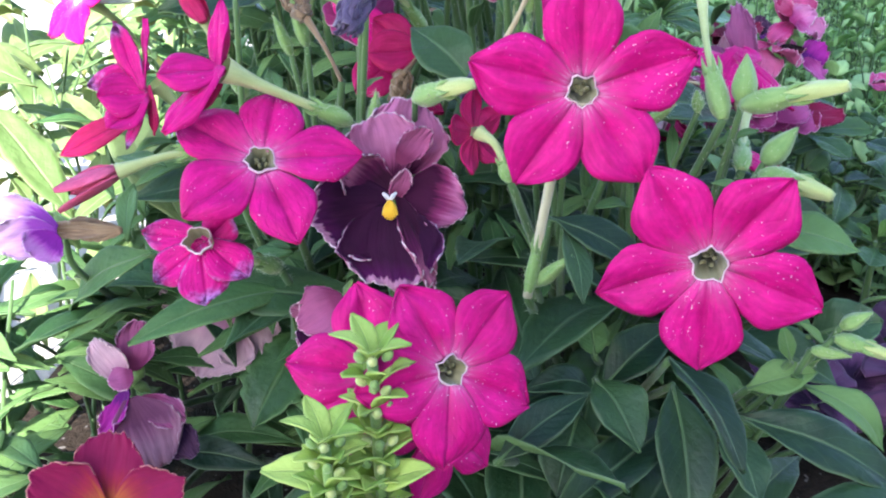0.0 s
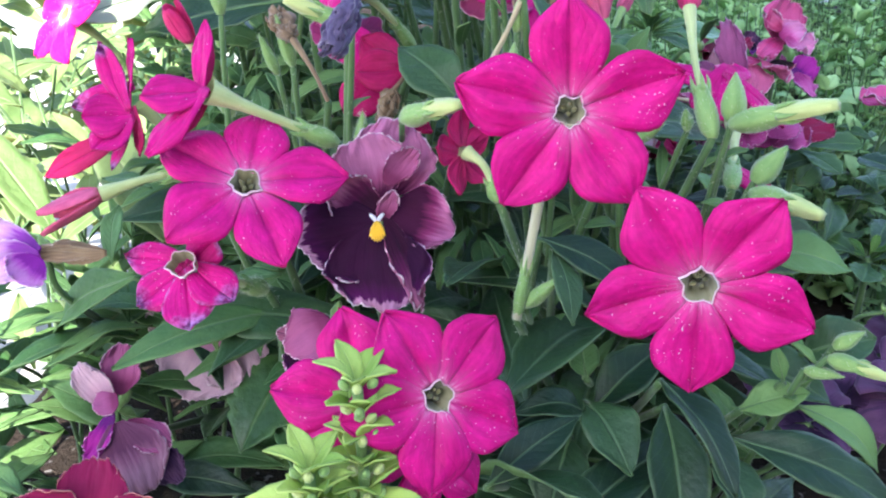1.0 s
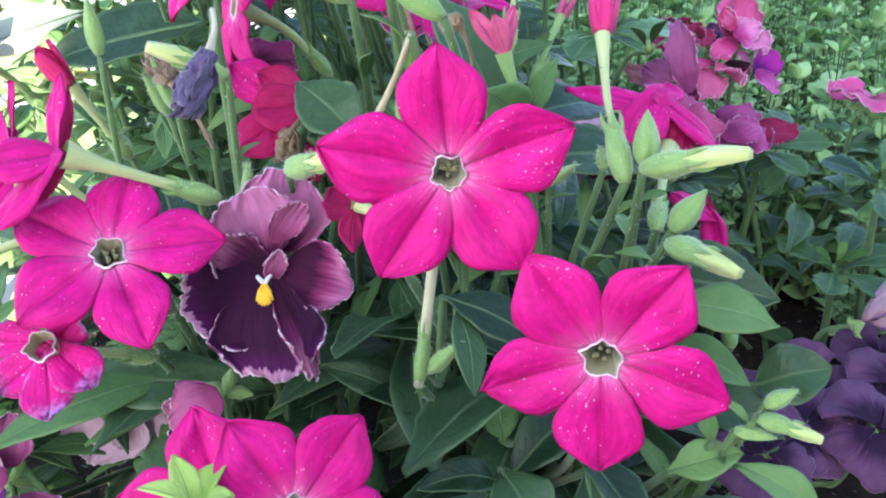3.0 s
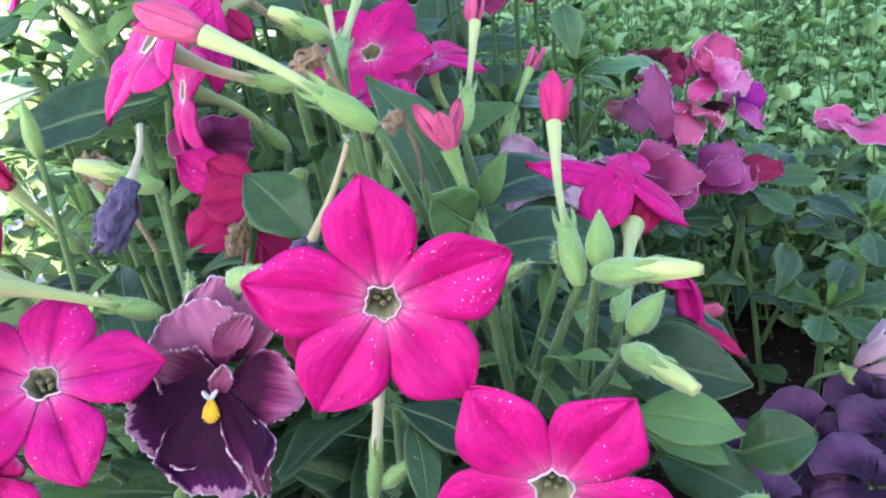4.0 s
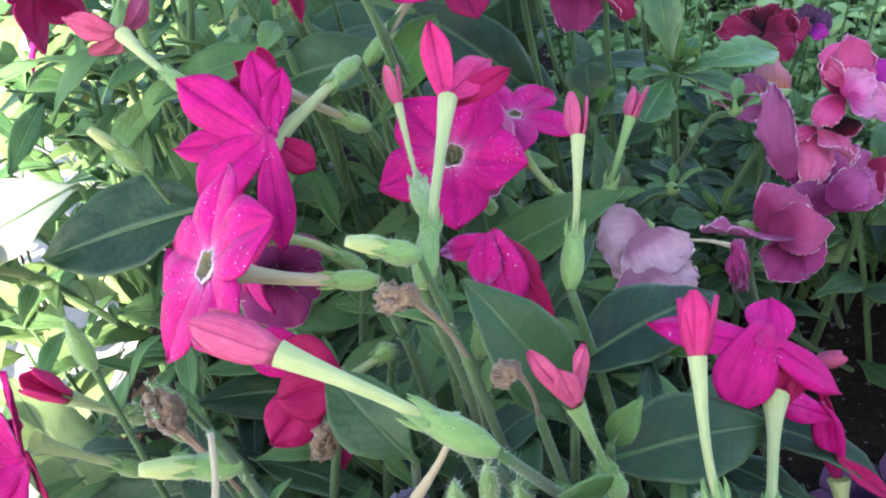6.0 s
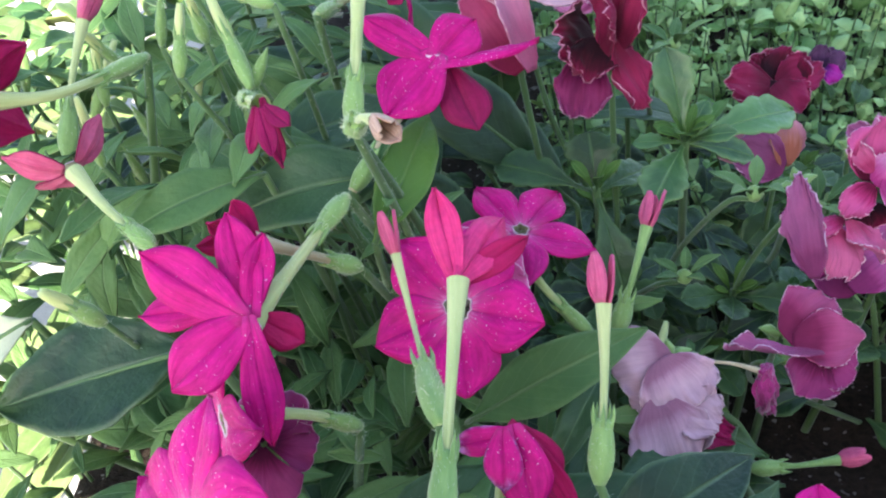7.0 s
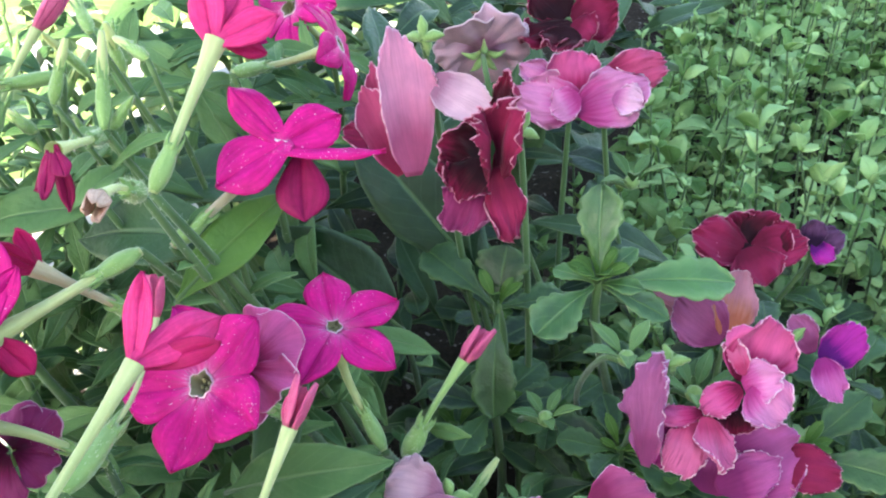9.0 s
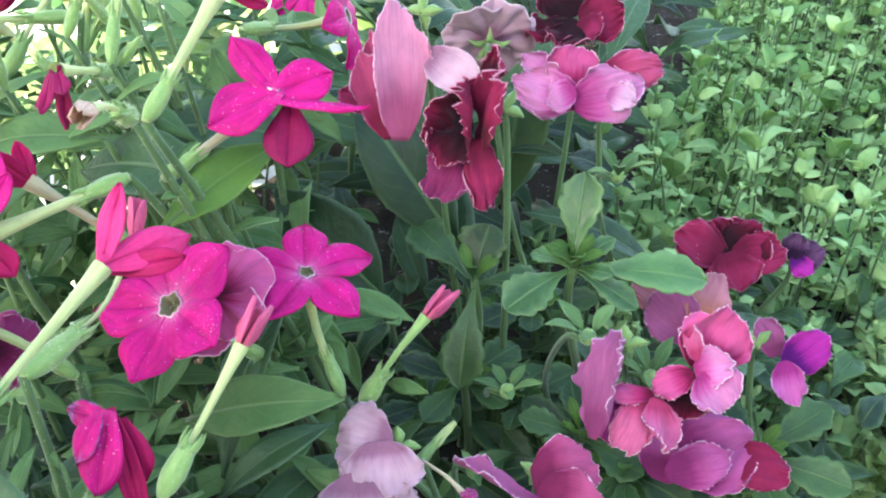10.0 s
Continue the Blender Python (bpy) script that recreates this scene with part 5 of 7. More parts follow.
loose_tobacco("half open crimson tobacco flower on a dusky tube", (0.0277, 0.3645, 0.4432), (0.0480, 0.3735, 0.4240), (
    ((0.0277, 0.3640, 0.4440), (0.0216, 0.3597, 0.4531), (-0.20, -0.75, 0.60), 0.0062, 0.05, petal_red),
    ((0.0270, 0.3635, 0.4430), (0.0175, 0.3590, 0.4480), (-0.20, -0.80, 0.50), 0.0055, 0.08, petal_red),
    ((0.0285, 0.3655, 0.4440), (0.0260, 0.3660, 0.4535), (0.20, -0.80, 0.50), 0.0050, 0.08, petal_back)), ROOT_C, r=0.0022, tube_mat=tube_blush)
tobacco_bud((-0.034, 0.262, 0.372), (-0.010, 0.272, 0.376), ROOT_A, tip=(-0.048, 0.258, 0.366), r=0.0020, tip_mats=[petal_rosy, petal_rosy], spread=0.1)
tobacco_bud((-0.018, 0.300, 0.405), (-0.012, 0.318, 0.38), ROOT_D, tip=(-0.022, 0.295, 0.416), r=0.0018, tip_mats=RED2)
lime_bud((0.134, 0.229, 0.402), (0.119, 0.250, 0.393), ROOT_B)
lime_bud((0.134, 0.228, 0.378), (0.124, 0.245, 0.378), ROOT_B)
lime_bud((0.056, 0.248, 0.398), (0.042, 0.264, 0.391), (0.045, 0.34))
lime_bud((0.1560, 0.2300, 0.3375), (0.1440, 0.2360, 0.3395), (0.112, 0.262), 0.0021)
lime_bud((0.128, 0.407, 0.360), (0.121, 0.391, 0.352), ROOT_E, 0.0018)
lime_bud((0.054, 0.290, 0.444), (0.066, 0.294, 0.436), ROOT_B, 0.0024)
lime_bud((0.015, 0.262, 0.420), (0.030, 0.268, 0.412), ROOT_A, 0.0026)
lime_bud((0.0140, 0.4120, 0.4790), (0.0110, 0.4040, 0.4640), ROOT_C, 0.0017)
lime_bud((0.0190, 0.4200, 0.4780), (0.0275, 0.4010, 0.4600), ROOT_C, 0.0019)
green_bud((0.0320, 0.4100, 0.4660), (0.0265, 0.4050, 0.4580), ROOT_C, 0.0016)
lime_bud((0.0040, 0.4300, 0.4850), (0.0155, 0.4200, 0.4770), ROOT_C, 0.0018)
lime_bud((0.0225, 0.4200, 0.4765), (0.0350, 0.4150, 0.4740), ROOT_C, 0.0016)
lime_bud((-0.02, 0.36, 0.44), (-0.012, 0.364, 0.425), ROOT_D, 0.0024)
green_bud((0.0800, 0.2400, 0.3590), (0.0720, 0.2430, 0.3500), ROOT_B, 0.0019)
green_bud((0.121, 0.257, 0.404), (0.120, 0.253, 0.393), ROOT_B)
green_bud((0.133, 0.250, 0.388), (0.126, 0.250, 0.379), ROOT_B)
green_bud((0.1520, 0.2360, 0.3465), (0.1460, 0.2380, 0.3415), (0.112, 0.262), 0.0020)
green_bud((0.1480, 0.2340, 0.3355), (0.1400, 0.2385, 0.3350), (0.112, 0.262), 0.0017)
green_bud((0.032, 0.268, 0.392), (0.031, 0.272, 0.381), (0.03, 0.35), 0.0020)
green_bud((0.080, 0.262, 0.408), (0.081, 0.264, 0.394), ROOT_B, 0.0024)
green_bud((0.075, 0.264, 0.412), (0.074, 0.268, 0.396), ROOT_B, 0.0020)
green_bud((0.009, 0.283, 0.414), (0.012, 0.288, 0.400), ROOT_A, 0.0018)
green_bud((0.001, 0.30, 0.407), (0.005, 0.304, 0.395), ROOT_A, 0.0016)
for tip, end, r in (((0.0705, 0.2680, 0.4205), (0.0700, 0.2700, 0.4115), 0.0016), ((0.0690, 0.2620, 0.4100), (0.0685, 0.2620, 0.4020), 0.0018), ((0.0900, 0.2620, 0.3930), (0.0980, 0.2700, 0.3830), 0.0018),
                    ((0.1130, 0.2680, 0.3930), (0.1145, 0.2700, 0.3870), 0.0016), ((0.1075, 0.2650, 0.3900), (0.1015, 0.2700, 0.3840), 0.0016),
                    ((-0.0100, 0.3000, 0.4270), (-0.0090, 0.3000, 0.4120), 0.0022)):
    green_bud(tip, end, (end[0] * 0.8 + 0.008, end[1] + 0.03), r)
spray = np.random.RandomState(8)
for k in range(14):
    x, y = spray.uniform(-0.075, 0.02), spray.uniform(0.40, 0.50)
    z = spray.uniform(0.425, 0.475)
    d = spray.normal(0, 0.006, 2)
    (lime_bud if k % 2 else green_bud)((x + d[0], y + d[1], z), (x, y, z - spray.uniform(0.014, 0.020)), (x * 0.6, y + 0.01), spray.uniform(0.0015, 0.0020))
withered_flower((0.033, 0.243, 0.4215), (0.0285, 0.236, 0.412), 0.0030, (0.030, 0.262, 0.427), ROOT_A)
withered_flower((0.060, 0.270, 0.397), (0.0555, 0.272, 0.389), 0.0034, (0.071, 0.266, 0.420), ROOT_B)
withered_flower((0.065, 0.284, 0.435), (0.058, 0.290, 0.430), 0.0026, (0.072, 0.292, 0.412), ROOT_B, False)
withered_flower((0.082, 0.277, 0.422), (0.078, 0.277, 0.418), 0.0022, (0.085, 0.280, 0.405), ROOT_B, False)
withered_flower((0.013, 0.283, 0.408), (0.008, 0.288, 0.414), 0.0030, (0.022, 0.280, 0.392), ROOT_A, False)
withered_flower((0.038, 0.296, 0.392), (0.036, 0.294, 0.384), 0.0026, (0.043, 0.300, 0.398), ROOT_A, False)
withered_flower((0.146, 0.371, 0.375), (0.147, 0.369, 0.360), 0.0026, (0.130, 0.378, 0.373), ROOT_E, "magenta", "crumpled magenta withered flower on a pale tube")

# ---- pansies ----
PAN_A, PAN_B, PAN_C = (0.11, 0.47), (0.16, 0.52), (0.20, 0.46)
loose_pansy("deep wine-red ruffled pansy folded on itself, seen from the side", (0.1220, 0.4519, 0.4445), (
    ((0.1150, 0.4470, 0.4350), (0.1020, 0.4400, 0.4425), (-0.24, -0.78, 0.64), 0.95, 0.12, pansy_wine),
    ((0.1195, 0.4400, 0.4350), (0.1285, 0.4420, 0.4590), (-0.62, -0.72, 0.30), 0.30, 0.22, pansy_wine_back),
    ((0.1165, 0.4385, 0.4345), (0.1215, 0.4400, 0.4560), (-0.75, -0.62, 0.22), 0.26, 0.24, pansy_wine_back),
    ((0.1190, 0.4480, 0.4470), (0.1220, 0.4520, 0.4620), (-0.40, -0.80, 0.40), 0.39, 0.20, pansy_wine),
    ((0.1200, 0.4400, 0.4390), (0.1280, 0.4280, 0.4240), (0.40, -0.65, 0.55), 0.32, -0.10, pansy_wine_back),
    ((0.1130, 0.4470, 0.4310), (0.1080, 0.4360, 0.4180), (-0.10, -0.65, 0.70), 0.66, 0.05, pansy_mauve),
    ((0.1160, 0.4420, 0.4390), (0.1100, 0.4330, 0.4320), (0.03, -0.63, 0.70), 0.79, 0.12, pansy_wine)), PAN_A, 0.24)
loose_pansy("rose-pink pansy turned away, its satin back paler at the rim", (0.0926, 0.4576, 0.4676), (
    ((0.0965, 0.4380, 0.4340), (0.0880, 0.4560, 0.4690), (0.86, -0.45, 0.22), 0.34, -0.06, pansy_satin),
    ((0.0900, 0.4450, 0.4370), (0.0800, 0.4560, 0.4590), (-0.25, -0.80, 0.50), 0.18, 0.10, pansy_rose_deep),
    ((0.0930, 0.4380, 0.4340), (0.0800, 0.4500, 0.4530), (-0.10, -0.78, 0.60), 0.30, 0.12, pansy_rose_deep),
    ((0.0950, 0.4580, 0.4540), (0.1150, 0.4520, 0.4490), (0.30, -0.70, 0.60), 0.39, -0.10, pansy_pale),
    ((0.0900, 0.4450, 0.4420), (0.0730, 0.4460, 0.4400), (0.10, -0.70, 0.70), 0.40, 0.10, pansy_wine_back)), PAN_A, 0.05)
loose_pansy("rose-pink ruffled pansy, cup-shaped, with lilac-pale lower petals", (0.1362, 0.5178, 0.4181), (
    ((0.1310, 0.5150, 0.4200), (0.1070, 0.5100, 0.4260), (-0.05, -0.70, 0.70), 0.48, -0.10, pansy_pink),
    ((0.1200, 0.5200, 0.4260), (0.1060, 0.5220, 0.4300), (-0.10, -0.70, 0.70), 0.45, 0.10, pansy_pink),
    ((0.1270, 0.5160, 0.4220), (0.1230, 0.5260, 0.4350), (0.10, -0.75, 0.65), 0.75, 0.14, pansy_rose),
    ((0.1280, 0.5120, 0.4200), (0.1510, 0.5180, 0.4290), (0.30, -0.70, 0.65), 0.58, -0.12, pansy_pink),
    ((0.1330, 0.5200, 0.4270), (0.1560, 0.5300, 0.4320), (0.50, -0.65, 0.55), 0.40, -0.08, pansy_rose_deep),
    ((0.1290, 0.5130, 0.4250), (0.1200, 0.5080, 0.4215), (-0.10, -0.55, 0.85), 1.05, -0.12, pansy_pink),
    ((0.1400, 0.5140, 0.4255), (0.1500, 0.5110, 0.4265), (0.35, -0.70, 0.60), 0.75, -0.10, pansy_blush)), PAN_B, 0.20)
loose_pansy("deep wine-red pansy, crumpled, high at the back of the bed", (0.1184, 0.5503, 0.4352), (
    ((0.1188, 0.5484, 0.4360), (0.1027, 0.5332, 0.4308), (-0.09, -0.55, 0.87), 0.43, 0.20, pansy_wine),
    ((0.1182, 0.5444, 0.4362), (0.1165, 0.5340, 0.4288), (0.13, -0.26, 0.96), 0.95, 0.20, pansy_wine),
    ((0.1184, 0.5503, 0.4352), (0.1338, 0.5567, 0.4397), (0.55, -0.61, 0.66), 0.85, -0.10, pansy_wine_back),
    ((0.1191, 0.5465, 0.4368), (0.1279, 0.5448, 0.4339), (0.45, -0.64, 0.66), 1.33, -0.10, pansy_wine_back),
    ((0.1152, 0.5521, 0.4357), (0.1023, 0.5575, 0.4487), (0.25, -0.64, 0.75), 0.75, 0.10, pansy_wine)), PAN_B, 0.26)
loose_pansy("mauve-pink ruffled pansy, its petals folded with pale crinkled rims", (0.1719, 0.4245, 0.3914), (
    ((0.1700, 0.4040, 0.3730), (0.1690, 0.4220, 0.3960), (-0.55, -0.70, 0.45), 0.24, 0.06, pansy_mauve_back),
    ((0.1790, 0.4200, 0.3780), (0.1720, 0.4080, 0.3710), (0.20, -0.65, 0.72), 0.70, -0.20, pansy_magenta),
    ((0.1800, 0.4190, 0.3800), (0.1800, 0.4040, 0.3730), (0.35, -0.64, 0.66), 0.48, -0.15, pansy_rose_back),
    ((0.1840, 0.4190, 0.3810), (0.1890, 0.4060, 0.3740), (0.50, -0.60, 0.55), 0.45, 0.15, pansy_rose_back),
    ((0.1830, 0.4200, 0.3810), (0.1710, 0.4140, 0.3830), (0.05, -0.40, 0.90), 0.30, -0.10, pansy_rose)), PAN_C, 0.24)
loose_pansy("rose-pink ruffled pansy with deep rose folds and lilac margins", (0.1961, 0.4304, 0.3884), (
    ((0.1930, 0.4280, 0.3870), (0.1970, 0.4400, 0.4010), (0.35, -0.80, 0.50), 0.78, 0.12, pansy_rose),
    ((0.1920, 0.4260, 0.3920), (0.1880, 0.4340, 0.3990), (-0.47, -0.75, 0.45), 0.36, 0.15, pansy_rose_back),
    ((0.1940, 0.4240, 0.3900), (0.2040, 0.4180, 0.3870), (0.45, -0.64, 0.66), 1.04, -0.10, pansy_pink),
    ((0.1920, 0.4250, 0.3890), (0.2000, 0.4240, 0.3960), (0.30, -0.50, 0.80), 0.75, -0.20, pansy_pink),
    ((0.1920, 0.4270, 0.3800), (0.1930, 0.4200, 0.3750), (0.01, -0.57, 0.78), 1.21, 0.15, pansy_wine),
    ((0.1920, 0.4240, 0.3890), (0.1820, 0.4190, 0.3830), (-0.05, -0.50, 0.85), 0.50, -0.20, pansy_rose)), PAN_C, 0.22)
loose_pansy("deep wine-red pansy, crumpled and half hidden by leaves", (0.1909, 0.5124, 0.3723), (
    ((0.1908, 0.5106, 0.3736), (0.1721, 0.5062, 0.3816), (0.04, -0.65, 0.84), 0.60, -0.10, pansy_wine_back),
    ((0.1898, 0.5133, 0.3707), (0.1809, 0.5181, 0.3810), (0.23, -0.59, 0.83), 1.04, 0.10, pansy_wine),
    ((0.1915, 0.5126, 0.3723), (0.2002, 0.5223, 0.3808), (0.33, -0.56, 0.83), 0.94, 0.10, pansy_wine),
    ((0.1928, 0.5109, 0.3729), (0.2104, 0.5178, 0.3770), (0.41, -0.47, 0.90), 0.60, -0.10, pansy_wine_back),
    ((0.1907, 0.5093, 0.3753), (0.1985, 0.5007, 0.3674), (0.22, -0.53, 0.91), 1.09, -0.10, pansy_wine_back),
    ((0.1905, 0.5118, 0.3752), (0.1871, 0.5007, 0.3676), (0.22, -0.53, 0.91), 0.81, -0.10, pansy_wine)), PAN_B, 0.20)
loose_pansy("small violet pansy, crumpled, beside the wine-red one", (0.2132, 0.5254, 0.3679), (
    ((0.2130, 0.5236, 0.3692), (0.2126, 0.5281, 0.3785), (0.06, -0.71, 0.76), 0.61, 0.10, pansy_dusk),
    ((0.2132, 0.5254, 0.3679), (0.2227, 0.5297, 0.3725), (0.44, -0.58, 0.74), 0.64, 0.10, pansy_dusk),
    ((0.2128, 0.5244, 0.3702), (0.2200, 0.5208, 0.3657), (0.44, -0.58, 0.74), 0.70, 0.10, pansy_violet)), PAN_B, 0.20)
loose_pansy("violet-magenta pansy half behind the rose ones", (0.2074, 0.4682, 0.3698), (
    ((0.2170, 0.4680, 0.3640), (0.2280, 0.4760, 0.3740), (0.36, -0.67, 0.67), 0.55, -0.10, pansy_violet),
    ((0.2160, 0.4660, 0.3680), (0.2220, 0.4580, 0.3580), (0.30, -0.67, 0.67), 0.55, 0.10, pansy_violet_pale),
    ((0.2140, 0.4710, 0.3650), (0.2070, 0.4790, 0.3730), (-0.02, -0.79, 0.69), 0.45, 0.10, pansy_mauve_back)), PAN_C, 0.14)
loose_pansy("fading mauve and peach pansy seen from its back", (0.1875, 0.4830, 0.3547), (
    ((0.1874, 0.4814, 0.3561), (0.1710, 0.4821, 0.3681), (0.18, -0.79, 0.60), 0.64, -0.15, pansy_mauve_back),
    ((0.1873, 0.4818, 0.3566), (0.1914, 0.4951, 0.3752), (0.37, -0.73, 0.59), 0.47, -0.15, pansy_peach),
    ((0.1842, 0.4880, 0.3576), (0.1627, 0.4876, 0.3671), (0.18, -0.79, 0.60), 0.31, -0.15, pansy_peach)), PAN_C, 0.12)
loose_pansy("mauve-pink pansy with broad smooth overlapping petals", (0.1972, 0.4341, 0.3442), (
    ((0.1914, 0.4282, 0.3453), (0.2137, 0.4435, 0.3547), (0.30, -0.55, 0.80), 0.58, -0.10, pansy_pink_mauve),
    ((0.1903, 0.4224, 0.3488), (0.2078, 0.4318, 0.3547), (0.20, -0.45, 0.88), 0.45, -0.14, pansy_pink_mauve),
    ((0.1891, 0.4247, 0.3430), (0.1903, 0.4364, 0.3535), (0.10, -0.60, 0.80), 0.92, -0.10, pansy_pink_mauve),
    ((0.2043, 0.4400, 0.3453), (0.2254, 0.4364, 0.3500), (0.50, -0.50, 0.80), 0.42, -0.10, pansy_wine_back)), PAN_C, 0.12)
loose_pansy("dusky mauve pansy, one petal curled forward over dark lower ones", (0.1580, 0.3900, 0.3647), (
    ((0.1580, 0.3900, 0.3647), (0.1737, 0.3953, 0.3727), (0.20, -0.59, 0.85), 0.76, -0.20, pansy_mauve_pink),
    ((0.1598, 0.3889, 0.3647), (0.1787, 0.3862, 0.3658), (0.27, -0.72, 0.68), 0.55, -0.15, pansy_mauve_pink),
    ((0.1663, 0.3832, 0.3649), (0.1381, 0.3809, 0.3714), (0.14, 0.26, 0.94), 0.14, 0.10, pansy_mauve_back),
    ((0.1664, 0.3853, 0.3612), (0.1590, 0.3770, 0.3549), (0.09, -0.65, 0.78), 0.91, 0.10, pansy_mauve),
    ((0.1673, 0.3846, 0.3602), (0.1749, 0.3809, 0.3565), (0.29, -0.65, 0.75), 1.33, 0.10, pansy_mauve)), PAN_C, 0.10)
loose_pansy("pale faded pink pansy with a torn crumpled edge", (0.1229, 0.3735, 0.3780), (
    ((0.1231, 0.3742, 0.3773), (0.1077, 0.3698, 0.3781), (-0.13, -0.77, 0.66), 1.33, -0.10, pansy_pale),
    ((0.1189, 0.3736, 0.3801), (0.1256, 0.3632, 0.3713), (0.25, -0.84, 0.53), 1.33, -0.15, pansy_pale),
    ((0.1163, 0.3660, 0.3742), (0.1217, 0.3514, 0.3588), (0.08, -0.71, 0.71), 0.71, -0.10, pansy_pale),
    ((0.1224, 0.3665, 0.3726), (0.1321, 0.3595, 0.3677), (0.36, -0.78, 0.59), 0.81, -0.20, pansy_pale),
    ((0.1239, 0.3633, 0.3622), (0.1373, 0.3616, 0.3571), (0.36, -0.78, 0.59), 0.55, -0.10, petal_deep)), ROOT_E, 0.20)
loose_pansy("velvety dark purple pansy with mauve upper petals and a yellow eye", (0.0393, 0.2596, 0.3680), (
    ((0.0380, 0.2640, 0.3710), (0.0410, 0.2700, 0.3895), (0.10, -0.95, 0.30), 0.80, 0.06, pansy_top),
    ((0.0360, 0.2610, 0.3710), (0.0315, 0.2650, 0.3870), (-0.10, -0.95, 0.35), 0.90, 0.10, pansy_top),
    ((0.0380, 0.2580, 0.3760), (0.0450, 0.2600, 0.3850), (0.45, -0.85, 0.20), 0.43, 0.10, pansy_mauve_back),
    ((0.0360, 0.2590, 0.3670), (0.0240, 0.2600, 0.3755), (-0.20, -0.90, 0.40), 0.56, 0.10, pansy_side),
    ((0.0395, 0.2585, 0.3690), (0.0545, 0.2555, 0.3655), (0.30, -0.90, 0.35), 0.74, -0.14, pansy_flank),
    ((0.0370, 0.2560, 0.3670), (0.0400, 0.2550, 0.3760), (0.30, -0.90, 0.30), 0.34, 0.10, pansy_mauve_back),
    ((0.0380, 0.2560, 0.3680), (0.0470, 0.2440, 0.3490), (0.55, -0.80, 0.40), 0.20, -0.05, pansy_side),
    ((0.0365, 0.2575, 0.3655), (0.0172, 0.2530, 0.3615), (-0.12, -0.90, 0.42), 0.85, -0.06, pansy_lip),
    ((0.0360, 0.2560, 0.3660), (0.0370, 0.2435, 0.3485), (0.00, -0.86, 0.52), 0.88, -0.08, pansy_lip)), ROOT_A, 0.13, eye=True)
loose_pansy("dark purple pansy hooded by a mauve petal with a pale edge", (0.0246, 0.2474, 0.3437), (
    ((0.0248, 0.2456, 0.3446), (0.0143, 0.2390, 0.3414), (-0.10, -0.86, 0.55), 0.70, -0.30, pansy_mauve_back),
    ((0.0203, 0.2453, 0.3384), (0.0176, 0.2384, 0.3318), (-0.10, -0.86, 0.55), 0.89, 0.10, pansy_lip),
    ((0.0201, 0.2475, 0.3384), (0.0106, 0.2472, 0.3406), (-0.10, -0.86, 0.55), 0.37, 0.10, pansy_side)), ROOT_A, 0.14)
loose_pansy("pale faded pink pansy hanging behind a long leaf", (-0.0201, 0.2970, 0.3168), (
    ((-0.0170, 0.2900, 0.3200), (-0.0250, 0.2800, 0.3040), (-0.05, -0.85, 0.50), 1.10, -0.10, pansy_pale),
    ((-0.0220, 0.2920, 0.3180), (-0.0365, 0.2950, 0.3250), (-0.20, -0.85, 0.46), 0.70, -0.10, pansy_pale),
    ((-0.0140, 0.2900, 0.3180), (-0.0060, 0.2830, 0.3060), (0.20, -0.85, 0.46), 0.90, -0.10, pansy_pale)), ROOT_A, 0.14)
loose_pansy("crumpled mauve pansy with a violet inner fold and pale rims", (-0.0397, 0.2634, 0.3100), (
    ((-0.0390, 0.2616, 0.3110), (-0.0469, 0.2633, 0.3234), (-0.20, -0.89, 0.46), 0.41, 0.10, pansy_pale),
    ((-0.0379, 0.2654, 0.3126), (-0.0364, 0.2708, 0.3260), (0.20, -0.93, 0.37), 0.47, 0.10, pansy_mauve_back),
    ((-0.0362, 0.2607, 0.3140), (-0.0428, 0.2583, 0.3135), (-0.00, -0.52, 0.85), 1.01, -0.10, pansy_mauve_back),
    ((-0.0381, 0.2602, 0.3101), (-0.0424, 0.2545, 0.2983), (-0.50, -0.75, 0.29), 0.34, 0.20, pansy_violet),
    ((-0.0367, 0.2583, 0.3081), (-0.0280, 0.2494, 0.2908), (0.20, -0.89, 0.46), 0.63, -0.12, pansy_mauve_grey),
    ((-0.0292, 0.2600, 0.2986), (-0.0202, 0.2558, 0.2908), (0.30, -0.93, 0.37), 0.55, -0.10, pansy_dusk),
    ((-0.0350, 0.2610, 0.3066), (-0.0232, 0.2583, 0.2998), (0.20, -0.75, 0.83), 0.44, 0.10, pansy_mauve_back)), ROOT_D, 0.12)
loose_pansy("wine-red pansy flushed with orange, seen from its back", (-0.0363, 0.2288, 0.2925), (
    ((-0.0355, 0.2271, 0.2938), (-0.0524, 0.2289, 0.3037), (-0.20, -0.86, 0.55), 0.54, 0.10, pansy_flame),
    ((-0.0353, 0.2288, 0.2925), (-0.0354, 0.2372, 0.3112), (0.00, -0.93, 0.37), 0.58, -0.10, pansy_flame),
    ((-0.0327, 0.2271, 0.2938), (-0.0136, 0.2280, 0.3014), (0.30, -0.86, 0.55), 0.52, 0.10, pansy_flame)), ROOT_D, 0.06)
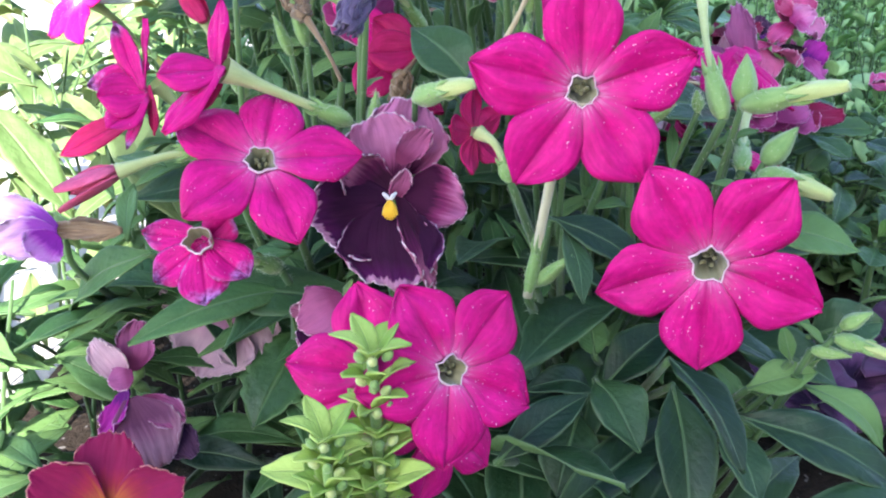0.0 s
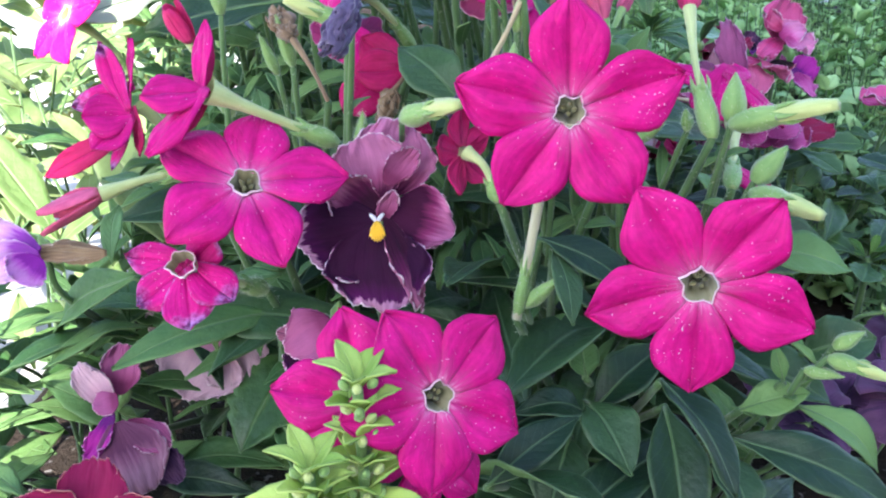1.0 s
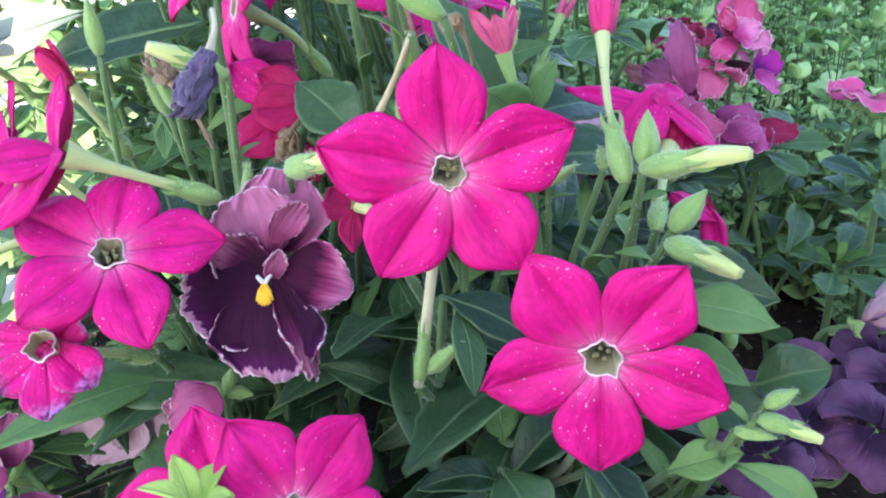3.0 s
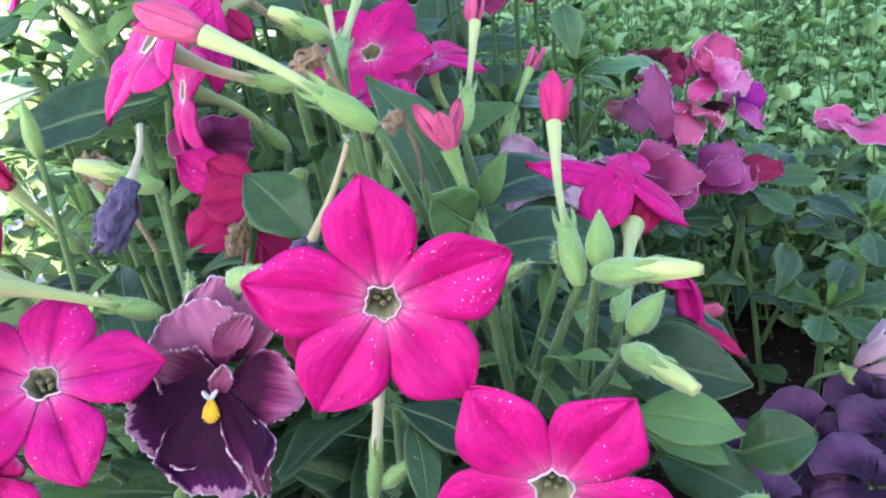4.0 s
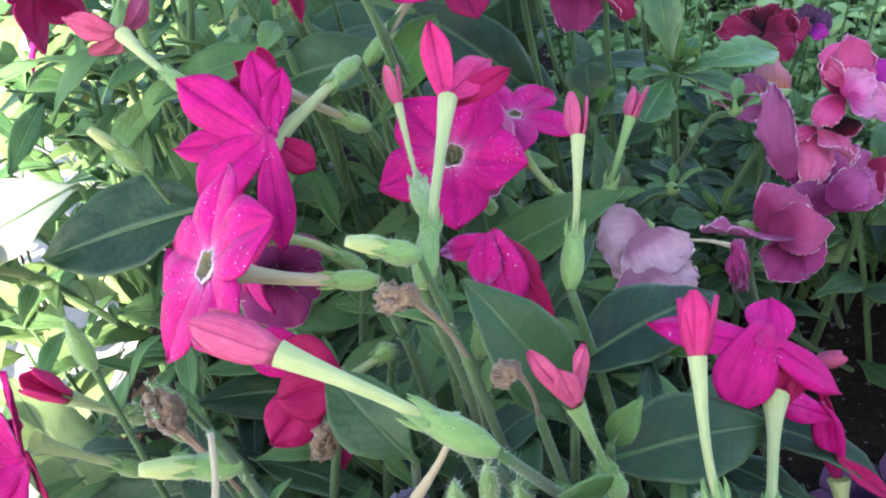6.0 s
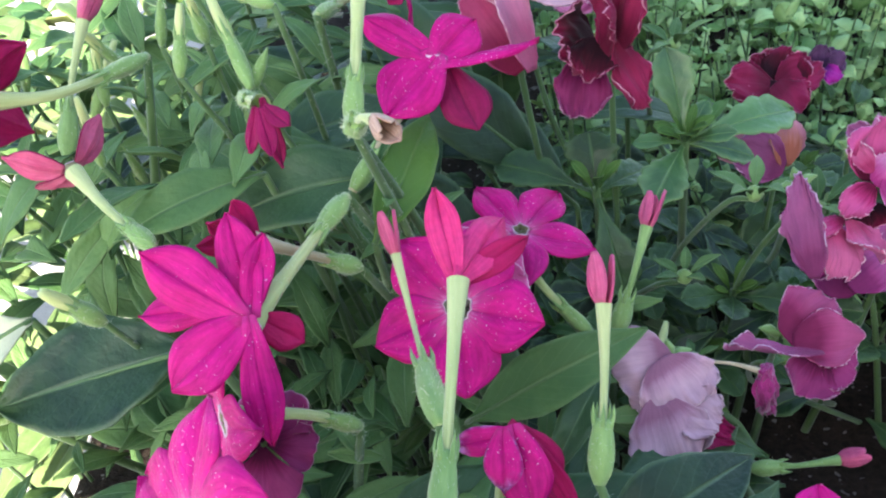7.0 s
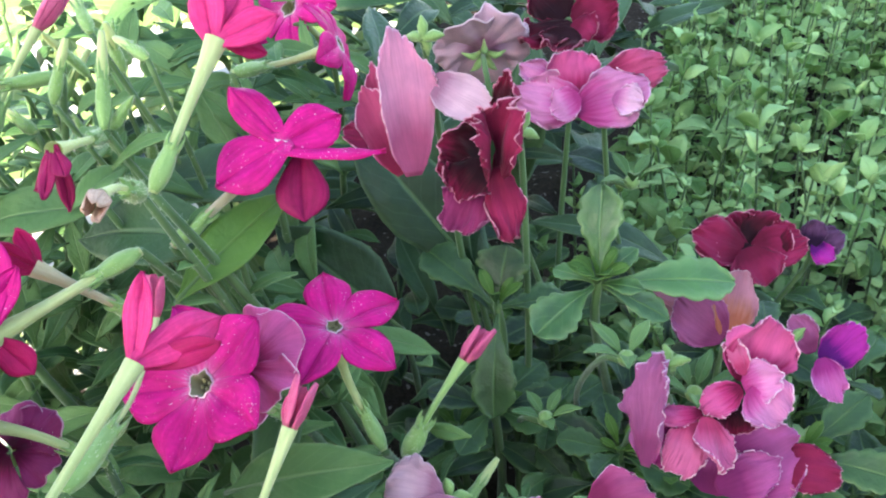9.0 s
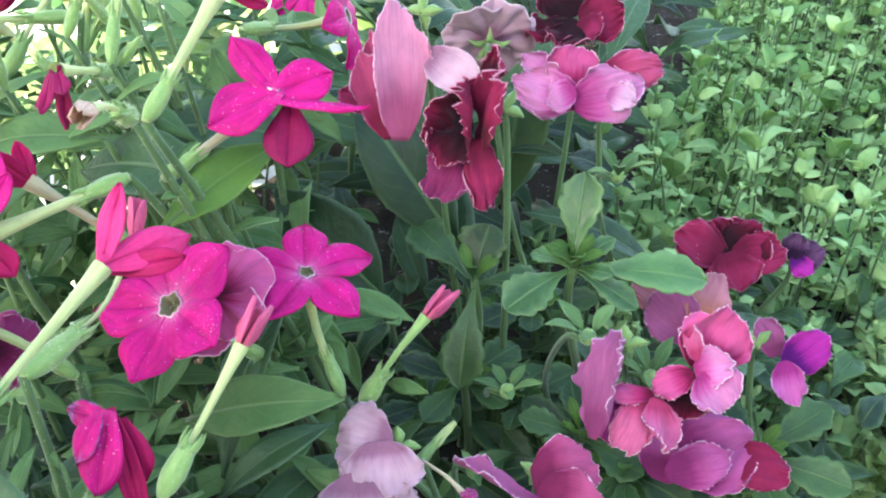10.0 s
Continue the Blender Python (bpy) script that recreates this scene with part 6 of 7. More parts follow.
loose_pansy("pale lilac flower half closed, on a dusky tube", (-0.0534, 0.2661, 0.3550), (
    ((-0.0526, 0.2643, 0.3557), (-0.0692, 0.2634, 0.3617), (-0.20, -0.82, 0.64), 0.36, 0.10, pansy_lilac),
    ((-0.0517, 0.2620, 0.3555), (-0.0667, 0.2571, 0.3541), (-0.20, -1.00, 0.18), 0.45, 0.10, pansy_lilac),
    ((-0.0513, 0.2609, 0.3554), (-0.0559, 0.2539, 0.3512), (0.00, -1.00, 0.18), 0.83, 0.10, pansy_lilac_deep),
    ((-0.0355, 0.2642, 0.3555), (-0.0566, 0.2646, 0.3566), (-0.00, -0.78, 0.74), 0.18, -0.20, withered_brown),
    ((-0.0351, 0.2632, 0.3556), (-0.0561, 0.2626, 0.3542), (0.01, -1.15, -0.19), 0.18, -0.20, withered_brown)), ROOT_D, 0.08)
pansy((0.090, 0.530, 0.432), aim((-0.3, 0.8, 0.3)), 0.0200, "pale", PAN_A, ruffle=0.22)
pansy((0.268, 0.470, 0.352), aim((0.1, -0.3, 0.9), (0, 1, 0)), 0.0200, "rose", (0.26, 0.48), ruffle=0.2, eye_shown=False)
pansy((0.2365, 0.3760, 0.2895), aim((0.75, -0.2, 0.5)), 0.0120, "lilac", (0.26, 0.43), cups=(1.3,) * 5, spread=0.7, ruffle=0.22, eye_shown=False, label="closed lilac pansy lying over the soil")
pansy((0.022, 0.343, 0.401), aim((0.1, -0.5, 0.80), (0, 1, 0)), 0.0140, "mauve", ROOT_A, ruffle=0.15, eye_shown=False)
pansy((0.072, 0.374, 0.414), aim((-0.15, -0.6, 0.78)), 0.0172, "rose", ROOT_C, ruffle=0.22, eye_shown=False)
for x, y, z in ((0.180, 0.318, 0.272), (0.200, 0.338, 0.268), (0.222, 0.330, 0.272), (0.214, 0.362, 0.266), (0.240, 0.352, 0.274), (0.246, 0.378, 0.268), (0.190, 0.362, 0.258), (0.262, 0.360, 0.262)):
    pansy((x, y, z), aim((0.1 * math.sin(x * 400), -0.45, 0.85), (0, 1, 0), x * 900), 0.0200, "dusk", (x, y + 0.01), cups=(-0.15,) * 5, ruffle=0.14, drop=0.008, eye_shown=False)


def pansy_pod(centre, base, label="green pansy seed pod with spread pointed sepals", seed=1, size=0.011):
    """Nodding pod: a small green berry in a star of narrow sepals, on a hooked stalk."""
    ob = thing("pansy_pod", label, "seed pod", "pansy pods", centre)
    rs = np.random.RandomState(seed)
    v, f, u = sweep(spline([(0, 0, -0.003), (0, 0, 0), (0, 0, 0.003)], 5), [0.0006, 0.0022, 0.0027, 0.0022, 0.0005], 12, 0, 0, 0.05)
    part("pod", mesh_from("pod", v, f, [calyx_green], None, u), ob)
    for k in range(5):
        a = 1.257 * k + rs.uniform(-0.3, 0.3)
        d = np.array([math.cos(a), math.sin(a), rs.uniform(0.1, 0.9)]) * size * rs.uniform(0.75, 1.1)
        g = blade(d * 0.15, d, size * 0.28, (0, 0, 1), "lance", 0.1, 0.3, 0.05, rs.randint(999), 0, 7, 10)
        v, f, u, sd = shell(g, 0.0004)
        part("sepal", mesh_from("sepal", v, f, [leaf_mid, leaf_under], sd, u), ob)
    o = Vector(centre)
    stalk_part(ob, [Vector((0, 0, -0.002)), Vector((-0.008, 0.004, -0.006)), *[x - o for x in foot(o + Vector((-0.016, 0.008, -0.012)), base)[1:]]], 0.0009, 0.0012, stem_green, seed)
    return ob


pansy_pod((0.160, 0.432, 0.385), PAN_B, seed=2, size=0.017)
pansy_pod((0.138, 0.426, 0.360), PAN_B, seed=3, size=0.013)
pansy_pod((0.180, 0.432, 0.376), PAN_C, seed=4, size=0.016)
pansy_pod((0.136, 0.404, 0.345), ROOT_E, seed=5, size=0.009)
pansy_pod((0.165, 0.405, 0.340), PAN_C, seed=6, size=0.010)
pansy_pod((0.150, 0.500, 0.402), PAN_B, seed=7, size=0.015)

# ---- leaves that stand out ----
leaf((0.008, 0.266, 0.338), (-0.031, 0.246, 0.331), 0.0125, ROOT_A, (0, -0.5, 0.8), mat=leaf_mid)
leaf((-0.029, 0.266, 0.348), (-0.064, 0.290, 0.318), 0.016, ROOT_D, (-0.3, -0.5, 0.8), mat=leaf_mid)
leaf((0.009, 0.292, 0.312), (-0.006, 0.268, 0.292), 0.022, ROOT_A, (-0.2, -0.6, 0.7), "oval", leaf_pansy, "broad scalloped dark green pansy leaf", teeth=7, name="pansy_leaf", group="pansy leaves")
leaf((0.088, 0.241, 0.325), (0.096, 0.221, 0.3165), 0.0140, ROOT_B, (0.1, -0.45, 0.85), fold=0.34, wavy=0.10)
leaf((0.105, 0.237, 0.333), (0.118, 0.213, 0.3165), 0.0125, ROOT_B, (0.45, -0.45, 0.75), fold=0.36, wavy=0.08)
leaf((0.122, 0.234, 0.319), (0.163, 0.221, 0.304), 0.0150, ROOT_B, (0.05, -0.40, 0.90), fold=0.30, wavy=0.10)
leaf((0.090, 0.243, 0.321), (0.110, 0.257, 0.332), 0.0130, ROOT_B, (-0.2, -0.6, 0.75), fold=0.30)
leaf((0.088, 0.240, 0.322), (0.069, 0.232, 0.327), 0.0095, ROOT_B, (0.0, -0.5, 0.85), fold=0.35, arch=0.22, wavy=0.12)
leaf((0.108, 0.242, 0.323), (0.108, 0.213, 0.298), 0.0150, ROOT_B, (0, -0.70, 0.70), fold=0.30, label="long pointed dark green tobacco leaf with a broad pale midrib")
leaf((0.084, 0.238, 0.317), (0.077, 0.221, 0.304), 0.0150, ROOT_B, (-0.2, -0.6, 0.75), fold=0.25)
leaf((0.119, 0.231, 0.316), (0.123, 0.214, 0.308), 0.0120, ROOT_B, (0.2, -0.5, 0.8), "oval", leaf_dark_shaded, "rounded dark green leaf low under the flowers", fold=0.2)
leaf((0.143, 0.246, 0.321), (0.164, 0.240, 0.305), 0.0100, ROOT_B, (0.3, -0.6, 0.75), mat=leaf_mid, fold=0.3, arch=0.18)
leaf((0.127, 0.242, 0.322), (0.143, 0.240, 0.328), 0.0095, ROOT_B, (0.0, -0.6, 0.8), mat=leaf_mid, fold=0.3)
leaf((0.136, 0.240, 0.331), (0.1335, 0.243, 0.340), 0.0042, ROOT_B, (-0.2, -0.8, 0.4), mat=leaf_mid)
leaf((0.089, 0.250, 0.327), (0.088, 0.256, 0.336), 0.0085, ROOT_B, (0, -0.8, 0.5), "oval", leaf_mid, "small rounded green leaf", arch=0.03)
leaf((0.172, 0.312, 0.302), (0.193, 0.308, 0.309), 0.0200, ROOT_E, (0, -0.6, 0.8), "oval", leaf_dark_shaded, "broad rounded dull green leaf over the soil")
leaf((0.062, 0.215, 0.318), (0.084, 0.228, 0.328), 0.010, ROOT_B, (0, -0.5, 0.9))
leaf((0.124, 0.240, 0.366), (0.146, 0.236, 0.362), 0.013, ROOT_B, (0, -0.5, 0.9), mat=leaf_mid)
leaf((0.076, 0.252, 0.364), (0.100, 0.245, 0.352), 0.012, ROOT_B, (0, -0.4, 0.9))
leaf((0.079, 0.250, 0.362), (0.082, 0.232, 0.350), 0.008, ROOT_B, (0.4, -0.6, 0.7))
leaf((0.004, 0.368, 0.410), (-0.051, 0.366, 0.399), 0.030, ROOT_D, (0.1, -0.5, 0.9), label="large dull green tobacco leaf", arch=0.03)
# sun glare on this leaf comes from its pale colour
leaf((-0.042, 0.384, 0.412), (-0.086, 0.366, 0.399), 0.028, ROOT_D, (-0.2, -0.5, 0.8), label="tobacco leaf coloured pale to look glaring in the sun", mat=leaf_glare, arch=0.03)
leaf((0.067, 0.361, 0.379), (0.114, 0.366, 0.400), 0.016, ROOT_E, (-0.1, -0.6, 0.8), mat=leaf_mid)
leaf((0.090, 0.313, 0.384), (0.132, 0.336, 0.386), 0.020, ROOT_B, (-0.2, -0.5, 0.9))
leaf((0.092, 0.290, 0.392), (0.073, 0.299, 0.426), 0.018, ROOT_B, (0.5, -0.7, 0.5))
leaf((0.026, 0.395, 0.440), (-0.010, 0.380, 0.436), 0.014, ROOT_C, (0, -0.5, 0.9), mat=leaf_mid)
leaf((0.060, 0.400, 0.432), (0.010, 0.398, 0.425), 0.022, ROOT_C, (0, -0.5, 0.9))
leaf((0.051, 0.382, 0.424), (0.067, 0.419, 0.436), 0.014, ROOT_C, (0.3, -0.6, 0.75), mat=leaf_bright, label="bright green pointed tobacco leaf, turned on its edge")
leaf((0.020, 0.420, 0.430), (0.060, 0.440, 0.425), 0.022, ROOT_C, (0, -0.4, 0.9))
leaf((0.095, 0.264, 0.400), (0.087, 0.257, 0.409), 0.013, ROOT_B, (-0.1, -0.9, 0.4), "oval", leaf_mid, "small rounded heart-shaped grey-green leaf", arch=0.03)
leaf((0.058, 0.286, 0.390), (0.040, 0.302, 0.403), 0.016, ROOT_A, (-0.1, -0.7, 0.7))
leaf((0.098, 0.278, 0.398), (0.104, 0.276, 0.412), 0.006, ROOT_B, (-0.3, -0.8, 0.4), mat=leaf_mid)
leaf((0.095, 0.286, 0.384), (0.135, 0.298, 0.378), 0.020, ROOT_B, (0, -0.5, 0.9))
leaf((0.128, 0.290, 0.350), (0.160, 0.272, 0.350), 0.022, ROOT_B, (0.1, -0.7, 0.7))
leaf((0.150, 0.322, 0.296), (0.178, 0.300, 0.290), 0.020, ROOT_B, (0.1, -0.6, 0.8), "oval", leaf_dark_shaded, "broad dark green leaf low over the soil")
leaf((0.135, 0.292, 0.330), (0.160, 0.285, 0.318), 0.012, ROOT_B, (0.1, -0.6, 0.8), mat=leaf_mid)
leaf((0.040, 0.330, 0.372), (0.078, 0.348, 0.375), 0.018, ROOT_A, (0, -0.5, 0.9))
# the deep shade at the back is carried by these leaves' dark colour
leaf((0.110, 0.470, 0.360), (0.060, 0.520, 0.385), 0.026, PAN_A, (0, -0.5, 0.9), label="large bluish green leaf, coloured dark for the shade")
leaf((0.078, 0.462, 0.352), (0.030, 0.468, 0.385), 0.030, PAN_A, (0, -0.6, 0.8), label="large bluish green leaf, coloured dark for the shade")
leaf((0.100, 0.480, 0.370), (0.048, 0.500, 0.412), 0.028, PAN_A, (0, -0.6, 0.8), label="large bluish green leaf, coloured dark for the shade")
leaf((0.080, 0.500, 0.360), (0.040, 0.560, 0.420), 0.030, PAN_A, (0, -0.6, 0.8), label="large bluish green leaf, coloured dark for the shade")
leaf((0.090, 0.560, 0.340), (0.090, 0.600, 0.420), 0.032, PAN_B, (0, -0.8, 0.5), label="large bluish green leaf, coloured dark for the shade")


def pansy_shoot(centre, tips, base, label, mats, small=8, seed=1):
    """Leafy pansy shoot: a rosette of toothed leaves on a stem."""
    ob = thing("pansy_shoot", label, "plant shoot", "pansy shoots", centre)
    o = np.array(centre, dtype=float)
    rs = np.random.RandomState(seed)
    for t, w in tips:
        d = np.array(t) - o
        g = blade(d * 0.06, d, w, (0, -0.45, 0.9), "spoon", 0.06, 0.16, 0.05, rs.randint(999), 5, 11, 60)
        v, f, u, sd = shell(g, 0.0004)
        part("leaf", mesh_from("leaf", v, f, [mats, leaf_under], sd, u), ob)
    for k in range(small):
        a = 2.4 * k
        L = rs.uniform(0.008, 0.015)
        d = np.array([math.cos(a) * L * 0.8, math.sin(a) * L * 0.7, rs.uniform(0.004, 0.012)])
        g = blade(d * 0.1, d, L * 0.34, (0, -0.3, 1), "spoon", 0.12, 0.25, 0.05, rs.randint(999), 0, 7, 10)
        v, f, u, sd = shell(g, 0.0004)
        part("leaf", mesh_from("leaf", v, f, [leaf_bright, leaf_under], sd, u), ob)
    stalk_part(ob, [Vector((0, 0, 0.002)), Vector((0.001, 0.004, -0.03)), Vector((base[0] - o[0], base[1] - o[1], G - 0.004 - o[2]))], 0.0014, 0.0018, stem_green, seed, 0, "stem")
    return ob


pansy_shoot((0.146, 0.463, 0.386), (((0.1430, 0.4800, 0.4125), 0.0135), ((0.1875, 0.4800, 0.3815), 0.0150), ((0.1310, 0.4410, 0.3795), 0.0150), ((0.1690, 0.4620, 0.3770), 0.0090),
                                    ((0.1300, 0.4700, 0.3835), 0.0060), ((0.1560, 0.4750, 0.3930), 0.0064), ((0.1610, 0.4560, 0.3920), 0.0060)),
            PAN_B, "fresh green pansy shoot with toothed leaves", leaf_young, 12, 4)
pansy_shoot((0.115, 0.455, 0.376), (((0.115, 0.468, 0.392), 0.017), ((0.083, 0.477, 0.378), 0.014), ((0.120, 0.431, 0.350), 0.014), ((0.135, 0.470, 0.372), 0.012)), PAN_A, "dark green pansy shoot with broad toothed leaves", leaf_pansy, 4, 5)
pansy_shoot((0.232, 0.400, 0.300), (((0.262, 0.405, 0.305), 0.012), ((0.215, 0.418, 0.306), 0.012), ((0.220, 0.378, 0.300), 0.013), ((0.245, 0.376, 0.298), 0.012), ((0.250, 0.425, 0.31), 0.012)), (0.235, 0.41), "green pansy shoot spreading low over the soil", leaf_pansy, 6, 6)
pansy_shoot((0.215, 0.455, 0.335), (((0.245, 0.450, 0.338), 0.013), ((0.228, 0.430, 0.330), 0.012), ((0.20, 0.470, 0.34), 0.012), ((0.235, 0.478, 0.345), 0.012)), PAN_C, "green pansy shoot among the mauve flowers", leaf_pansy, 6, 7)
pansy_shoot((0.245, 0.400, 0.335), (((0.275, 0.39, 0.34), 0.013), ((0.238, 0.375, 0.33), 0.012), ((0.23, 0.42, 0.34), 0.012), ((0.262, 0.424, 0.345), 0.012)), (0.25, 0.41), "green pansy shoot beside the mauve flowers", leaf_pansy, 6, 8)


bed = np.random.RandomState(77)
for k in range(14):
    x, y = 0.095 + 0.115 * ((k * 0.618) % 1), bed.uniform(0.438, 0.515)
    c = np.array([x, y, bed.uniform(0.295, 0.340)])
    a0, ends = bed.uniform(0, 6.28), []
    for j in range(6):
        a, L = a0 + 2.4 * j, bed.uniform(0.016, 0.026)
        ends.append((tuple(c + np.array([math.cos(a) * L, math.sin(a) * L, bed.uniform(-0.003, 0.010)])), L * bed.uniform(0.40, 0.52)))
    pansy_shoot(tuple(c), ends, (x + bed.uniform(-0.01, 0.01), y + 0.008), "dark green pansy shoot with spread toothed leaves", leaf_pansy, 6, 100 + k)


def basil_shoot(tip, foot_at, label):
    """Flowering basil spike: whorls of small pointed lime leaves on a square stem."""
    ob = thing("basil_shoot", label, "herb", "", foot_at)
    o, t = np.array(foot_at, dtype=float), np.array(tip, dtype=float)
    rs = np.random.RandomState(5)
    path = spline([(0, 0, 0), (t - o) * 0.5 + (0.002, 0, 0), t - o], 8)
    v, f, u = sweep(path, [0.0014, 0.0011], 6)
    part("stem", mesh_from("stem", v, f, [calyx_green], None, u), ob)
    for k in range(10):
        p = np.array([np.interp(0.66 + 0.34 * k / 9, np.linspace(0, 1, len(path)), path[:, c]) for c in range(3)])
        n = 5
        for j in range(n):
            a = j * 2 * math.pi / n + k * 0.8
            L = rs.uniform(0.0055, 0.0088) if k < 9 else rs.uniform(0.0060, 0.0075)
            d = np.array([math.cos(a) * L, math.sin(a) * L, L * rs.uniform(0.1, 0.6) + L * 0.05 * k])
            g = blade(p, p + d, L * 0.62, (0, 0, 1), "oval", 0.12, 0.40, 0.06, rs.randint(999), 0, 7, 9)
            v, f, u, sd = shell(g, 0.0004)
            part("leaf", mesh_from("leaf", v, f, [leaf_fresh, leaf_fresh], sd, u), ob)
        for j in range(6):
            a, r, h = j * 1.047 + k, rs.uniform(0.0012, 0.0024), rs.uniform(-0.0012, 0.0016)
            q = p + np.array([math.cos(a) * r, math.sin(a) * r, h])
            v, f, u = sweep(spline([q, q + (math.cos(a) * 0.0008, math.sin(a) * 0.0008, 0.0010), q + (math.cos(a) * 0.0016, math.sin(a) * 0.0016, 0.0020)], 2), [0.0005, 0.0010, 0.0009, 0.0003], 7)
            part("bud", mesh_from("bud", v, f, [calyx_green if j % 2 else bud_lime], None, u), ob)
    for d, w in (((-0.022, 0.000, 0.003), 0.009), ((-0.010, -0.004, 0.006), 0.006), ((0.010, -0.003, 0.006), 0.006)):
        p = path[13]
        g = blade(p, p + np.array(d), w, (0, -0.4, 0.9), "oval", 0.08, 0.3, 0.06, rs.randint(999), 0, 9, 14)
        v, f, u, sd = shell(g, 0.0004)
        part("leaf", mesh_from("leaf", v, f, [leaf_fresh, leaf_fresh], sd, u), ob)
    return ob


basil_shoot((0.037, 0.181, 0.362), (0.038, 0.176, G - 0.004), "bright lime green basil spike with small pointed leaves")
basil_shoot((0.029, 0.174, 0.349), (0.032, 0.170, G - 0.004), "shorter lime green basil spike beside the tall one")


# ---- foliage that nobody could count ----
def canopy(y):
    return float(np.interp(y, (0.10, 0.20, 0.25, 0.30, 0.40, 0.5), (0.288, 0.300, 0.318, 0.360, 0.385, 0.385)))


def thicket(seed, n, x0, x1, y0, y1, top, length, slim, shape, up_tilt=0.5, low=0.02, nu=7, nv=11, bare=None):
    """Leaf blades that rise from low stems at random inside a stretch of the bed."""
    rs = np.random.RandomState(seed)
    out = []
    for k in range(n):
        x, y = rs.uniform(x0, x1), rs.uniform(y0, y1)
        L = rs.uniform(*length)
        a = rs.uniform(0, 2 * math.pi)
        if bare and bare[0] < x < bare[1] and bare[2] < y < bare[3]:
            continue
        e = rs.uniform(-0.35, up_tilt)
        t = np.array([x, y, G + low + (top(y) - G - low) * rs.uniform(0, 1) ** 0.6])
        d = np.array([math.cos(a) * math.cos(e), math.sin(a) * math.cos(e), math.sin(e)]) * L
        up = np.array([rs.uniform(-0.5, 0.5), rs.uniform(-0.8, 0.1), 1.0])
        out.append(blade(t - d, t, L * rs.uniform(*slim), up, shape, rs.uniform(0.04, 0.18), 0.24, 0.12, rs.randint(9999), 0, nu, nv, rs.uniform(-0.5, 0.5)))
    return out


stuff_leaves("tobacco_foliage", thicket(11, 190, -0.02, 0.13, 0.20, 0.36, canopy, (0.028, 0.058), (0.22, 0.36), "lance", bare=(-0.03, 0.028, 0.19, 0.260)), 0.0004, [leaf_dark_shaded, leaf_under], "dense tobacco leaves under the flowers, dark green deepened for shade", "foliage")
stuff_leaves("mid_foliage", thicket(17, 130, -0.03, 0.075, 0.35, 0.46, canopy, (0.022, 0.045), (0.24, 0.36), "lance"), 0.0004, [leaf_mid, leaf_under], "green tobacco leaves further back in the bed", "foliage")
stuff_leaves("stem_leaves", thicket(19, 210, -0.07, 0.11, 0.27, 0.43, lambda y: canopy(y) + 0.012, (0.012, 0.026), (0.20, 0.32), "lance", 0.9, 0.06), 0.0004, [leaf_mid, leaf_under], "small narrow leaves on the tobacco stems", "foliage")
stuff_leaves("side_foliage", thicket(12, 380, -0.13, 0.02, 0.17, 0.34, lambda y: canopy(y) - 0.026, (0.022, 0.040), (0.2, 0.32), "lance", bare=(-0.070, 0.004, 0.165, 0.275)), 0.0004, [leaf_mid, leaf_under], "narrow mid-green leaves beside the tobacco", "foliage")
stuff_leaves("pansy_foliage", thicket(13, 400, 0.06, 0.32, 0.36, 0.60, lambda y: 0.328, (0.014, 0.029), (0.40, 0.58), "spoon", 0.4, bare=(0.155, 0.27, 0.32, 0.425)), 0.0004, [leaf_pansy, leaf_under], "dark green pansy leaves under the flowers", "foliage")
stuff_leaves("back_foliage", thicket(14, 300, -0.12, 0.12, 0.52, 0.85, lambda y: 0.385 + 0.02 * y, (0.03, 0.06), (0.24, 0.38), "lance"), 0.0004, [leaf_dark_shaded, leaf_under], "tall leaves behind the bed, coloured dark for deep shade", "foliage")
stuff_leaves("spray_foliage", thicket(16, 300, -0.09, 0.03, 0.39, 0.54, lambda y: 0.450, (0.016, 0.034), (0.22, 0.34), "lance", 0.9, 0.10), 0.0004, [leaf_mid, leaf_under], "small mid-green leaves on the flowering stems", "foliage")
# both sunlit thickets carry part of their brightness in the leaf colour
stuff_leaves("sunlit_foliage", thicket(15, 150, -0.30, -0.05, 0.34, 0.85, lambda y: 0.375 + 0.04 * y, (0.03, 0.06), (0.26, 0.45), "lance", 0.9), 0.0004, [leaf_sunlit, leaf_sunlit_back], "leaves in the sun, coloured pale yellow-green for its glare", "foliage")
stuff_leaves("low_sunlit_foliage", thicket(18, 210, -0.32, -0.04, 0.45, 1.1, lambda y: 0.33, (0.03, 0.06), (0.26, 0.45), "lance", 0.9), 0.0004, [leaf_sunlit, leaf_sunlit_back], "lower leaves behind the bed, coloured pale yellow-green for sun glare", "foliage")


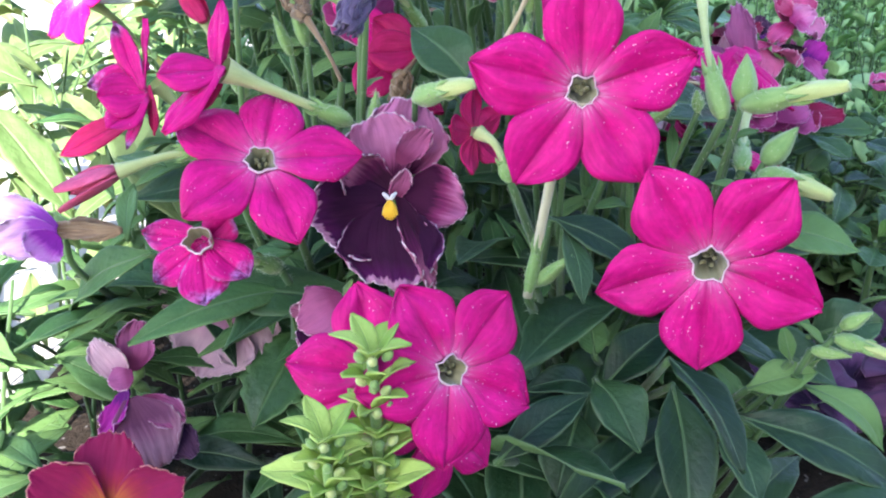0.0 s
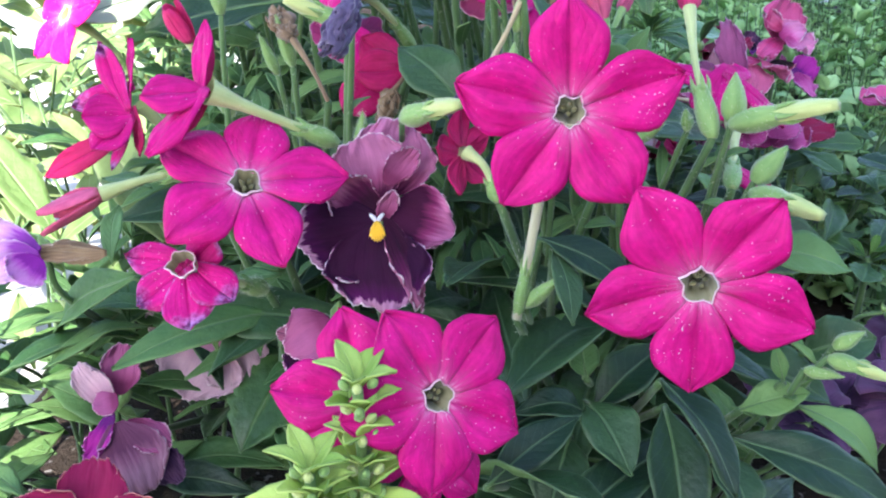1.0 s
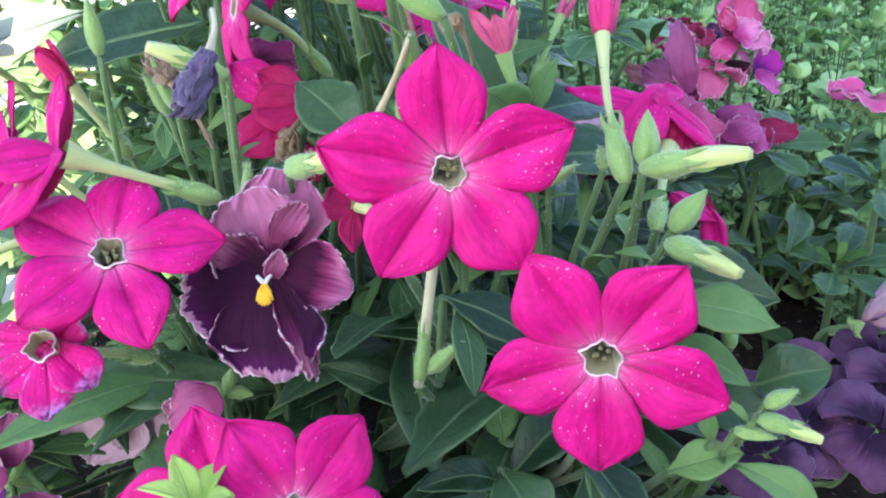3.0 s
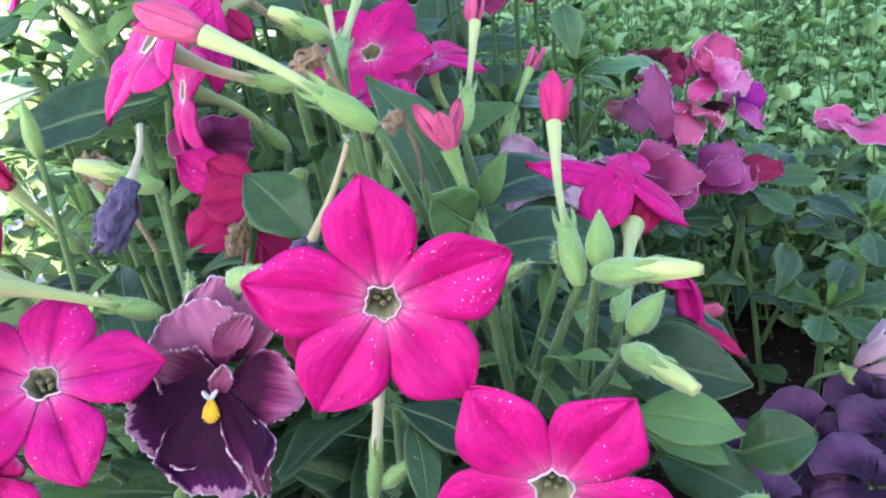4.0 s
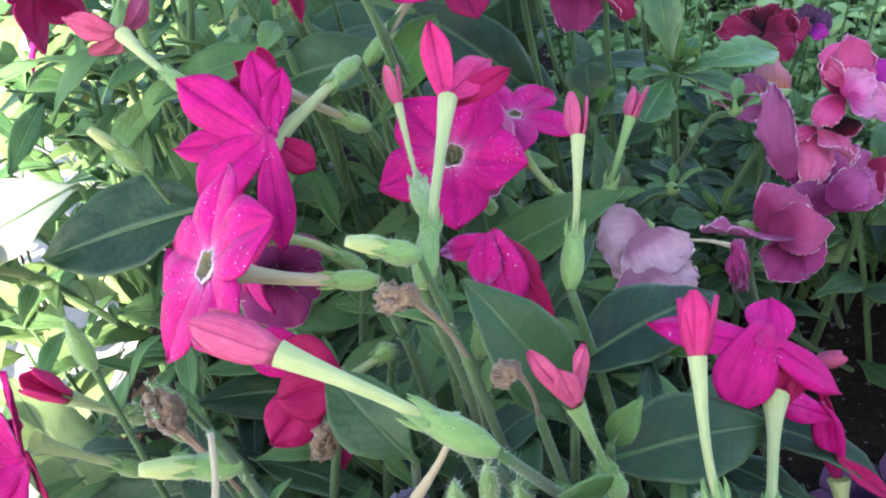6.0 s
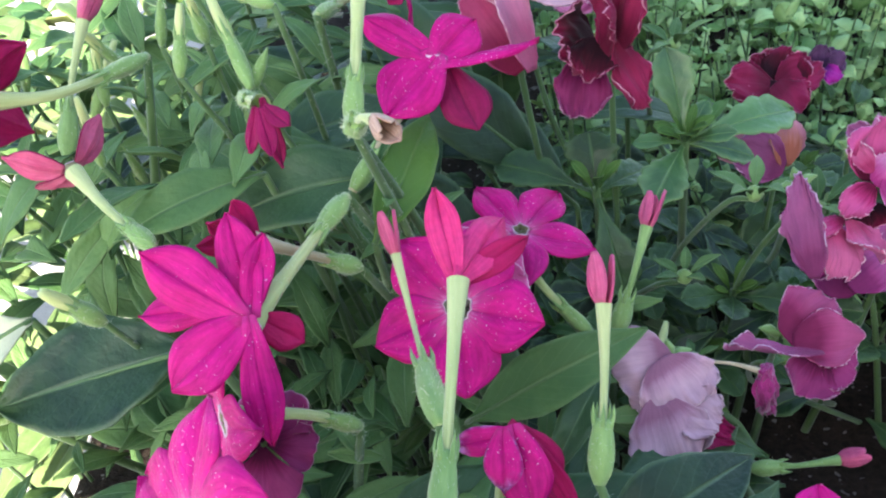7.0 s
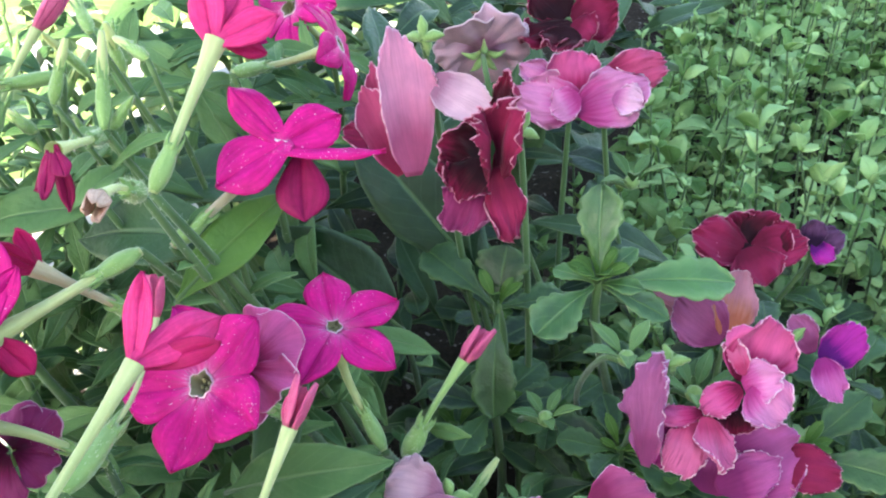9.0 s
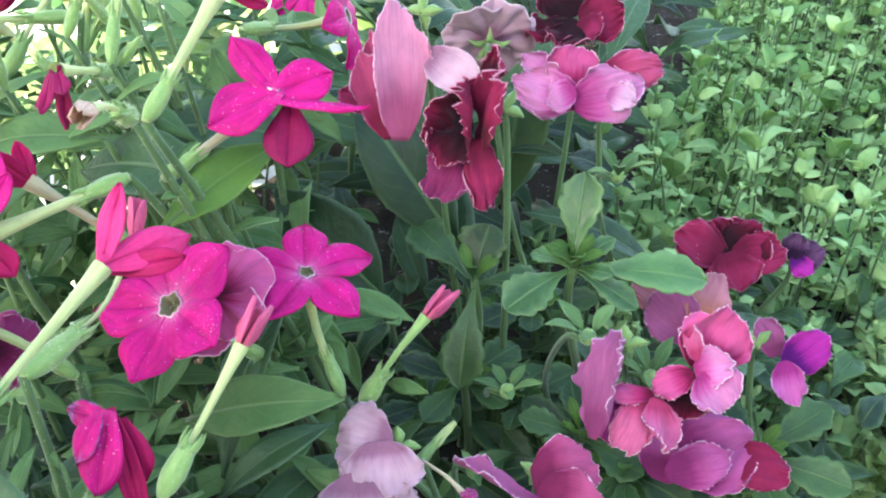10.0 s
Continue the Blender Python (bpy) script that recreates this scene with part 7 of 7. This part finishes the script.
def shoots(seed, n, x0, x1, y0, y1, top):
    """Herb shoots: upright stems with pairs of small rounded leaves and leafy tips."""
    rs = np.random.RandomState(seed)
    leaves, stems = [], []
    for k in range(n):
        x, y = rs.uniform(x0, x1), rs.uniform(y0, y1)
        h = top(y) * rs.uniform(0.86, 1.04)
        lean = rs.normal(0, 0.016, 2)
        foot_p, tip = np.array([x, y, G - 0.003]), np.array([x + lean[0], y + lean[1], h])
        stems.append(spline([foot_p, (foot_p + tip) / 2 + np.r_[rs.normal(0, 0.003, 2), 0], tip], 3))
        a0 = rs.uniform(0, 3.14)
        m = 11
        for j in range(m):
            f = 0.15 + 0.85 * j / (m - 1)
            p = foot_p + (tip - foot_p) * f
            L = rs.uniform(0.0065, 0.0135) * rs.choice((0.5, 0.7, 0.95, 1.5)) * (1.1 - 0.6 * max(0, f - 0.6))
            for sgn in (0, math.pi):
                a = a0 + j * 1.57 + sgn + rs.normal(0, 0.25)
                e = rs.uniform(-0.1, 0.7) + 0.5 * (f > 0.9)
                d = np.array([math.cos(a) * math.cos(e), math.sin(a) * math.cos(e), math.sin(e)]) * L
                leaves.append(blade(p, p + d, L * rs.uniform(0.5, 0.75), (rs.normal(0, 0.3), rs.normal(0, 0.3), 1), "oval", rs.uniform(0.04, 0.2), 0.26, 0.10, rs.randint(9999), 0, 3, 6))
        if k % 2 == 0:
            for j in range(9):
                a, e, L = rs.uniform(0, 6.28), rs.uniform(0.1, 1.5), rs.uniform(0.0030, 0.0045)
                d = np.array([math.cos(a) * math.cos(e), math.sin(a) * math.cos(e), math.sin(e)]) * L
                leaves.append(blade(tip, tip + d, L * 0.8, (0, 0, 1), "oval", 0.2, 0.3, 0.05, rs.randint(9999), 0, 3, 6))
    return leaves, stems


herb_leaves, herb_stems = shoots(21, 1300, 0.12, 0.80, 0.50, 1.20, lambda y: float(np.interp(y, (0.48, 0.6, 0.8, 1.3), (0.315, 0.350, 0.372, 0.40))))
stuff_leaves("oregano", herb_leaves, 0.0003, [leaf_herb, leaf_herb], "dense soft green oregano with small rounded leaves", "herb")
stuff_stems("oregano_stems", herb_stems, 0.0009, 0.0005, stem_green, "thin green oregano stems", 4)
far_leaves, far_stems = shoots(22, 160, 0.26, 0.50, 0.42, 0.62, lambda y: 0.30 + 0.1 * (y - 0.4))
stuff_leaves("low_oregano", far_leaves, 0.0003, [leaf_herb, leaf_herb], "low oregano at the edge of the soil", "herb")
stuff_stems("low_oregano_stems", far_stems, 0.0009, 0.0005, stem_green, "thin green oregano stems", 4)

rs = np.random.RandomState(31)
wisps = []
for k in range(60):
    x, y = rs.uniform(-0.22, 0.02), rs.uniform(0.20, 0.62)
    h = min(canopy(y), 0.40) - rs.uniform(0.0, 0.06)
    t = np.array([x + rs.normal(0, 0.02), y + rs.normal(0, 0.02), h])
    wisps.append(spline([(x, y, G - 0.03), (x + (t[0] - x) * 0.3, y, (G + h) / 2), t], 4))
stuff_stems("slender_stems", wisps, 0.0011, 0.0006, stem_green, "slender green stems among the leaves", 5)
